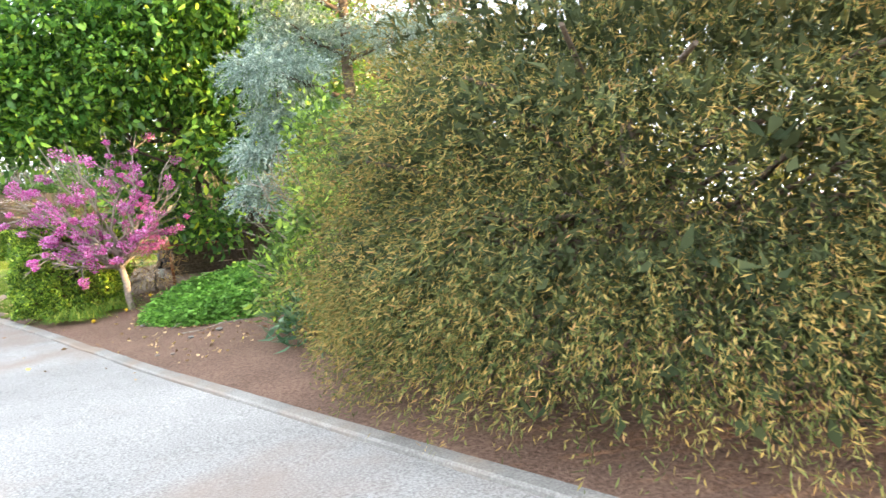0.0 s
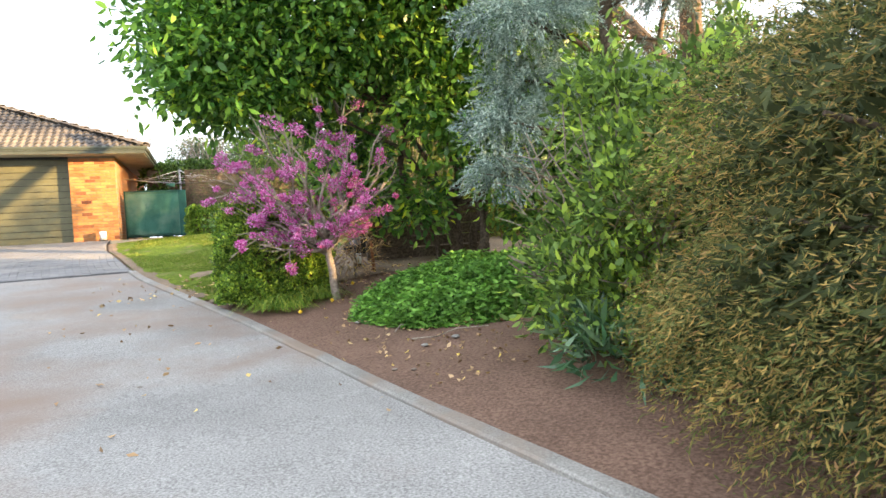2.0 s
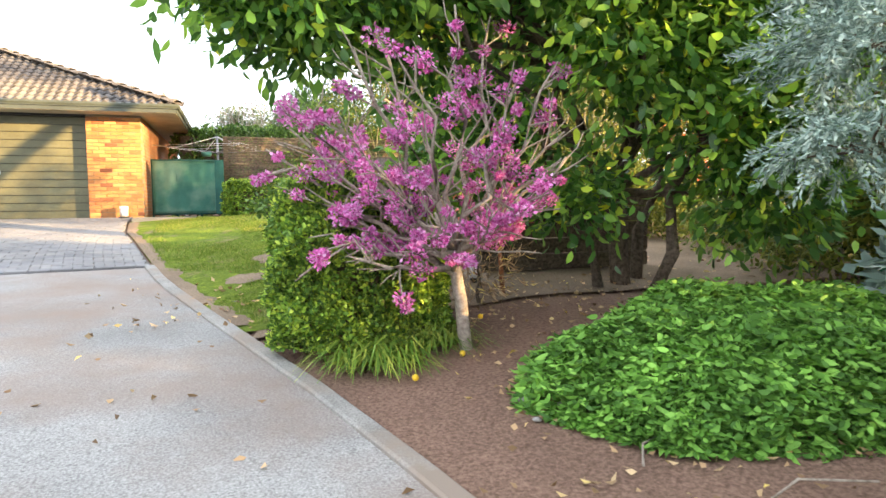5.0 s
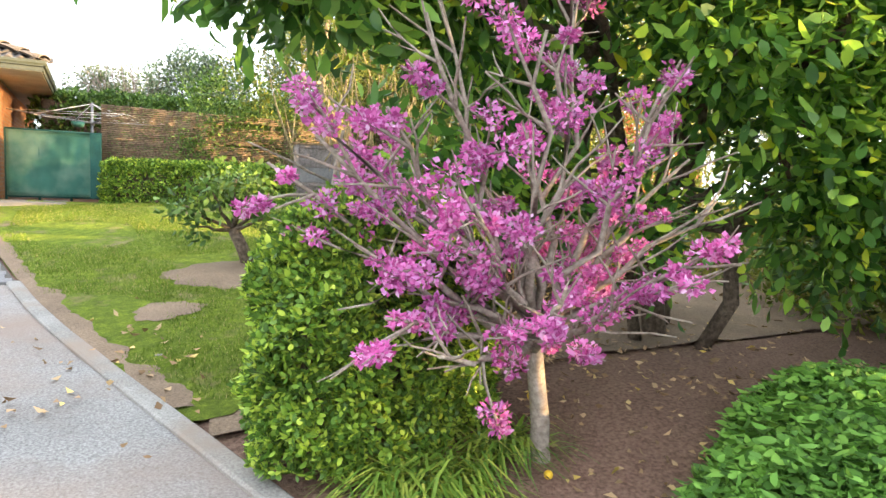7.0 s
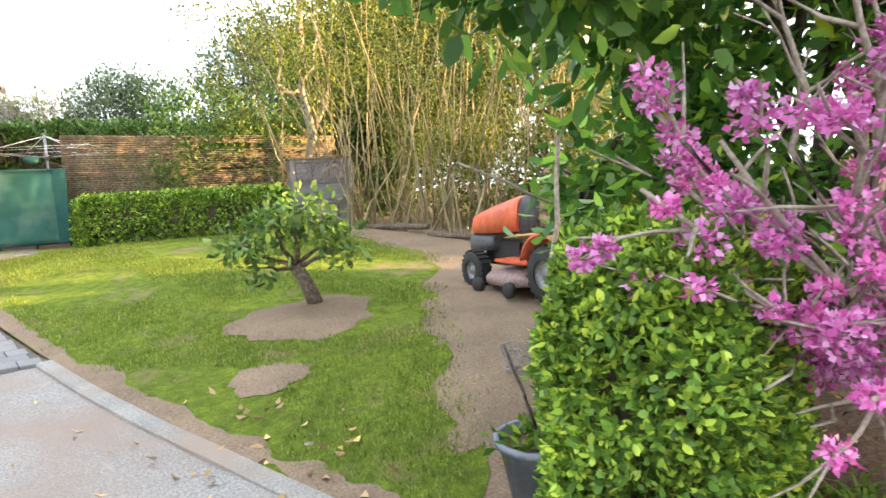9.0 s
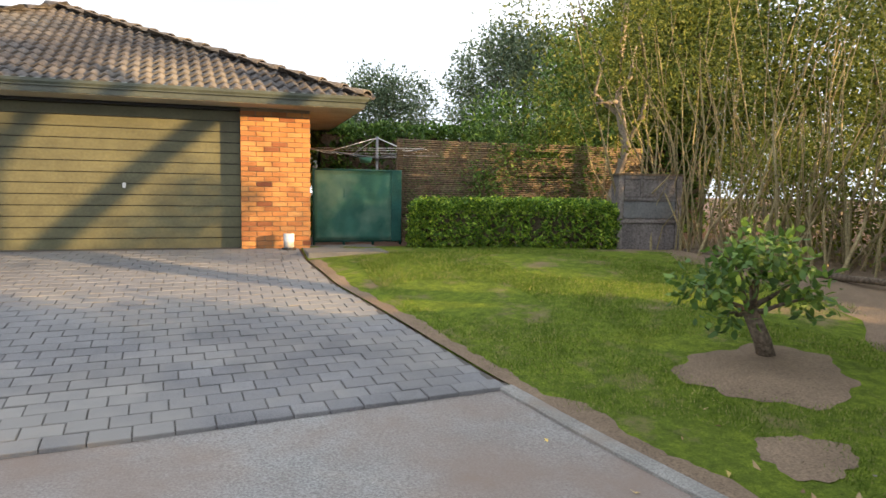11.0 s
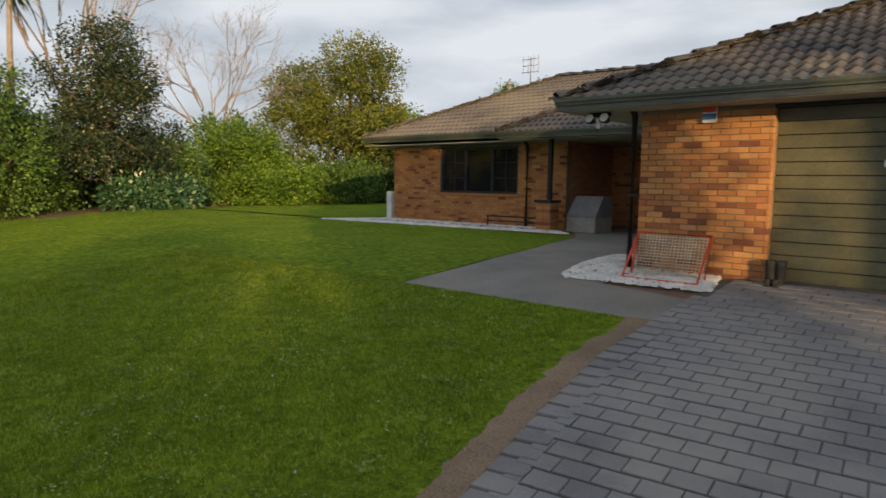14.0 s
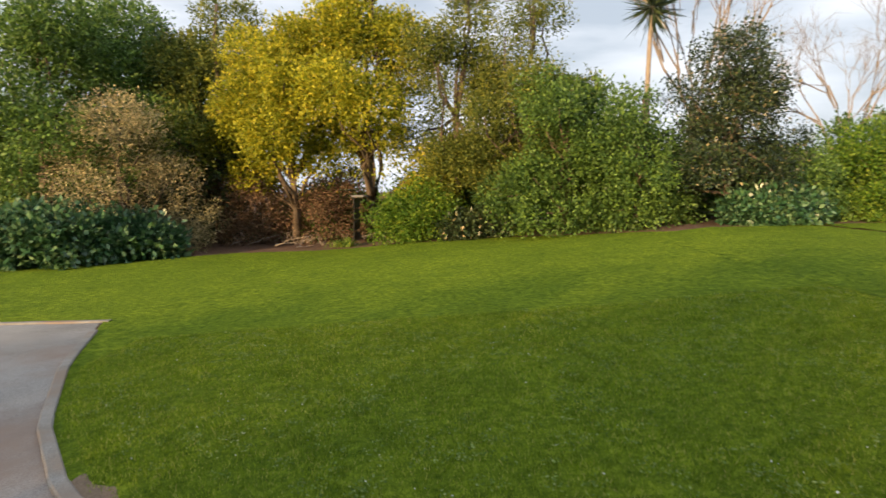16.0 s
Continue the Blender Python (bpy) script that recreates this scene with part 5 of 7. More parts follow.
for (x, y), r, h in (((11.3, -2.6), 1.1, 1.7), ((11.6, -4.4), 1.1, 1.5), ((11.8, -0.6), 1.2, 1.8), ((11.0, -5.7), 0.8, 1.1), ((11.6, -9.6), 0.9, 0.8), ((12.2, -7.9), 1.0, 0.7), ((11.8, -5.9), 0.9, 0.7), ((12.6, -11.6), 1.1, 1.3), ((13.6, -4.0), 1.0, 1.0), ((15.5, -10.0), 1.7, 1.1), ((16.0, -6.5), 1.8, 1.0), ((15.5, -3.0), 1.6, 1.2), ((17, -14), 2, 2.0)):
    tree("field_shrub", (x, y), "pale sunlit shrub at the far fence", "shrub", L_OLIVE, [(0, 0, h * 0.5, r, r, h * 0.6), (0.5, 0.5, h * 0.7, r * 0.6, r * 0.6, h * 0.5)], 500, 8, 0.3, 0.1, 0.04, 0.05, BARK_PALE, 0, group="field shrubs")

# cane thicket
ct = thing("cane_thicket", (10.2, -2.6, ground_z(10.2, -2.6)), "tall thicket of thin brown-gold canes and stems", "thicket")
for k in range(170):
    u = random.random()
    x, y = random.gauss(0, 0.4) + (u - 0.5) * 3.0, random.gauss(0, 0.45) - (u - 0.5) * 3.8
    zz = ground_z(10.2 + x, -2.6 + y) - ground_z(10.2, -2.6)
    lean = Vector((random.gauss(0, 0.24), random.gauss(0, 0.24), 1)).normalized()
    h = random.uniform(0.8, 4.4)
    part("cane", tube(bmesh.new(), crooked((x, y, zz - 0.05), Vector((x, y, zz)) + lean * h, 4, 0.05), random.uniform(0.008, 0.03), 0.005, 5, False), CANE, ct)
V = foliage([(-1.0, 1.4, 3.4, 1.3, 1.2, 1.1), (0.4, 0, 2.9, 1.3, 1.2, 1.0), (1.6, -1.6, 1.8, 1.2, 1.2, 0.9), (-0.6, 1.6, 4.8, 1.4, 1.4, 1.0), (0.9, -0.9, 3.9, 0.9, 0.9, 0.7), (0.3, 0.3, 1.4, 1.0, 1.2, 0.7), (2.0, -2.6, 0.9, 1.1, 1.1, 0.8), (1.3, -1.0, 0.8, 0.9, 0.9, 0.6), (2.4, -3.6, 1.5, 1.1, 1.1, 0.9), (2.6, -2.0, 2.6, 1.2, 1.2, 0.9)], 2900, 9, 0.3, 0.075, 0.024)
quads("thin_leaves", V, L_OLIVE, ct, "thin yellow-green leaves")
tree("corner_tree", (9.2, 0.4), "multi-stemmed tree with yellow-green leaves over the screen", "tree", L_OLIVE,
     [(-0.5, 0, 2.6, 1.5, 1.2, 1.0), (0.6, 0.4, 3.8, 1.6, 1.5, 1.1), (-0.6, 0.6, 4.6, 1.5, 1.5, 1.2), (0.8, -0.4, 5.4, 1.5, 1.5, 1.2)], 1000, 8, 0.35, 0.1, 0.045, 0.12, BARK_PALE, 0.1)
tree("climber", (8.0, 1.2), "dark leafy climber hanging over the slatted screen", "shrub", L_GREEN,
     [(-0.6, -0.1, 1.5, 0.9, 0.45, 0.5), (0.6, 0, 1.3, 0.8, 0.5, 0.7), (-0.3, 0.2, 2.3, 1.3, 0.6, 0.5), (-1.4, -0.45, 0.95, 0.5, 0.15, 0.35)], 800, 8, 0.2, 0.09, 0.045, 0.05, BARK)
tree("red_shrub", (13.0, -5.4), "sparse shrub with red autumn leaves", "shrub", L_RED, [(0, 0, 1.9, 0.7, 0.7, 0.5), (0.4, 0.3, 1.3, 0.6, 0.6, 0.4)], 160, 6, 0.2, 0.09, 0.05, 0.04, BARK)

# shade caster east of the lawn: a leaning old tree
st = thing("leaning_tree", (13.4, -9.42, ground_z(13.4, -9.42)), "old forked tree with heavy limbs at the boundary", "tree")
part("trunk", tubed([(0, 0, -0.2), (0, 0.02, 1.5), (0, 0, 3.0), (0, 0, 4.4), (0, -0.2, 6.5)], 0.22, 0.17, 10), BARK, st)
part("limb", tubed([(0, 0.02, 2.5), (0, 0.5, 3.05), (0, 1.25, 3.85), (0, 2.0, 4.6), (0, 2.6, 5.3)], 0.16, 0.12, 8), BARK, st)
part("limb", tubed([(0, 0.0, 4.0), (0, 0.2, 4.55), (0, 0.55, 5.1), (0, 1.1, 5.6)], 0.13, 0.09, 8), BARK, st)
quads("crown", foliage([(0, -0.6, 6.4, 1.6, 1.6, 1.1), (0.3, 1.6, 6.7, 1.6, 1.6, 1.0), (0, -0.1, 4.9, 0.4, 0.45, 0.4)], 700, 8, 0.3, 0.12, 0.055), L_GREEN, st)
quads("low_sprig", foliage([(0, 1.95, 3.4, 0.35, 0.3, 0.4), (0.1, 1.5, 2.95, 0.35, 0.35, 0.3), (0.1, 1.0, 2.7, 0.3, 0.3, 0.15), (0.1, -0.75, 3.6, 0.3, 0.22, 0.8)], 230, 8, 0.22, 0.11, 0.05), L_GREEN, st)

# hedge and trees behind the yard
def back_tree(x, y, h, r, mt, label, n=1500, leaf=0.2, group="background trees", lo=0.35):
    tree("background_tree", (x, y), label, "tree", mt,
         [(0, 0, h * 0.55, r, r, h * 0.32), (r * 0.45, 0.3, h * 0.78, r * 0.62, r * 0.62, h * 0.2), (-r * 0.4, -0.2, h * 0.72, r * 0.62, r * 0.62, h * 0.2), (-0.1 * r, 0.1, h * 0.86, r * 0.5, r * 0.5, h * 0.14), (r * 0.5, -0.4, h * lo, r * 0.62, r * 0.62, h * 0.2), (-r * 0.5, 0.4, h * lo, r * 0.62, r * 0.62, h * 0.2)],
         int(n * 1.6), 12, 0.5, leaf * 0.95, leaf * 0.55, 0.2, BARK, 0.1, True, group)


back_tree(17, 22, 10, 4.0, L_HAZE, "tall dark green tree against the sky")
back_tree(10.5, 27, 8.0, 3.0, L_HAZE, "round dark green tree far off", 900)
back_tree(23, 17, 11.5, 4.5, L_HAZE, "tall dark green tree against the sky")
back_tree(14.5, 9, 6.6, 2.6, L_GREEN, "leafy tree behind the screen", 1300, 0.15)
back_tree(13.2, 3.2, 7.0, 2.4, L_OLIVE, "yellow-green tree behind the canes", 1300, 0.14)
back_tree(16.0, 0.0, 7.5, 2.6, L_OLIVE, "yellow-green tree behind the canes", 1200, 0.14)
back_tree(30, 8, 10, 5, L_HAZE, "far tree beyond the field", 900)
back_tree(6.0, 34, 7.5, 3, L_HAZE, "far tree beyond the hedge", 700)


def bare_tree(name, at, h, label, n0=6, depth=4, mat=BARK_PALE, r=0.16, spread=0.34):
    e = thing(name, (*at, ground_z(*at)), label, "tree")
    part("trunk", tubed(crooked((0, 0, -0.1), (0.1, 0.1, h * 0.3), 4, 0.04), r, r * 0.7), mat, e)
    for k in range(n0):
        a = 2 * math.pi * k / n0 + random.uniform(-0.3, 0.3)
        bm = bmesh.new()
        w = Vector((math.cos(a) * 0.5, math.sin(a) * 0.5, 1)).normalized()
        twigs(bm, Vector((0.1, 0.1, h * random.uniform(0.18, 0.3))), w, h * 0.25, r * 0.4, depth, 3, spread, 0.12, 5)
        part("limb", bm, mat, e)
    return e


bare_tree("bare_tree", (0.8, 24), 9.0, "leafless pale tree behind the garage", 5, 4)
bare_tree("bare_tree", (6.6, 26), 8.0, "leafless pale tree behind the garage", 5, 4)
bare_tree("bare_tree", (-28.5, 1.5), 14.5, "tall leafless pale tree at the lawn edge", 6, 5, BARK_PALE, 0.17, 0.26)
bare_tree("bare_tree", (-30.0, 8.5), 10.5, "leafless spreading tree beyond the lawn", 5, 5, BARK_PALE, 0.15, 0.42)

# ---- left garden border ----
BORDER = [  # x, y, height, radius, leaf, leaf length, label
    (-32.5, -27.0, 6.0, 3.6, L_GREEN, 0.24, "dense dark green understorey behind the border"),
    (-33.0, -20.0, 5.5, 3.6, L_DARK, 0.24, "dense dark green understorey behind the border"),
    (-33.5, -13.5, 2.6, 3.0, L_GREEN, 0.24, "dense dark green understorey behind the border"),
    (-32.5, -8.0, 2.6, 2.6, L_GREEN, 0.24, "dense dark green understorey behind the border"),
    (-30.0, -2.5, 5.0, 3.0, L_GREEN, 0.24, "dense dark green understorey behind the border"),
    (-30.5, 3.5, 3.6, 3.0, L_GREEN, 0.24, "dense dark green understorey behind the border"),
    (-30.0, 10.0, 3.6, 3.0, L_GREEN, 0.24, "dense dark green understorey behind the border"),
    (-30.5, 21.0, 5.0, 3.6, L_GREEN, 0.24, "dense dark green understorey behind the border"),
    (-23.5, -21.5, 1.9, 2.0, L_BIG, 0.34, "low mass of large glossy dark leaves"),
    (-24.8, -19.6, 1.5, 1.3, L_BIG, 0.34, "low mass of large glossy dark leaves"),
    (-26.2, -20.5, 5.6, 2.2, L_TAN, 0.12, "tan flowering shrub with feathery heads"),
    (-28.0, -24.5, 11.0, 3.6, L_GREEN, 0.2, "dark green tree at the border"),
    (-31.0, -18.5, 12.0, 3.2, L_OLIVE, 0.2, "olive-green tree at the border"),
    (-29.6, -14.8, 11.5, 2.6, L_YELLOW, 0.2, "tall yellow-leaved tree glowing in low sun"),
    (-29.3, -11.6, 12.0, 2.7, L_YELLOW, 0.2, "tall yellow-leaved tree glowing in low sun"),
    (-28.4, -8.9, 3.6, 1.0, L_YELLOW, 0.16, "slender yellow-green shrub at the border"),
    (-30.6, -13.2, 3.0, 1.5, L_DEAD, 0.12, "sparse brown twiggy shrub in the border"),
    (-30.2, -16.4, 3.4, 1.6, L_DEAD, 0.12, "sparse brown twiggy shrub in the border"),
    (-29.0, -7.8, 11.0, 2.2, L_OLIVE, 0.16, "tall feathery golden-olive shrub in low sun"),
    (-27.4, -9.3, 2.2, 1.5, L_BRIGHT, 0.15, "bright green low shrub"),
    (-28.0, -5.2, 9.8, 2.2, L_OLIVE, 0.15, "tall feathery olive shrub at the border"),
    (-25.4, -4.0, 5.6, 2.0, L_GREEN, 0.17, "rounded green shrub at the lawn edge"),
    (-25.0, -1.6, 4.8, 1.8, L_GREEN, 0.17, "rounded green shrub at the lawn edge"),
    (-27.0, -7.0, 1.0, 1.2, L_DARK, 0.2, "low dark leafy border plants"),
    (-25.6, 1.8, 6.6, 2.3, L_DARK, 0.16, "dense dark camellia-like shrub"),
    (-24.9, 3.2, 1.3, 1.5, L_BIG, 0.26, "low glossy leaves at the lawn edge"),
    (-26.8, 5.0, 2.8, 1.8, L_GREEN, 0.17, "mid-green shrub at the border edge"),
    (-27.5, 8.8, 4.0, 1.9, L_BRIGHT, 0.17, "bright yellow-green shrub at the border"),
    (-26.0, 10.5, 1.8, 1.8, L_BRIGHT, 0.17, "bright yellow-green low shrub"),
    (-29.0, 16.5, 8.8, 3.6, L_OLIVE, 0.2, "rounded golden-green tree past the lawn"),
    (-26.0, 14.0, 2.2, 2.2, L_GREEN, 0.2, "dark green low shrub"),
    (-25.0, 18.0, 3.0, 2.6, L_DARK, 0.2, "dark leafy shrub by the house"),
    (-27.0, 24.0, 5.0, 3.4, L_OLIVE, 0.2, "tan-green tree by the house"),
    (-26.0, 31.0, 8.5, 3.0, L_GREEN, 0.2, "green tree beyond the house"),
    (-21.0, 36.0, 9.0, 3.2, L_OLIVE, 0.2, "yellow-green tree beyond the house"),
    (-33.5, -22.0, 11.0, 4.0, L_GREEN, 0.22, "dark green tree behind the border"),
    (-32.5, -3.0, 7.0, 2.6, L_OLIVE, 0.2, "olive tree standing behind the border"),
]
for x, y, h, r, mt, ll, lab in BORDER:
    low_one = h < 2.4
    if low_one:
        bl_ = [(0, 0, h * 0.45, r, r, h * 0.55), (r * 0.4, -r * 0.6, h * 0.35, r * 0.7, r * 0.7, h * 0.45), (-r * 0.2, r * 0.6, h * 0.35, r * 0.7, r * 0.7, h * 0.45)]
    else:
        rr = random.Random(int(x * 10 + y * 7))
        lo = 0.1 if h < 6 else (0.25 if mt is L_YELLOW else 0.16)
        bl_ = [(0, 0, h * 0.5, r * 0.75, r * 0.75, h * 0.3)]
        if h < 6:
            bl_ += [(0.3 * r, -0.4 * r, h * 0.13, r * 0.8, r * 0.8, h * 0.16), (-0.2 * r, 0.5 * r, h * 0.13, r * 0.8, r * 0.8, h * 0.16)]
        for k in range(11 if h < 6 else 17):
            a, q = rr.uniform(0, 6.28), rr.uniform(lo, 0.93)
            w = 1.2 * r * (1.05 - 0.75 * max(0.0, q - 0.45) / 0.55) * rr.uniform(0.45, 0.95)
            s = rr.uniform(0.3, 0.55) * (1.0 if h > 6 else 1.15)
            bl_.append((w * math.cos(a), w * math.sin(a), h * q, r * s, r * s, max(h * 0.07, r * s * 0.75)))
    tree("border_shrub" if h < 5 else "border_tree", (x, y), lab, "shrub" if h < 5 else "tree", mt, bl_, int(800 + 120 * r * min(h, 9)), 11, 0.3, ll * 0.75, ll * 0.42, 0.06 + 0.012 * h, BARK, 0.1, h > 2, "garden border", 0.5)

cb = thing("cabbage_tree", (-26.5, -0.9, ground_z(-26.5, -0.9)), "tall thin cabbage tree with a spiky head", "tree")
part("trunk", tubed(crooked((0, 0, -0.1), (0.2, 0.1, 7.9), 6, 0.01), 0.12, 0.08), BARK_PALE, cb)
P = np.tile(np.array([[0.2, 0.1, 7.9]]), (260, 1))
D = unit(RNG.normal(size=(260, 3)) + np.array([0, 0, 0.15]))
quads("spiky_head", leaves(P, D, 1.2, 0.06, 0.1), L_DARK, cb, "dark sword-shaped leaves")
for (x, y) in ((-27.2, -12.3), (-26.6, -5.6), (-27.4, -9.7)):
    strap_clump((x, y), 120, 0.9, 0.5, "clump of strap leaves in the border", L_BLADE, 0.05)
for i in range(16):
    x, y = random.uniform(-29.5, -26.8), random.uniform(-17.5, -9.5)
    e = thing("dead_branch", (x, y, ground_z(x, y) + 0.05), "fallen grey dead branch on the border soil", "branch", "dead branches", "", random.uniform(0, 180))
    bm = tube(bmesh.new(), crooked((-0.7, 0, 0), (0.7, 0.1, random.uniform(0.05, 0.5)), 6, 0.08), 0.03, 0.012, 5, False)
    for k in range(4):
        p = Vector((random.uniform(-0.4, 0.6), 0.03, 0.1))
        tube(bm, crooked(p, p + Vector((random.uniform(-0.3, 0.5), random.uniform(-0.4, 0.4), random.uniform(0.1, 0.5))), 3, 0.08), 0.012, 0.005, 4, False)
    part("branch", bm, BARK_PALE, e)
cmp_ = thing("compost_bin", (-28.6, -12.0, ground_z(-28.6, -12.0)), "dark timber bin half hidden among shrubs", "bin")
for k in range(4):
    part("board", boxed(-0.8, 0.8, -0.04, 0.0, 0.1 + k * 0.45, 0.5 + k * 0.45, bev=0.01), DARK, cmp_)
part("cap", boxed(-0.85, 0.85, -0.1, 0.4, 1.9, 1.98, bev=0.01), CHEST_GREY, cmp_)

# ---- small garden tree ----
sm = thing("small_citrus_tree", (6.34, -6.3, ground_z(6.34, -6.3)), "small pruned citrus tree with a leaning trunk", "tree")
part("trunk", tubed([(0, 0, -0.05), (-0.06, 0.02, 0.16), (-0.17, 0.05, 0.4)], 0.075, 0.06, 10), BARK, sm)
citrus = [(-0.75, 0.05, 0.62, 0.2, 0.2, 0.16), (-0.45, 0.0, 0.78, 0.28, 0.25, 0.2), (0.0, 0.1, 0.85, 0.3, 0.28, 0.22), (0.25, 0, 0.62, 0.22, 0.2, 0.2), (-0.2, -0.1, 0.95, 0.22, 0.2, 0.16), (-0.62, -0.1, 0.38, 0.13, 0.12, 0.16), (0.12, -0.2, 0.5, 0.14, 0.14, 0.18)]
citrus = [(b[0] * 0.85, b[1], 0.1 + b[2] * 0.85, b[3] * 0.85, b[4] * 0.85, b[5] * 0.8) for b in citrus]
for b in citrus:
    part("branch", tubed(crooked((-0.17, 0.05, 0.38), b[:3], 4, 0.08), 0.028, 0.008, 6), BARK, sm)
quads("crown", foliage(citrus, 185, 5, 0.13, 0.085, 0.042, 0.35, 0.7, shape=broad), L_GREEN, sm)

# ---- pots, planks, mower and yard things ----
pt = thing("potted_sapling", (5.9, -9.66, ground_z(5.9, -9.66)), "thin staked sapling in a grey plastic pot", "potted plant")
part("pot", lathe([(0.0, 0.0), (0.15, 0.0), (0.2, 0.26), (0.22, 0.26), (0.225, 0.29), (0.2, 0.29), (0.185, 0.23), (0.0, 0.23)], 24), POT, pt)
part("soil", lathe([(0.0, 0.245), (0.187, 0.235)], 20), SOIL, pt)
part("stem", tubed(crooked((0, 0, 0.2), (0.28, 0.12, 1.6), 7, 0.02), 0.02, 0.01), BARK_PALE, pt)
part("twig", tubed(crooked((0.2, 0.1, 1.3), (-0.25, 0.2, 1.5), 4, 0.05), 0.01, 0.005, 5), BARK_PALE, pt)
part("twig", tubed(crooked((-0.04, 0, 0.3), (-0.12, 0.1, 0.7), 4, 0.05), 0.012, 0.006, 5), BARK, pt)
V = foliage([(0, 0, 0.27, 0.17, 0.17, 0.05)], 60, 4, 0.05, 0.07, 0.03, low=0)
quads("moss", V, L_BRIGHT, pt, "small green moss and weeds")

zp = ground_z(7.0, -9.0)
for i, (x0, y0, x1, y1, w) in enumerate(((6.1, -9.55, 7.05, -8.5, 0.2), (6.3, -9.5, 7.2, -8.6, 0.16), (6.45, -9.45, 7.3, -8.55, 0.12))):
    d = Vector((x1 - x0, y1 - y0, 0))
    e = thing("timber_plank", ((x0 + x1) / 2, (y0 + y1) / 2, zp - 0.02 + 0.035 * i), "weathered grey plank lying by the hedge", "plank", "planks by the hedge", "", math.degrees(math.atan2(d.y, d.x)))
    part("board", boxed(-d.length / 2, d.length / 2, -w / 2, w / 2, 0, 0.035, bev=0.006), WOOD_GREY, e)
wc = thing("watering_can", (6.95, -8.78, ground_z(6.95, -8.78)), "green plastic watering can standing by the planks", "watering can")
part("body", lathe([(0.0, 0.0), (0.08, 0.0), (0.09, 0.14), (0.07, 0.17), (0.0, 0.17)], 16), GREEN_PLASTIC, wc)
part("spout", tubed([(-0.07, 0, 0.06), (-0.18, 0, 0.17)], 0.016, 0.012), GREEN_PLASTIC, wc)
part("handle", tubed([(0.07, 0, 0.15), (0.11, 0, 0.21), (0.01, 0, 0.22)], 0.009), GREEN_PLASTIC, wc)
wr = thing("wire_roll", (6.72, -8.72, ground_z(6.72, -8.72)), "tangle of thin grey wire netting", "wire netting")
bm = bmesh.new()
for k in range(14):
    a = 2 * math.pi * k / 14
    tube(bm, [(0.14 * math.cos(a), 0.14 * math.sin(a), 0), (0.15 * math.cos(a + 0.2), 0.15 * math.sin(a + 0.2) + 0.1, 0.17)], 0.004, 0.004, 4, False)
for z in (0.02, 0.07, 0.12, 0.17):
    tube(bm, [(0.15 * math.cos(2 * math.pi * k / 14) + random.gauss(0, 0.02), 0.15 * math.sin(2 * math.pi * k / 14) + z * 0.6, z + random.gauss(0, 0.008)) for k in range(15)], 0.004, 0.004, 4, False)
part("mesh", bm, GREY_METAL, wr)


def wheel(parent, at, r, w, rim):
    p = part("wheel", lathe([(r * 0.5, -w / 2), (r * 0.86, -w / 2), (r * 0.97, -w * 0.36), (r, -w * 0.2), (r, w * 0.2), (r * 0.97, w * 0.36), (r * 0.86, w / 2), (r * 0.5, w / 2)], 28), BLACK, parent, "black rubber tyre")
    p.matrix_basis = pose(at[0], at[1], at[2], 0, 90, 0)
    q = part("rim", lathe([(0.0, -w * 0.3), (r * 0.2, -w * 0.34), (r * 0.22, -w * 0.2), (r * 0.44, -w * 0.25), (r * 0.52, -w * 0.45), (r * 0.54, w * 0.45), (0.0, w * 0.3)], 20), rim, p, "pale grey metal rim")
    for k in range(22):
        a = 2 * math.pi * k / 22
        bm = boxed(-0.012, 0.012, -0.012, 0.012, -w * 0.4, w * 0.4)
        bm.transform(pose(r * math.cos(a), r * math.sin(a), 0, 0, 0, math.degrees(a)))
        part("tread", bm, BLACK, p)
    return p


mw = thing("ride_on_mower", (8.3, -7.15, ground_z(8.3, -7.15) + 0.005), "faded orange ride-on lawn mower with dark grey trim", "ride-on mower", "", "", -6)
# the machine points along +y; its visible side is -x
wheel(mw, (-0.36, -0.6, 0.25), 0.25, 0.2, GREY_METAL)
wheel(mw, (0.36, -0.6, 0.25), 0.25, 0.2, GREY_METAL)
wheel(mw, (-0.36, 0.62, 0.19), 0.19, 0.15, GREY_METAL)
wheel(mw, (0.36, 0.62, 0.19), 0.19, 0.15, GREY_METAL)


def loft(sections):
    """A closed skin through rings of equal count."""
    bm = bmesh.new()
    rings = [[bm.verts.new(p) for p in s] for s in sections]
    k = len(rings[0])
    for a, b in zip(rings, rings[1:]):
        for i in range(k):
            bm.faces.new((a[i], a[(i + 1) % k], b[(i + 1) % k], b[i])).smooth = True
    bm.faces.new(rings[0][::-1])
    bm.faces.new(rings[-1])
    bmesh.ops.recalc_face_normals(bm, faces=bm.faces)
    return bm


def arch(y, w, z0, z1, n=10):
    return [(w * math.cos(math.pi * i / n) * (0.92 + 0.08 * math.sin(math.pi * i / n)), y, z0 + (z1 - z0) * math.sin(math.pi * i / n) ** 0.6) for i in range(n + 1)]


def hood(y, w, z0, z1, n=16):
    """A closed section with square shoulders."""
    return [(w * math.copysign(abs(math.cos(math.pi * i / n)) ** 0.35, math.cos(math.pi * i / n)), y, z0 + (z1 - z0) * math.sin(math.pi * i / n) ** 0.45) for i in range(n + 1)]


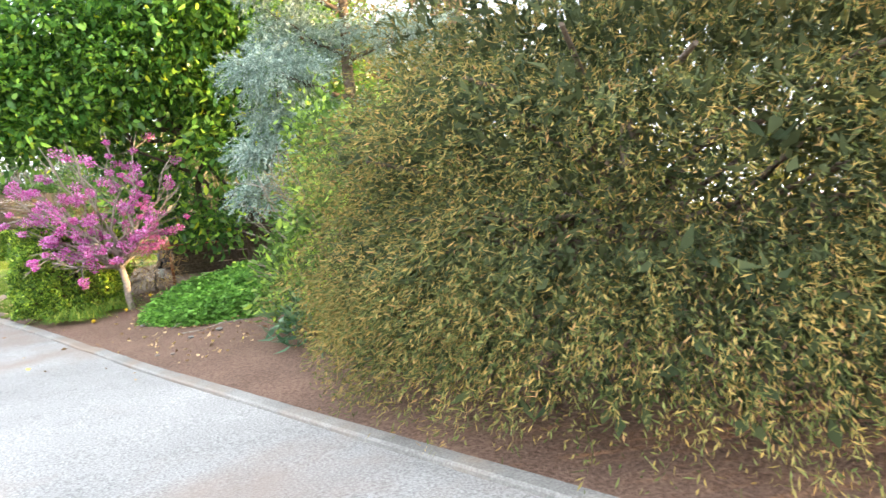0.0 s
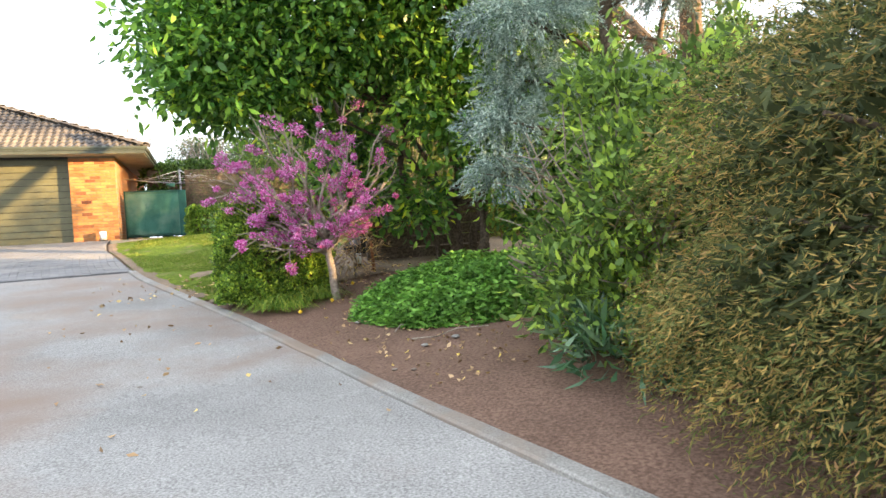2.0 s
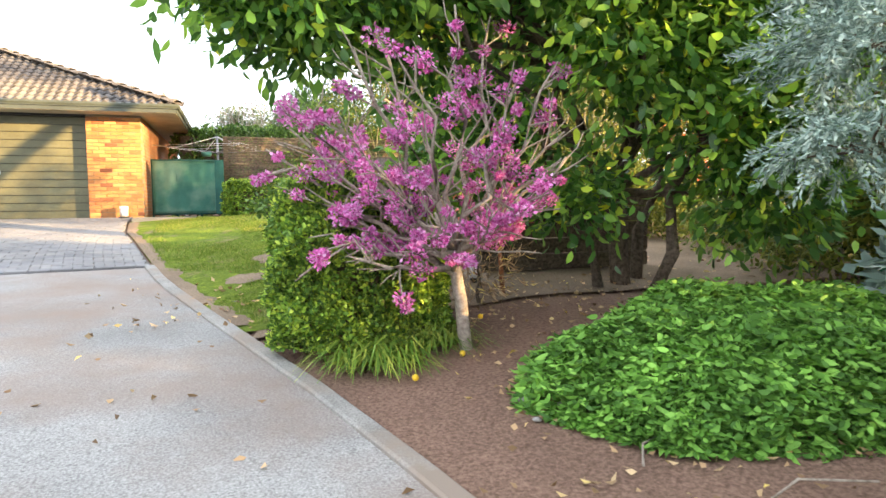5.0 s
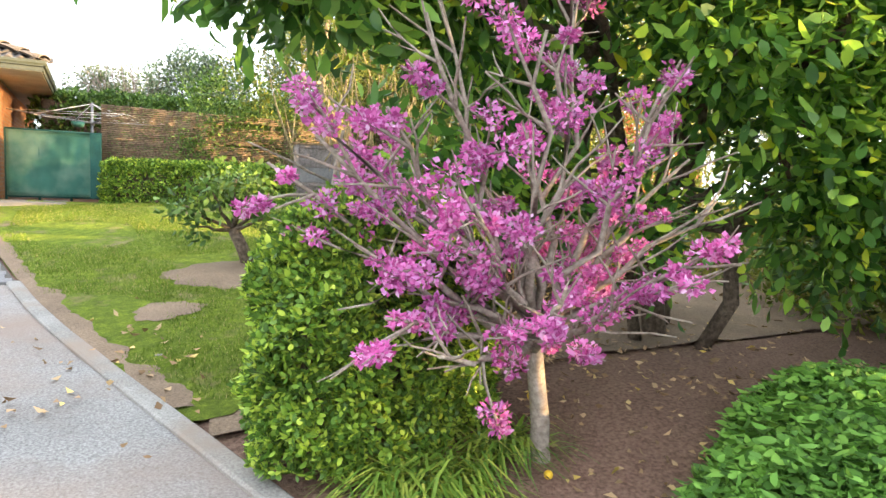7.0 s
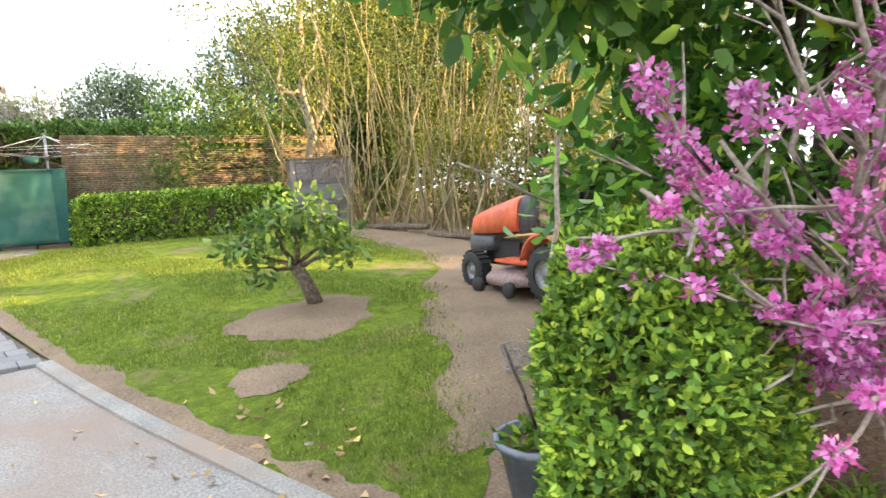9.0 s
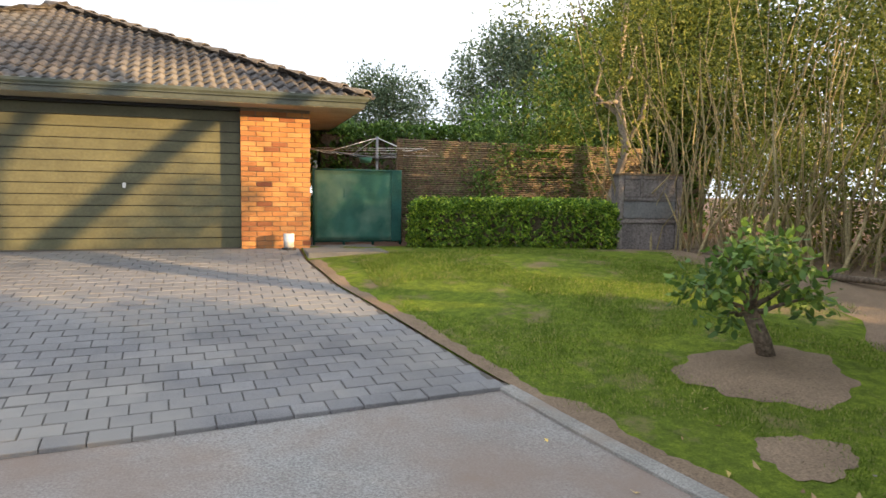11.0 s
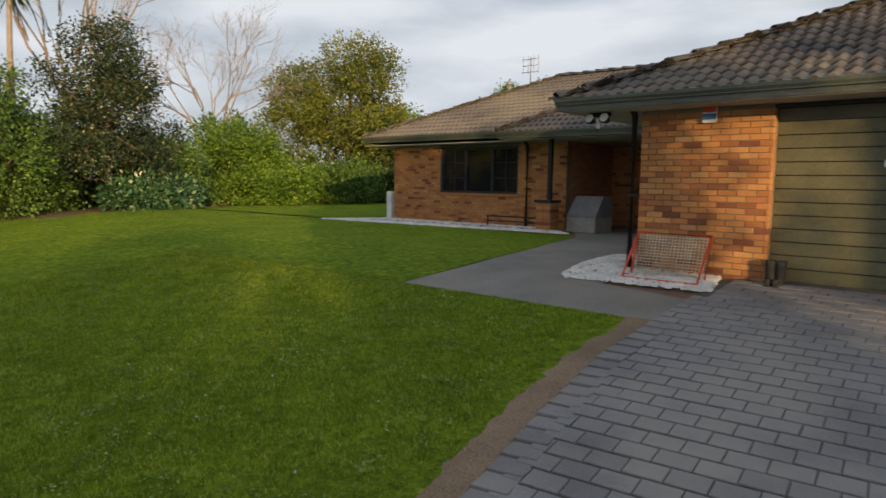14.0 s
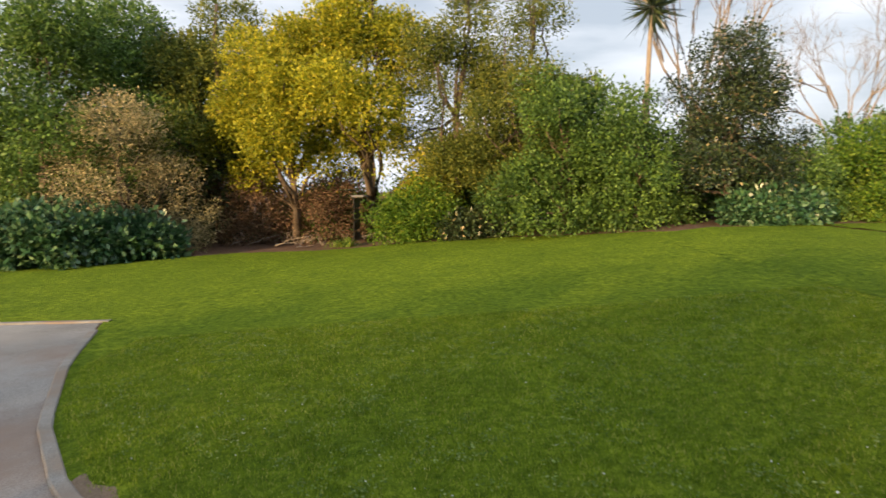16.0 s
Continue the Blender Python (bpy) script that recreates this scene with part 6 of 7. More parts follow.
part("bonnet", loft([hood(0.9, 0.2, 0.55, 0.68), hood(0.84, 0.25, 0.54, 0.74), hood(0.5, 0.27, 0.55, 0.83), hood(0.08, 0.28, 0.58, 0.92), hood(0.0, 0.27, 0.6, 0.92)]), ORANGE, mw, "faded orange bonnet")
part("nose", loft([hood(0.93, 0.2, 0.36, 0.54), hood(0.88, 0.26, 0.34, 0.545), hood(0.5, 0.28, 0.38, 0.545), hood(0.42, 0.27, 0.42, 0.545)]), DARK_GREY, mw, "dark grey nose under the bonnet")
for x in (-0.13, 0.13):
    part("headlight", boxed(x - 0.07, x + 0.07, 0.895, 0.915, 0.57, 0.64, bev=0.008), GREY_METAL, mw, "clear headlight")
part("dash", loft([hood(-0.005, 0.25, 0.56, 0.93), hood(-0.14, 0.22, 0.6, 0.97), hood(-0.2, 0.16, 0.62, 0.93)]), DARK_GREY, mw, "dark grey dashboard")
part("engine", boxed(-0.2, 0.2, 0.05, 0.7, 0.28, 0.5, bev=0.03), BLACK, mw)
part("frame", boxed(-0.16, 0.16, -0.8, 0.8, 0.22, 0.3, bev=0.01), BLACK, mw)
part("deck", loft([arch(0.42, 0.34, 0.1, 0.2), arch(0.3, 0.5, 0.09, 0.24), arch(-0.15, 0.52, 0.09, 0.26), arch(-0.3, 0.36, 0.1, 0.2)]), DECK, mw, "worn cutting deck")
for y in (-0.2, 0.32):
    gw = part("gauge_wheel", lathe([(0.0, -0.03), (0.07, -0.03), (0.075, 0), (0.07, 0.03), (0, 0.03)], 14), BLACK, mw)
    gw.matrix_basis = pose(-0.53, y, 0.08, 0, 90, 0)
part("footplate", boxed(-0.42, 0.42, -0.32, 0.2, 0.3, 0.33, bev=0.01), ORANGE, mw)
for sx in (-1, 1):
    pts = [(sx * 0.36, -0.6 + 0.31 * math.cos(a), 0.27 + 0.31 * math.sin(a)) for a in (radians(d) for d in range(15, 166, 15))]
    bm = loft([[(p[0] + o, p[1], p[2] + t) for o, t in ((-0.11, 0), (0.11, 0), (0.11, 0.025), (-0.11, 0.025))] for p in pts])
    part("mudguard", bm, ORANGE, mw, "orange rear mudguard")
part("rear_body", boxed(-0.25, 0.25, -0.86, -0.36, 0.34, 0.6, bev=0.04), ORANGE, mw)
part("seat", boxed(-0.22, 0.22, -0.75, -0.36, 0.61, 0.7, bev=0.035), BLACK, mw)
bk = boxed(-0.21, 0.21, -0.05, 0.05, 0.0, 0.34, bev=0.04)
bk.transform(pose(0, -0.76, 0.66, 12, 0, 0))
part("backrest", bk, BLACK, mw)
part("steering_column", tubed([(0, -0.2, 0.9), (0, -0.32, 1.04)], 0.025), BLACK, mw)
bm = tube(bmesh.new(), [(0.17 * math.cos(a), 0.17 * math.sin(a), 0) for a in (2 * math.pi * k / 24 for k in range(25))], 0.016, 0.016, 8, False)
tube(bm, [(-0.17, 0, 0), (0, 0, -0.03), (0.17, 0, 0)], 0.014, 0.014, 6)
bm.transform(pose(0, -0.33, 1.06, 35, 0, 0))
part("steering_wheel", bm, BLACK, mw)

cab = thing("old_cupboard", (8.72, -1.35, ground_z(8.72, -1.35) - 0.16), "old grey-brown panelled wooden cupboard front", "cupboard", "", "", -10)
part("carcass", boxed(-0.53, 0.53, 0.03, 0.34, 0, 1.36, bev=0.01), WOOD_GREY, cab)
part("top", boxed(-0.57, 0.57, -0.02, 0.37, 1.361, 1.39, bev=0.006), SLAT, cab)
for x in (-0.5, 0.5):
    part("stile", boxed(x - 0.045, x + 0.045, 0.0, 0.03, 0, 1.36, bev=0.006), WOOD_GREY, cab)
for z in (0.04, 0.62, 0.98, 1.33):
    part("rail", boxed(-0.455, 0.455, 0.0, 0.03, z - 0.03, z + 0.03, bev=0.006), WOOD_GREY, cab)
for x0, x1, z0, z1 in ((-0.44, -0.17, 1.02, 1.29), (-0.13, 0.13, 1.02, 1.29), (0.17, 0.44, 1.02, 1.29), (-0.44, 0.44, 0.67, 0.94), (-0.28, 0.24, 0.09, 0.57), (0.29, 0.44, 0.09, 0.57)):
    part("panel", boxed(x0, x1, 0.012, 0.029, z0, z1, bev=0.006), CHEST_GREY if z0 == 0.67 else WOOD_GREY, cab)
for x in (-0.15, 0.15):
    part("muntin", boxed(x - 0.018, x + 0.018, 0.0, 0.029, 1.01, 1.3), WOOD_GREY, cab)

for i, (x0, y0, x1, y1) in enumerate(((9.0, -1.9, 9.5, -3.4), (9.5, -3.4, 9.75, -4.7), (9.72, -4.75, 9.6, -6.2))):
    zl = ground_z((x0 + x1) / 2, (y0 + y1) / 2)
    d = Vector((x1 - x0, y1 - y0, 0))
    e = thing("edging_log", ((x0 + x1) / 2, (y0 + y1) / 2, zl + 0.06), "weathered log edging before the canes", "log", "log edging", "", math.degrees(math.atan2(d.y, d.x)))
    part("log", tubed(crooked((-d.length / 2, 0, 0), (d.length / 2, 0, 0), 7, 0.02), 0.05, 0.045, 9), BARK, e)

gate = thing("yard_gate", (0, 0.55, 0), "green shade-cloth gate on a metal frame, closed", "gate")
bm = bmesh.new()
nx, nz = 24, 14
gv = [[bm.verts.new((3.56 + 1.46 * i / nx, 0.012 * math.sin(i * 1.3) * math.sin(j * 0.5), 0.08 + 1.17 * j / nz)) for i in range(nx + 1)] for j in range(nz + 1)]
for j in range(nz):
    for i in range(nx):
        bm.faces.new((gv[j][i], gv[j][i + 1], gv[j + 1][i + 1], gv[j + 1][i])).smooth = True
bmesh.ops.solidify(bm, geom=bm.faces[:], thickness=0.004)
part("shade_cloth", bm, SHADECLOTH, gate)
for x in (3.55, 4.05, 4.55, 5.03):
    part("upright", tubed([(x, 0.03, 0.0), (x, 0.03, 1.28)], 0.022), TEAL, gate)
for z in (0.07, 1.26):
    part("rail", tubed([(3.55, 0.03, z), (5.03, 0.03, z)], 0.02), TEAL, gate)
part("strip", boxed(4.86, 5.03, -0.025, -0.016, 0.07, 1.26), TEAL, gate)

sc = thing("slatted_screen", (0, 0.85, 0), "weathered horizontal brush-slat screen", "screen")
for x in (5.1, 6.7, 8.3, 10.0):
    part("post", boxed(x - 0.05, x + 0.05, 0.03, 0.12, 0, 1.84, bev=0.01), SLAT, sc)
SLATS = [(z, random.uniform(-0.01, 0.01)) for z in np.arange(0.06, 1.83, 0.036)]
for z, o in SLATS:
    gap = 1.6 < z < 1.7 or 1.18 < z < 1.22
    for x0, x1 in (((5.05, 7.3), (8.5, 10.05)) if gap else ((5.05, 10.05),)):
        pts = [(x, 0.01 + o * 0.6, z + 0.006 * math.sin(x * 2 + z * 30)) for x in np.linspace(x0, x1, 7)]
        part("slat", tubed(pts, 0.0125, None, 5), SLAT, sc)

cl = thing("clothes_line", (4.9, 1.9, 0), "pale rotary clothes line behind the gate", "clothes line")
part("pole", tubed([(0, 0, 0), (0, 0, 1.95)], 0.025), GREY_METAL, cl)
part("hub", tubed([(0, 0, 1.5), (0, 0, 1.6)], 0.04), GREY_METAL, cl)
for a in (200, 290, 20, 110):
    d = Vector((math.cos(radians(a)), math.sin(radians(a)), 0))
    part("arm", tubed([Vector((0, 0, 1.55)), d * 1.5 + Vector((0, 0, 1.66))], 0.014), GREY_METAL, cl)
    part("stay", tubed([Vector((0, 0, 1.93)), d * 1.0 + Vector((0, 0, 1.63))], 0.007, None, 5), WHITE_PLASTIC, cl)
for k in (0.5, 0.8, 1.0):
    pts = [Vector((math.cos(radians(a)), math.sin(radians(a)), 0)) * 1.5 * k + Vector((0, 0, 1.55 + 0.11 * k)) for a in (200, 290, 380, 470, 560)]
    part("line", tubed(pts, 0.004, None, 4), WHITE_PLASTIC, cl)
pb = thing("peg_basket", (4.65, 1.75, 1.44), "turquoise peg basket hanging on the line", "basket")
part("basket", lathe([(0.0, 0.0), (0.1, 0.0), (0.13, 0.1), (0.12, 0.1), (0.09, 0.02), (0.0, 0.02)], 14), GREEN_PLASTIC, pb)
part("hook", tubed([(0, 0, 0.09), (0, 0, 0.2)], 0.005, None, 5), GREY_METAL, pb)

pad = tagged(link("concrete_pad", boxed(3.3, 4.5, -0.85, 0.5, -0.1, 0.012, bev=0.01), PATHMAT), "flat grey concrete pad before the gate", "paving", "", "structure")

# things at the garage
al = thing("alarm_box", (-3.14, 0.0, 1.95), "small white alarm box with red and blue stripes", "alarm box")
part("case", boxed(-0.09, 0.09, -0.055, 0.0, 0.0, 0.25, bev=0.012), WHITE_PLASTIC, al)
part("stripe", boxed(-0.085, 0.085, -0.058, -0.054, 0.13, 0.2), RED_PLASTIC, al)
BLUE = surface("blue_plastic", (0.03, 0.12, 0.3), (0.06, 0.2, 0.42), 30, 5, 0.5, relief=0)
part("stripe", boxed(-0.085, 0.085, -0.058, -0.054, 0.04, 0.11), BLUE, al)
fl = thing("security_light", (-4.55, -0.2, 2.14), "twin security floodlight under the eave", "floodlight")
part("base", boxed(-0.15, 0.15, -0.04, 0.04, -0.05, 0.0, bev=0.01), DARK, fl)
for x in (-0.11, 0.11):
    h = part("lamp_head", lathe([(0.0, -0.07), (0.04, -0.07), (0.075, 0.03), (0.075, 0.045), (0.06, 0.045), (0.0, 0.03)], 16), DARK, fl)
    h.matrix_basis = pose(x, -0.08, -0.09, 70, 0, 0)
    q = part("lens", lathe([(0.0, 0.05), (0.062, 0.047)], 16), WHITE_PLASTIC, h)
part("sensor", boxed(-0.03, 0.03, -0.08, -0.03, -0.22, -0.08, bev=0.015), WHITE_PLASTIC, fl)
lc = thing("paint_tin", (3.08, -0.22, -0.02), "white plastic tub on a dark base by the pier", "tub")
part("tub", lathe([(0.0, 0.06), (0.075, 0.06), (0.085, 0.27), (0.075, 0.27), (0.0, 0.26)], 18), WHITE_PLASTIC, lc)
part("base", lathe([(0.0, 0.0), (0.1, 0.0), (0.11, 0.05), (0.0, 0.06)], 16), BLACK, lc)


def boot(x, turn):
    e = thing("gumboot", (x, -0.12, -0.012), "black rubber gumboot standing by the door", "boot", "pair of gumboots", "", turn)
    part("shaft", lathe([(0.05, 0.06), (0.055, 0.12), (0.062, 0.24), (0.068, 0.3), (0.06, 0.3), (0.05, 0.1)], 14), BLACK, e)
    bm = boxed(-0.048, 0.048, -0.2, 0.06, 0.015, 0.09, bev=0.03)
    part("foot", bm, BLACK, e)
    part("sole", boxed(-0.05, 0.05, -0.205, 0.065, 0, 0.016, bev=0.006), BLACK, e)


boot(-2.3, 4)
boot(-2.19, -6)

goal = thing("toy_goal", (-3.45, -0.3, -0.05), "orange-red toy goal with pale string netting", "toy goal", "", "", 0)
gp = [(-0.5, -0.25, 0.02), (-0.5, 0.08, 0.02), (0.47, 0.08, 0.02), (0.47, -0.25, 0.02)]
part("frame", tubed([(-0.5, -0.05, 0.02), (-0.5, 0.14, 0.58), (0.46, 0.14, 0.58), (0.46, -0.05, 0.02), (-0.5, -0.05, 0.02)], 0.02, None, 8), RED_PLASTIC, goal, "orange-red plastic tube")
part("frame", tubed([(-0.5, -0.32, 0.02), (-0.5, 0.1, 0.54)], 0.014), RED_PLASTIC, goal)
part("frame", tubed([(0.46, -0.32, 0.02), (0.46, 0.1, 0.54)], 0.014), RED_PLASTIC, goal)
part("frame", tubed([(-0.5, -0.32, 0.02), (0.46, -0.32, 0.02)], 0.016), RED_PLASTIC, goal)
bm = bmesh.new()
for k in range(1, 22):
    x = -0.5 + 0.96 * k / 22
    tube(bm, [(x, -0.045, 0.03), (x + 0.01 * math.sin(k), 0.06, 0.3), (x, 0.135, 0.57)], 0.006, 0.006, 4, False)
for k in range(1, 15):
    q = k / 15
    tube(bm, [(-0.5, -0.05 + 0.19 * q, 0.02 + 0.56 * q), (-0.1, -0.04 + 0.19 * q, 0.02 + 0.555 * q), (0.46, -0.05 + 0.19 * q, 0.02 + 0.56 * q)], 0.006, 0.006, 4, False)
part("net", bm, NETTING, goal, "pale string netting")

# white stones
def stones(name, spots, n, label, size=0.03):
    e = thing(name, (0, 0, 0), label, "stones", "", "stuff")
    bm = bmesh.new()
    vs, fs = [], []
    for _ in range(n):
        (x0, y0), (x1, y1), (x2, y2) = random.choice(spots)
        a, b = random.random(), random.random()
        if a + b > 1:
            a, b = 1 - a, 1 - b
        x, y = x0 + a * (x1 - x0) + b * (x2 - x0), y0 + a * (y1 - y0) + b * (y2 - y0)
        z = ground_z(x, y) + 0.012
        s = size * random.uniform(0.5, 1.4)
        o = len(vs)
        t = random.uniform(0, 6)
        vs += [(x + s * math.cos(t + k * 1.2566) * random.uniform(0.8, 1.2), y + s * math.sin(t + k * 1.2566), z) for k in range(5)] + [(x + s * 0.5 * math.cos(t + k * 1.2566), y + s * 0.5 * math.sin(t + k * 1.2566), z + s * 0.6) for k in range(5)]
        fs += [(o + k, o + (k + 1) % 5, o + 5 + (k + 1) % 5, o + 5 + k) for k in range(5)] + [tuple(o + 5 + k for k in range(5))]
    bm.free()
    me = bpy.data.meshes.new(name)
    me.from_pydata(vs, [], fs)
    me.materials.append(WHITE)
    ob = new("chips", me)
    ob.parent = e


stones("white_stone_chips", [((-4.75, -0.85), (-4.1, -0.95), (-4.3, 2.2)), ((-4.75, -0.85), (-5.0, 1.2), (-4.5, 2.0)), ((-4.6, -0.95), (-2.75, -0.85), (-4.1, -0.02)), ((-2.75, -0.85), (-4.1, -0.02), (-2.9, -0.02))], 2600, "white landscaping stone chips at the garage corner")
stones("white_stone_strip", [((-15.6, 3.9), (-14.6, 5.6), (-8.9, 5.6)), ((-15.6, 3.9), (-8.9, 5.6), (-7.6, 4.5))], 3500, "white stone strip along the house wall", 0.05)
for k in range(14):
    x = -14.2 + k * 0.45
    e = thing("paving_slab", (x, 4.75 + 0.02 * k, 0.006), "grey paving slab set in white stones", "slab", "slabs by the house")
    part("slab", boxed(-0.17, 0.17, -0.2, 0.2, 0, 0.04, bev=0.008), PAVER, e)

# litter, twigs and stones on soil and drive
def litter(name, n, area, label, mat=L_LITTER, ln=0.05, lift=0.012):
    e = thing(name, (0, 0, 0), label, "litter", "", "stuff")
    x = RNG.uniform(area[0], area[1], n)
    y = RNG.uniform(area[2], area[3], n)
    z = np.array([ground_z(a, b) for a, b in zip(x, y)]) + lift
    D = RNG.normal(size=(n, 3)) * np.array([1, 1, 0.2])
    quads("litter", leaves(np.stack([x, y, z], 1), D, ln, ln * 0.55, 0.35), mat, e)


litter("fallen_leaves", 800, (6.7, 9.0, -14.2, -9.2), "dry fallen leaves on the soil bed")
litter("leaf_scatter", 90, (3.8, 7.1, -14.7, -6.7), "few dry leaves on the drive and lawn", ln=0.055)
litter("kerb_leaves", 55, (4.15, 5.5, -9.5, -7.5), "pale dry leaves gathered by the kerb", ln=0.07, lift=0.03)
litter("leaf_litter", 700, (8.0, 12.5, -16, -8), "dry leaf litter under the shrubs", ln=0.07)
for x, y, s in ((6.85, -11.70, 0.06), (7.00, -11.85, 0.04), (6.80, -11.95, 0.035), (6.70, -13.60, 0.03), (6.82, -13.70, 0.03), (6.45, -13.30, 0.025), (7.40, -13.10, 0.045), (4.90, -13.10, 0.025), (5.80, -12.60, 0.022), (5.28, -8.50, 0.045), (7.10, -13.15, 0.04), (5.60, -7.80, 0.03)):
    e = thing("pebble", (x, y, ground_z(x, y)), "pale rounded stone on the ground", "stone", "loose stones")
    bm = bmesh.new()
    bmesh.ops.create_icosphere(bm, subdivisions=2, radius=s * 0.65)
    for v in bm.verts:
        v.co = Vector((v.co.x * 1.25, v.co.y, v.co.z * 0.6)) * (1 + 0.25 * noise.noise(v.co * 20 + Vector((x, y, 0))))
    part("pebble", bm, KERB, e)
for pts in ([(7.05, -12.95, 0), (7.25, -13.05, 0), (7.45, -13.00, 0.02), (7.70, -13.15, 0.02)], [(7.00, -12.60, 0), (7.10, -12.45, 0.01), (7.22, -12.40, 0.0)]):
    c0 = pts[0]
    e = thing("fallen_stick", (c0[0], c0[1], ground_z(c0[0], c0[1]) + 0.02), "thin dry stick on the soil", "stick", "sticks")
    part("stick", tubed([(p[0] - c0[0], p[1] - c0[1], ground_z(p[0], p[1]) - ground_z(c0[0], c0[1]) + p[2]) for p in pts], 0.008, 0.005, 6), BARK_PALE, e)
for x, y in ((6.35, -11.15), (7.15, -10.2), (6.75, -10.9)):
    e = thing("fallen_fruit", (x, y, ground_z(x, y) + 0.02), "small yellow fallen fruit", "fruit", "fallen fruit")
    bm = bmesh.new()
    bmesh.ops.create_uvsphere(bm, u_segments=12, v_segments=8, radius=0.022)
    part("fruit", bm, YELLOW, e)

# behind the redbud: low block wall, stakes, dark post, tarp
bw = thing("low_block_wall", (8.1, -8.6, ground_z(8.1, -8.6)), "low dark timber retaining wall under the tree", "retaining wall")
for k in range(5):
    part("sleeper", boxed(-0.35, 1.7, -0.06, 0.06, 0.02 + k * 0.17, 0.18 + k * 0.17, bev=0.012), BARK, bw)
sp = thing("rusty_stake", (7.6, -9.6, ground_z(7.6, -9.6)), "short rust-orange stake in the soil", "stake")
part("stake", tubed([(0, 0, -0.05), (-0.03, 0, 0.42)], 0.025, 0.02), RUST, sp)
po = thing("pale_post", (7.5, -9.1, ground_z(7.5, -9.1)), "slim dark and white painted post", "post")
part("post", tubed([(0, 0, 0), (0, 0, 0.75)], 0.04), DARK, po)
part("band", tubed([(0, 0, 0.05), (0, 0, 0.2)], 0.043), WHITE_PLASTIC, po)
part("band", tubed([(0, 0, 0.32), (0, 0, 0.5)], 0.043), GREY_METAL, po)
tp = thing("green_tarp", (10.3, -11.0, ground_z(10.3, -11)), "bright green tarpaulin leaning among the bushes", "tarpaulin", "", "", -30)
bm = bmesh.new()
tv = [[bm.verts.new((0.9 * i / 6 + 0.35 * j / 5, 0.08 * math.sin(i + j) + 0.2 * j / 5, 0.95 * j / 5 * (1 - 0.25 * i / 6))) for i in range(7)] for j in range(6)]
for j in range(5):
    for i in range(6):
        bm.faces.new((tv[j][i], tv[j][i + 1], tv[j + 1][i + 1], tv[j + 1][i])).smooth = True
bmesh.ops.solidify(bm, geom=bm.faces[:], thickness=0.012)
part("sheet", bm, TARP, tp)
tree("grey_leaf_shrub", (10.3, -11.9), "low grey-leaved shrub beside the green tarpaulin", "shrub", L_BLUE, [(0, 0, 0.45, 0.8, 0.6, 0.35)], 260, 6, 0.15, 0.16, 0.07, 0.03, BARK, 0.1, False)
tree("twiggy_bush", (7.3, -9.75), "dry brown twigs beside the hedge", "shrub", L_LITTER, [(0, 0, 0.35, 0.35, 0.3, 0.35)], 160, 5, 0.12, 0.1, 0.012, 0.02, BARK, 0)

# ---- grass blades near the walk ----
def blades(name, n, xr, yr, inside, label, h=0.035, mat=BLADE):
    e = thing(name, (0, 0, 0), label, "grass", "", "stuff")
    x, y = RNG.uniform(*xr, n), RNG.uniform(*yr, n)
    k = inside(x, y)
    x, y = x[k], y[k]
    gz = np.interp(y, PY, PZ)
    kx = np.interp(y, KY, KX)
    gz = gz + 0.1 * np.clip(x - kx - 0.1, 0, 2.2) * np.clip(-y / 2, 0, 1)
    P = np.stack([x, y, gz + 0.005], 1)
    a = RNG.random(len(x)) * 2 * np.pi
    w = 0.0035
    S = np.stack([np.cos(a), np.sin(a), np.zeros(len(x))], 1) * w
    hh = h * RNG.uniform(0.5, 1.4, (len(x), 1))
    T = P + np.concatenate([RNG.normal(size=(len(x), 2)) * 0.016, np.zeros((len(x), 1))], 1) + np.array([0, 0, 1]) * hh
    quads("blades", np.stack([P - S, P + S, T], 1), mat, e, "", 3)


blades("lawn_grass_left", 330000, (-12, -2.4), (-13, -2.28), lambda x, y: x < np.interp(y, LY, LX) - 0.22 - 0.1 * np.sin(y * 7) ** 2 - 0.25 * RNG.random(len(x)) ** 2, "short mown grass blades", 0.04)
blades("lawn_grass_right", 170000, (3.9, 9.0), (-9.4, 0.0), lambda x, y: (x > np.interp(y, KY, KX) + 0.12 + 0.08 * np.sin(y * 6) + 0.28 * RNG.random(len(x)) ** 2) & (np.hypot((x - 6.12), (y + 6.5) * 1.1) > 0.66 - 0.3 * RNG.random(len(x)) ** 3) & (np.sin(x * 2.1 + 1) * np.sin(y * 1.7 + x) < 0.25) & (x < np.interp(y, [-9.6, -8.6, -7.6, -6.5, -5, -2, 0.3], [5.5, 6.0, 6.55, 7.25, 8.35, 8.25, 5.9]) + 0.45 * RNG.random(len(x)) ** 2) & (np.hypot(x - 5.42, (y + 7.52) * 1.1) > 0.3 - 0.2 * RNG.random(len(x)) ** 2), "short worn grass blades", 0.035, BLADE_DRY)
cv = thing("clover_flecks", (0, 0, 0), "pale clover leaves and tufts scattered in the lawn", "clover", "", "stuff")
n = 1500
x, y = RNG.uniform(-12, -2.6, n), RNG.uniform(-13, -2.4, n)
k = (x < np.interp(y, LY, LX) - 0.45) & (np.sin(x * 1.9 + 0.6 * y) * np.sin(y * 1.4) > -0.35)
C = np.repeat(np.stack([x[k], y[k], np.interp(y[k], PY, PZ) + 0.035], 1), 14, 0)
C = C + RNG.normal(size=C.shape) * np.array([0.05, 0.05, 0.006])
quads("leaves", leaves(C, RNG.normal(size=C.shape) * np.array([1, 1, 0.3]), 0.024, 0.018, 0.2), L_CLOVER, cv)
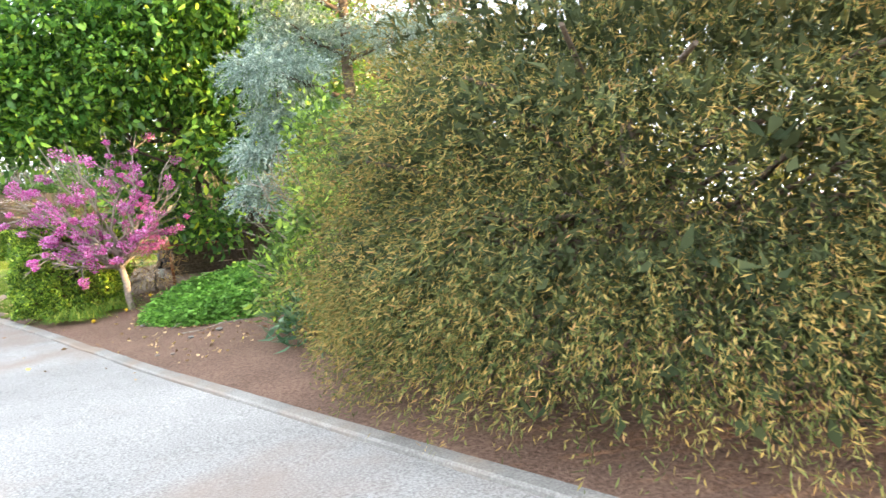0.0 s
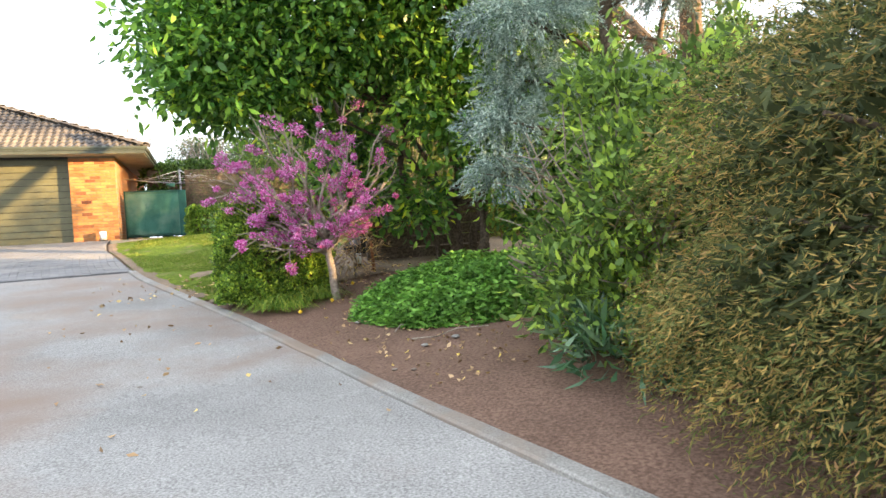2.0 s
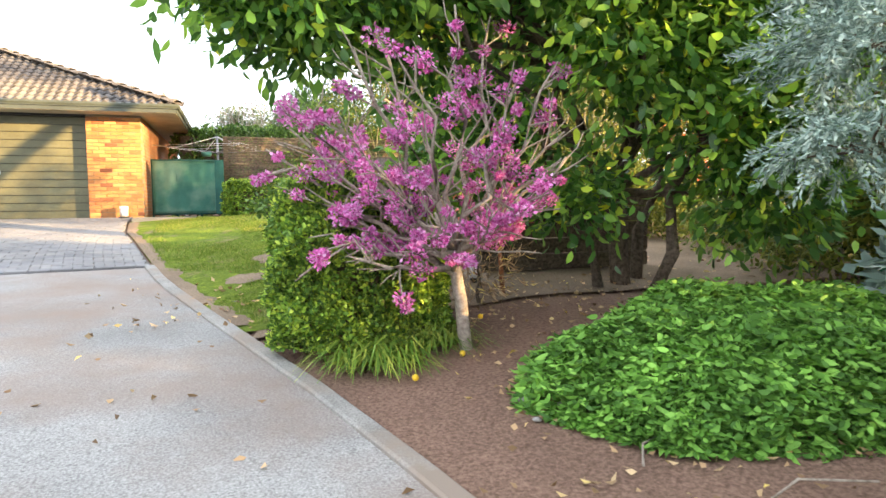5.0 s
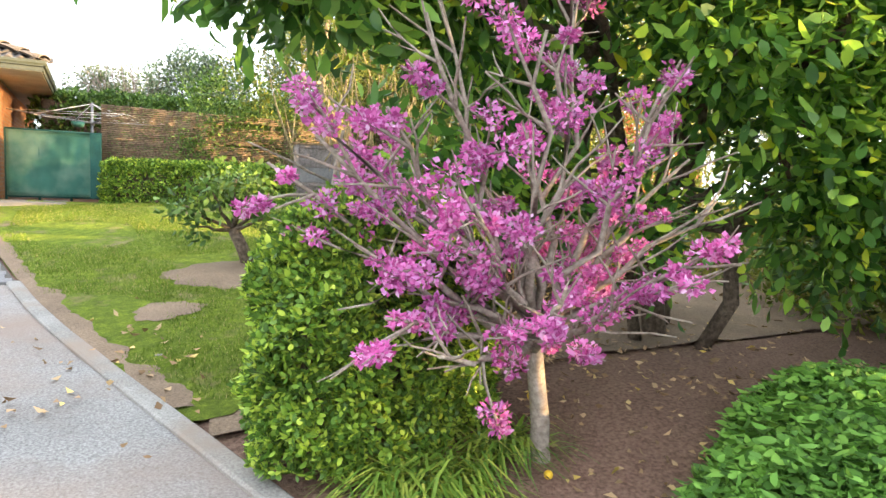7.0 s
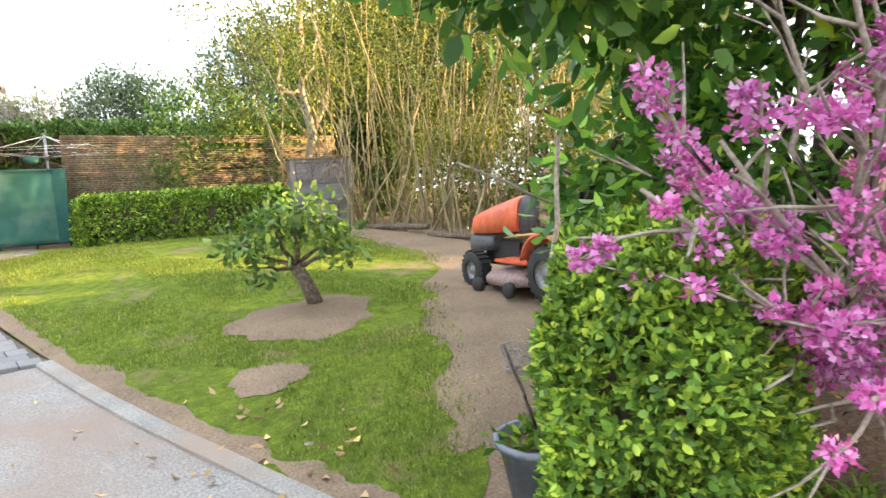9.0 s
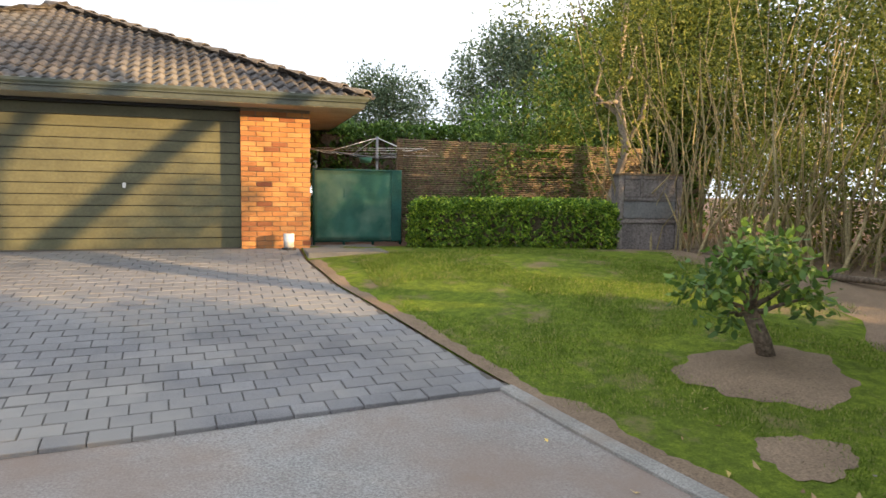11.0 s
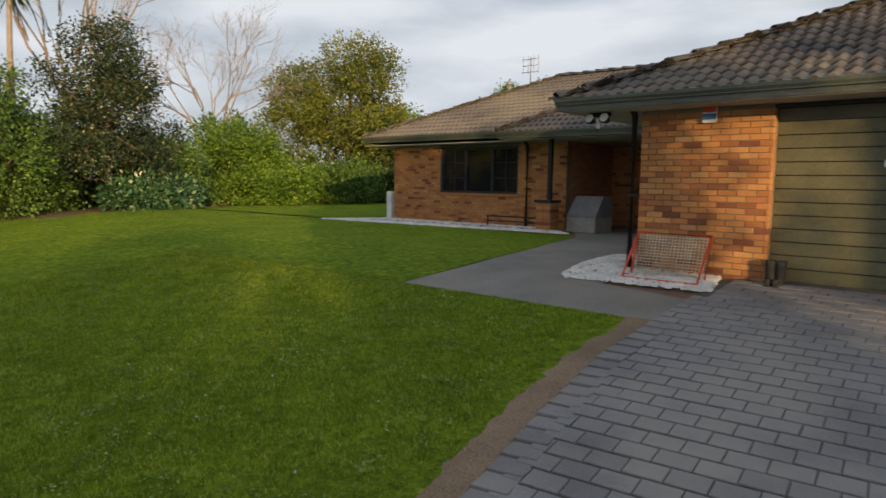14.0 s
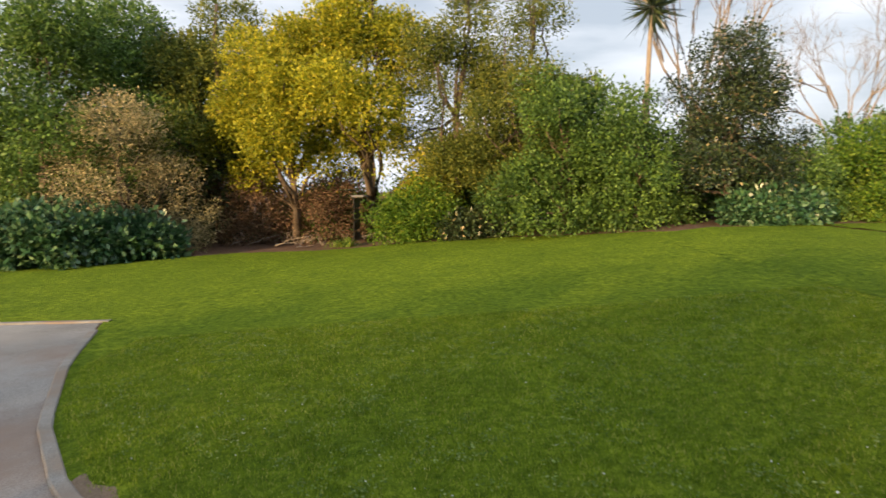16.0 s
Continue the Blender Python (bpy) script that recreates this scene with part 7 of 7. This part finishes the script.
dz_ = thing("daisies", (0, 0, 0), "tiny white daisies in the lawn", "flowers", "", "stuff")
n = 260
x, y = RNG.uniform(-11, -3, n), RNG.uniform(-12, -2.5, n)
k = x < np.interp(y, LY, LX) - 0.5
P = np.stack([x[k], y[k], np.interp(y[k], PY, PZ) + 0.04], 1)
quads("heads", leaves(P, RNG.normal(size=P.shape) * np.array([1, 1, 0.1]), 0.018, 0.018, 0.05), WHITE, dz_)

# ---- pieces: bricks, pavers, tiles ----
BME = brick_mesh()


def pieces(parent, name, me, mats):
    for m in mats:
        o = new(name, me)
        o.parent = parent
        o.matrix_basis = m


def brick_face(parent, x0, x1, z0, z1, y):
    mats = []
    row, z = 0, z0 + 0.033
    while z < z1:
        x = x0 - (0.115 if row % 2 else 0.0)
        while x < x1 - 0.02:
            a, b = max(x, x0), min(x + 0.22, x1)
            if b - a > 0.03:
                mats.append(Matrix.Translation(((a + b) / 2, y + 0.052 + random.uniform(-0.0015, 0.0015), z)) @ Matrix.Diagonal(((b - a) / 0.22, 1, 1, 1)))
            x += 0.23
        z += 0.076
        row += 1
    pieces(parent, "brick", BME, mats)


brick_face(garage_wall_left, -4.035, -2.395, -0.1, 2.12, 0.0)
brick_face(garage_wall_right, 2.395, 3.435, -0.1, 2.12, 0.0)
for parent, name, me, mats in PENDING:
    pieces(parent, name, me, mats)

# pavers
pav = thing("pavement", (0, 0, 0), "grey concrete block paving in running bond", "paving", "", "structure")
bm = boxed(-0.1145, 0.1145, -0.0835, 0.0835, -0.05, 0.0)
bmesh.ops.bevel(bm, geom=[e for e in bm.edges if all(v.co.z > -0.01 for v in e.verts)], offset=0.005, segments=1, affect="EDGES")
PME = bpy.data.meshes.new("paver")
bm.to_mesh(PME)
bm.free()
PME.materials.append(PAVER)
near, rest = [], []
row, y = 0, -0.2
while y > -6.9:
    xl, xr = (float(np.interp(y, LY, LX)) if y < -2.3 else -4.0), kerb_x(y) - 0.02
    if y > -0.95:
        xl = -2.7
    elif y > -2.3:
        xl = -2.85
    if y < -2.3:
        xl += 0.245
    x = xl + 0.117 - (0.117 if row % 2 else 0)
    while x < xr + 0.1:
        a, b = max(x - 0.1145, xl), min(x + 0.1145, xr)
        if b - a > 0.04 and y > -5.9:
            yy = y + 0.115 * ((a + b) / 2 - 4.25) * min(1.0, -y / 5.9)
            z = float(np.interp(yy, PY, PZ))
            slope = math.degrees(math.atan((float(np.interp(y + 0.1, PY, PZ)) - float(np.interp(y - 0.1, PY, PZ))) / 0.2))
            m = pose((a + b) / 2, yy, z + 0.03 + random.uniform(-0.003, 0.003), slope + random.uniform(-0.5, 0.5), random.uniform(-0.5, 0.5), 6.5 * min(1.0, -y / 5.9) + random.uniform(-0.4, 0.4)) @ Matrix.Diagonal(((b - a) / 0.229, 1, 1, 1))
            (near if y < -4.2 and len(near) < 330 else rest).append(m)
        x += 0.235
    y -= 0.172
    row += 1
# border course along the lawn
y = -2.4
while y > -6.35:
    xe = float(np.interp(y, LY, LX))
    turn = math.degrees(math.atan2(float(np.interp(y - 0.1, LY, LX)) - float(np.interp(y + 0.1, LY, LX)), 0.2))
    near.append(pose(xe + 0.12, y, float(np.interp(y, PY, PZ)) + 0.031 + random.uniform(-0.003, 0.003), random.uniform(-0.6, 0.6), random.uniform(-0.6, 0.6), turn + random.uniform(-1, 1)) @ Matrix.Diagonal((1.0, 1.18, 1, 1)))
    y -= 0.203 * math.cos(math.radians(turn))
pieces(pav, "paver", PME, near)
src = [v.co.copy() for v in PME.vertices]
faces = [tuple(p.vertices) for p in PME.polygons]
vs, fs = [], []
for m in rest:
    o = len(vs)
    vs += [tuple(m @ v) for v in src]
    fs += [tuple(i + o for i in f) for f in faces]
me = bpy.data.meshes.new("pavers")
me.from_pydata(vs, [], fs)
me.materials.append(PAVER_REST)
ob = new("pavers", me)
ob.parent = pav
ob["kind"] = "stuff"
bm = bmesh.new()
rows = []
for y in np.arange(0.18, -6.95, -0.3):
    xl = (float(np.interp(y, LY, LX)) if y < -2.3 else -2.85)
    if y > 0.0:
        xl = -2.4
    xr = kerb_x(y) if y <= 0 else 2.4
    rows.append([bm.verts.new((x, max(y, drive_front(x)), float(np.interp(max(y, drive_front(x)), PY, PZ)) + 0.016)) for x in np.linspace(xl, xr, 16)])
for a, b in zip(rows, rows[1:]):
    for i in range(15):
        try:
            bm.faces.new((a[i + 1], a[i], b[i], b[i + 1]))
        except ValueError:
            pass
part("joint_bed", bm, JOINT, pav)
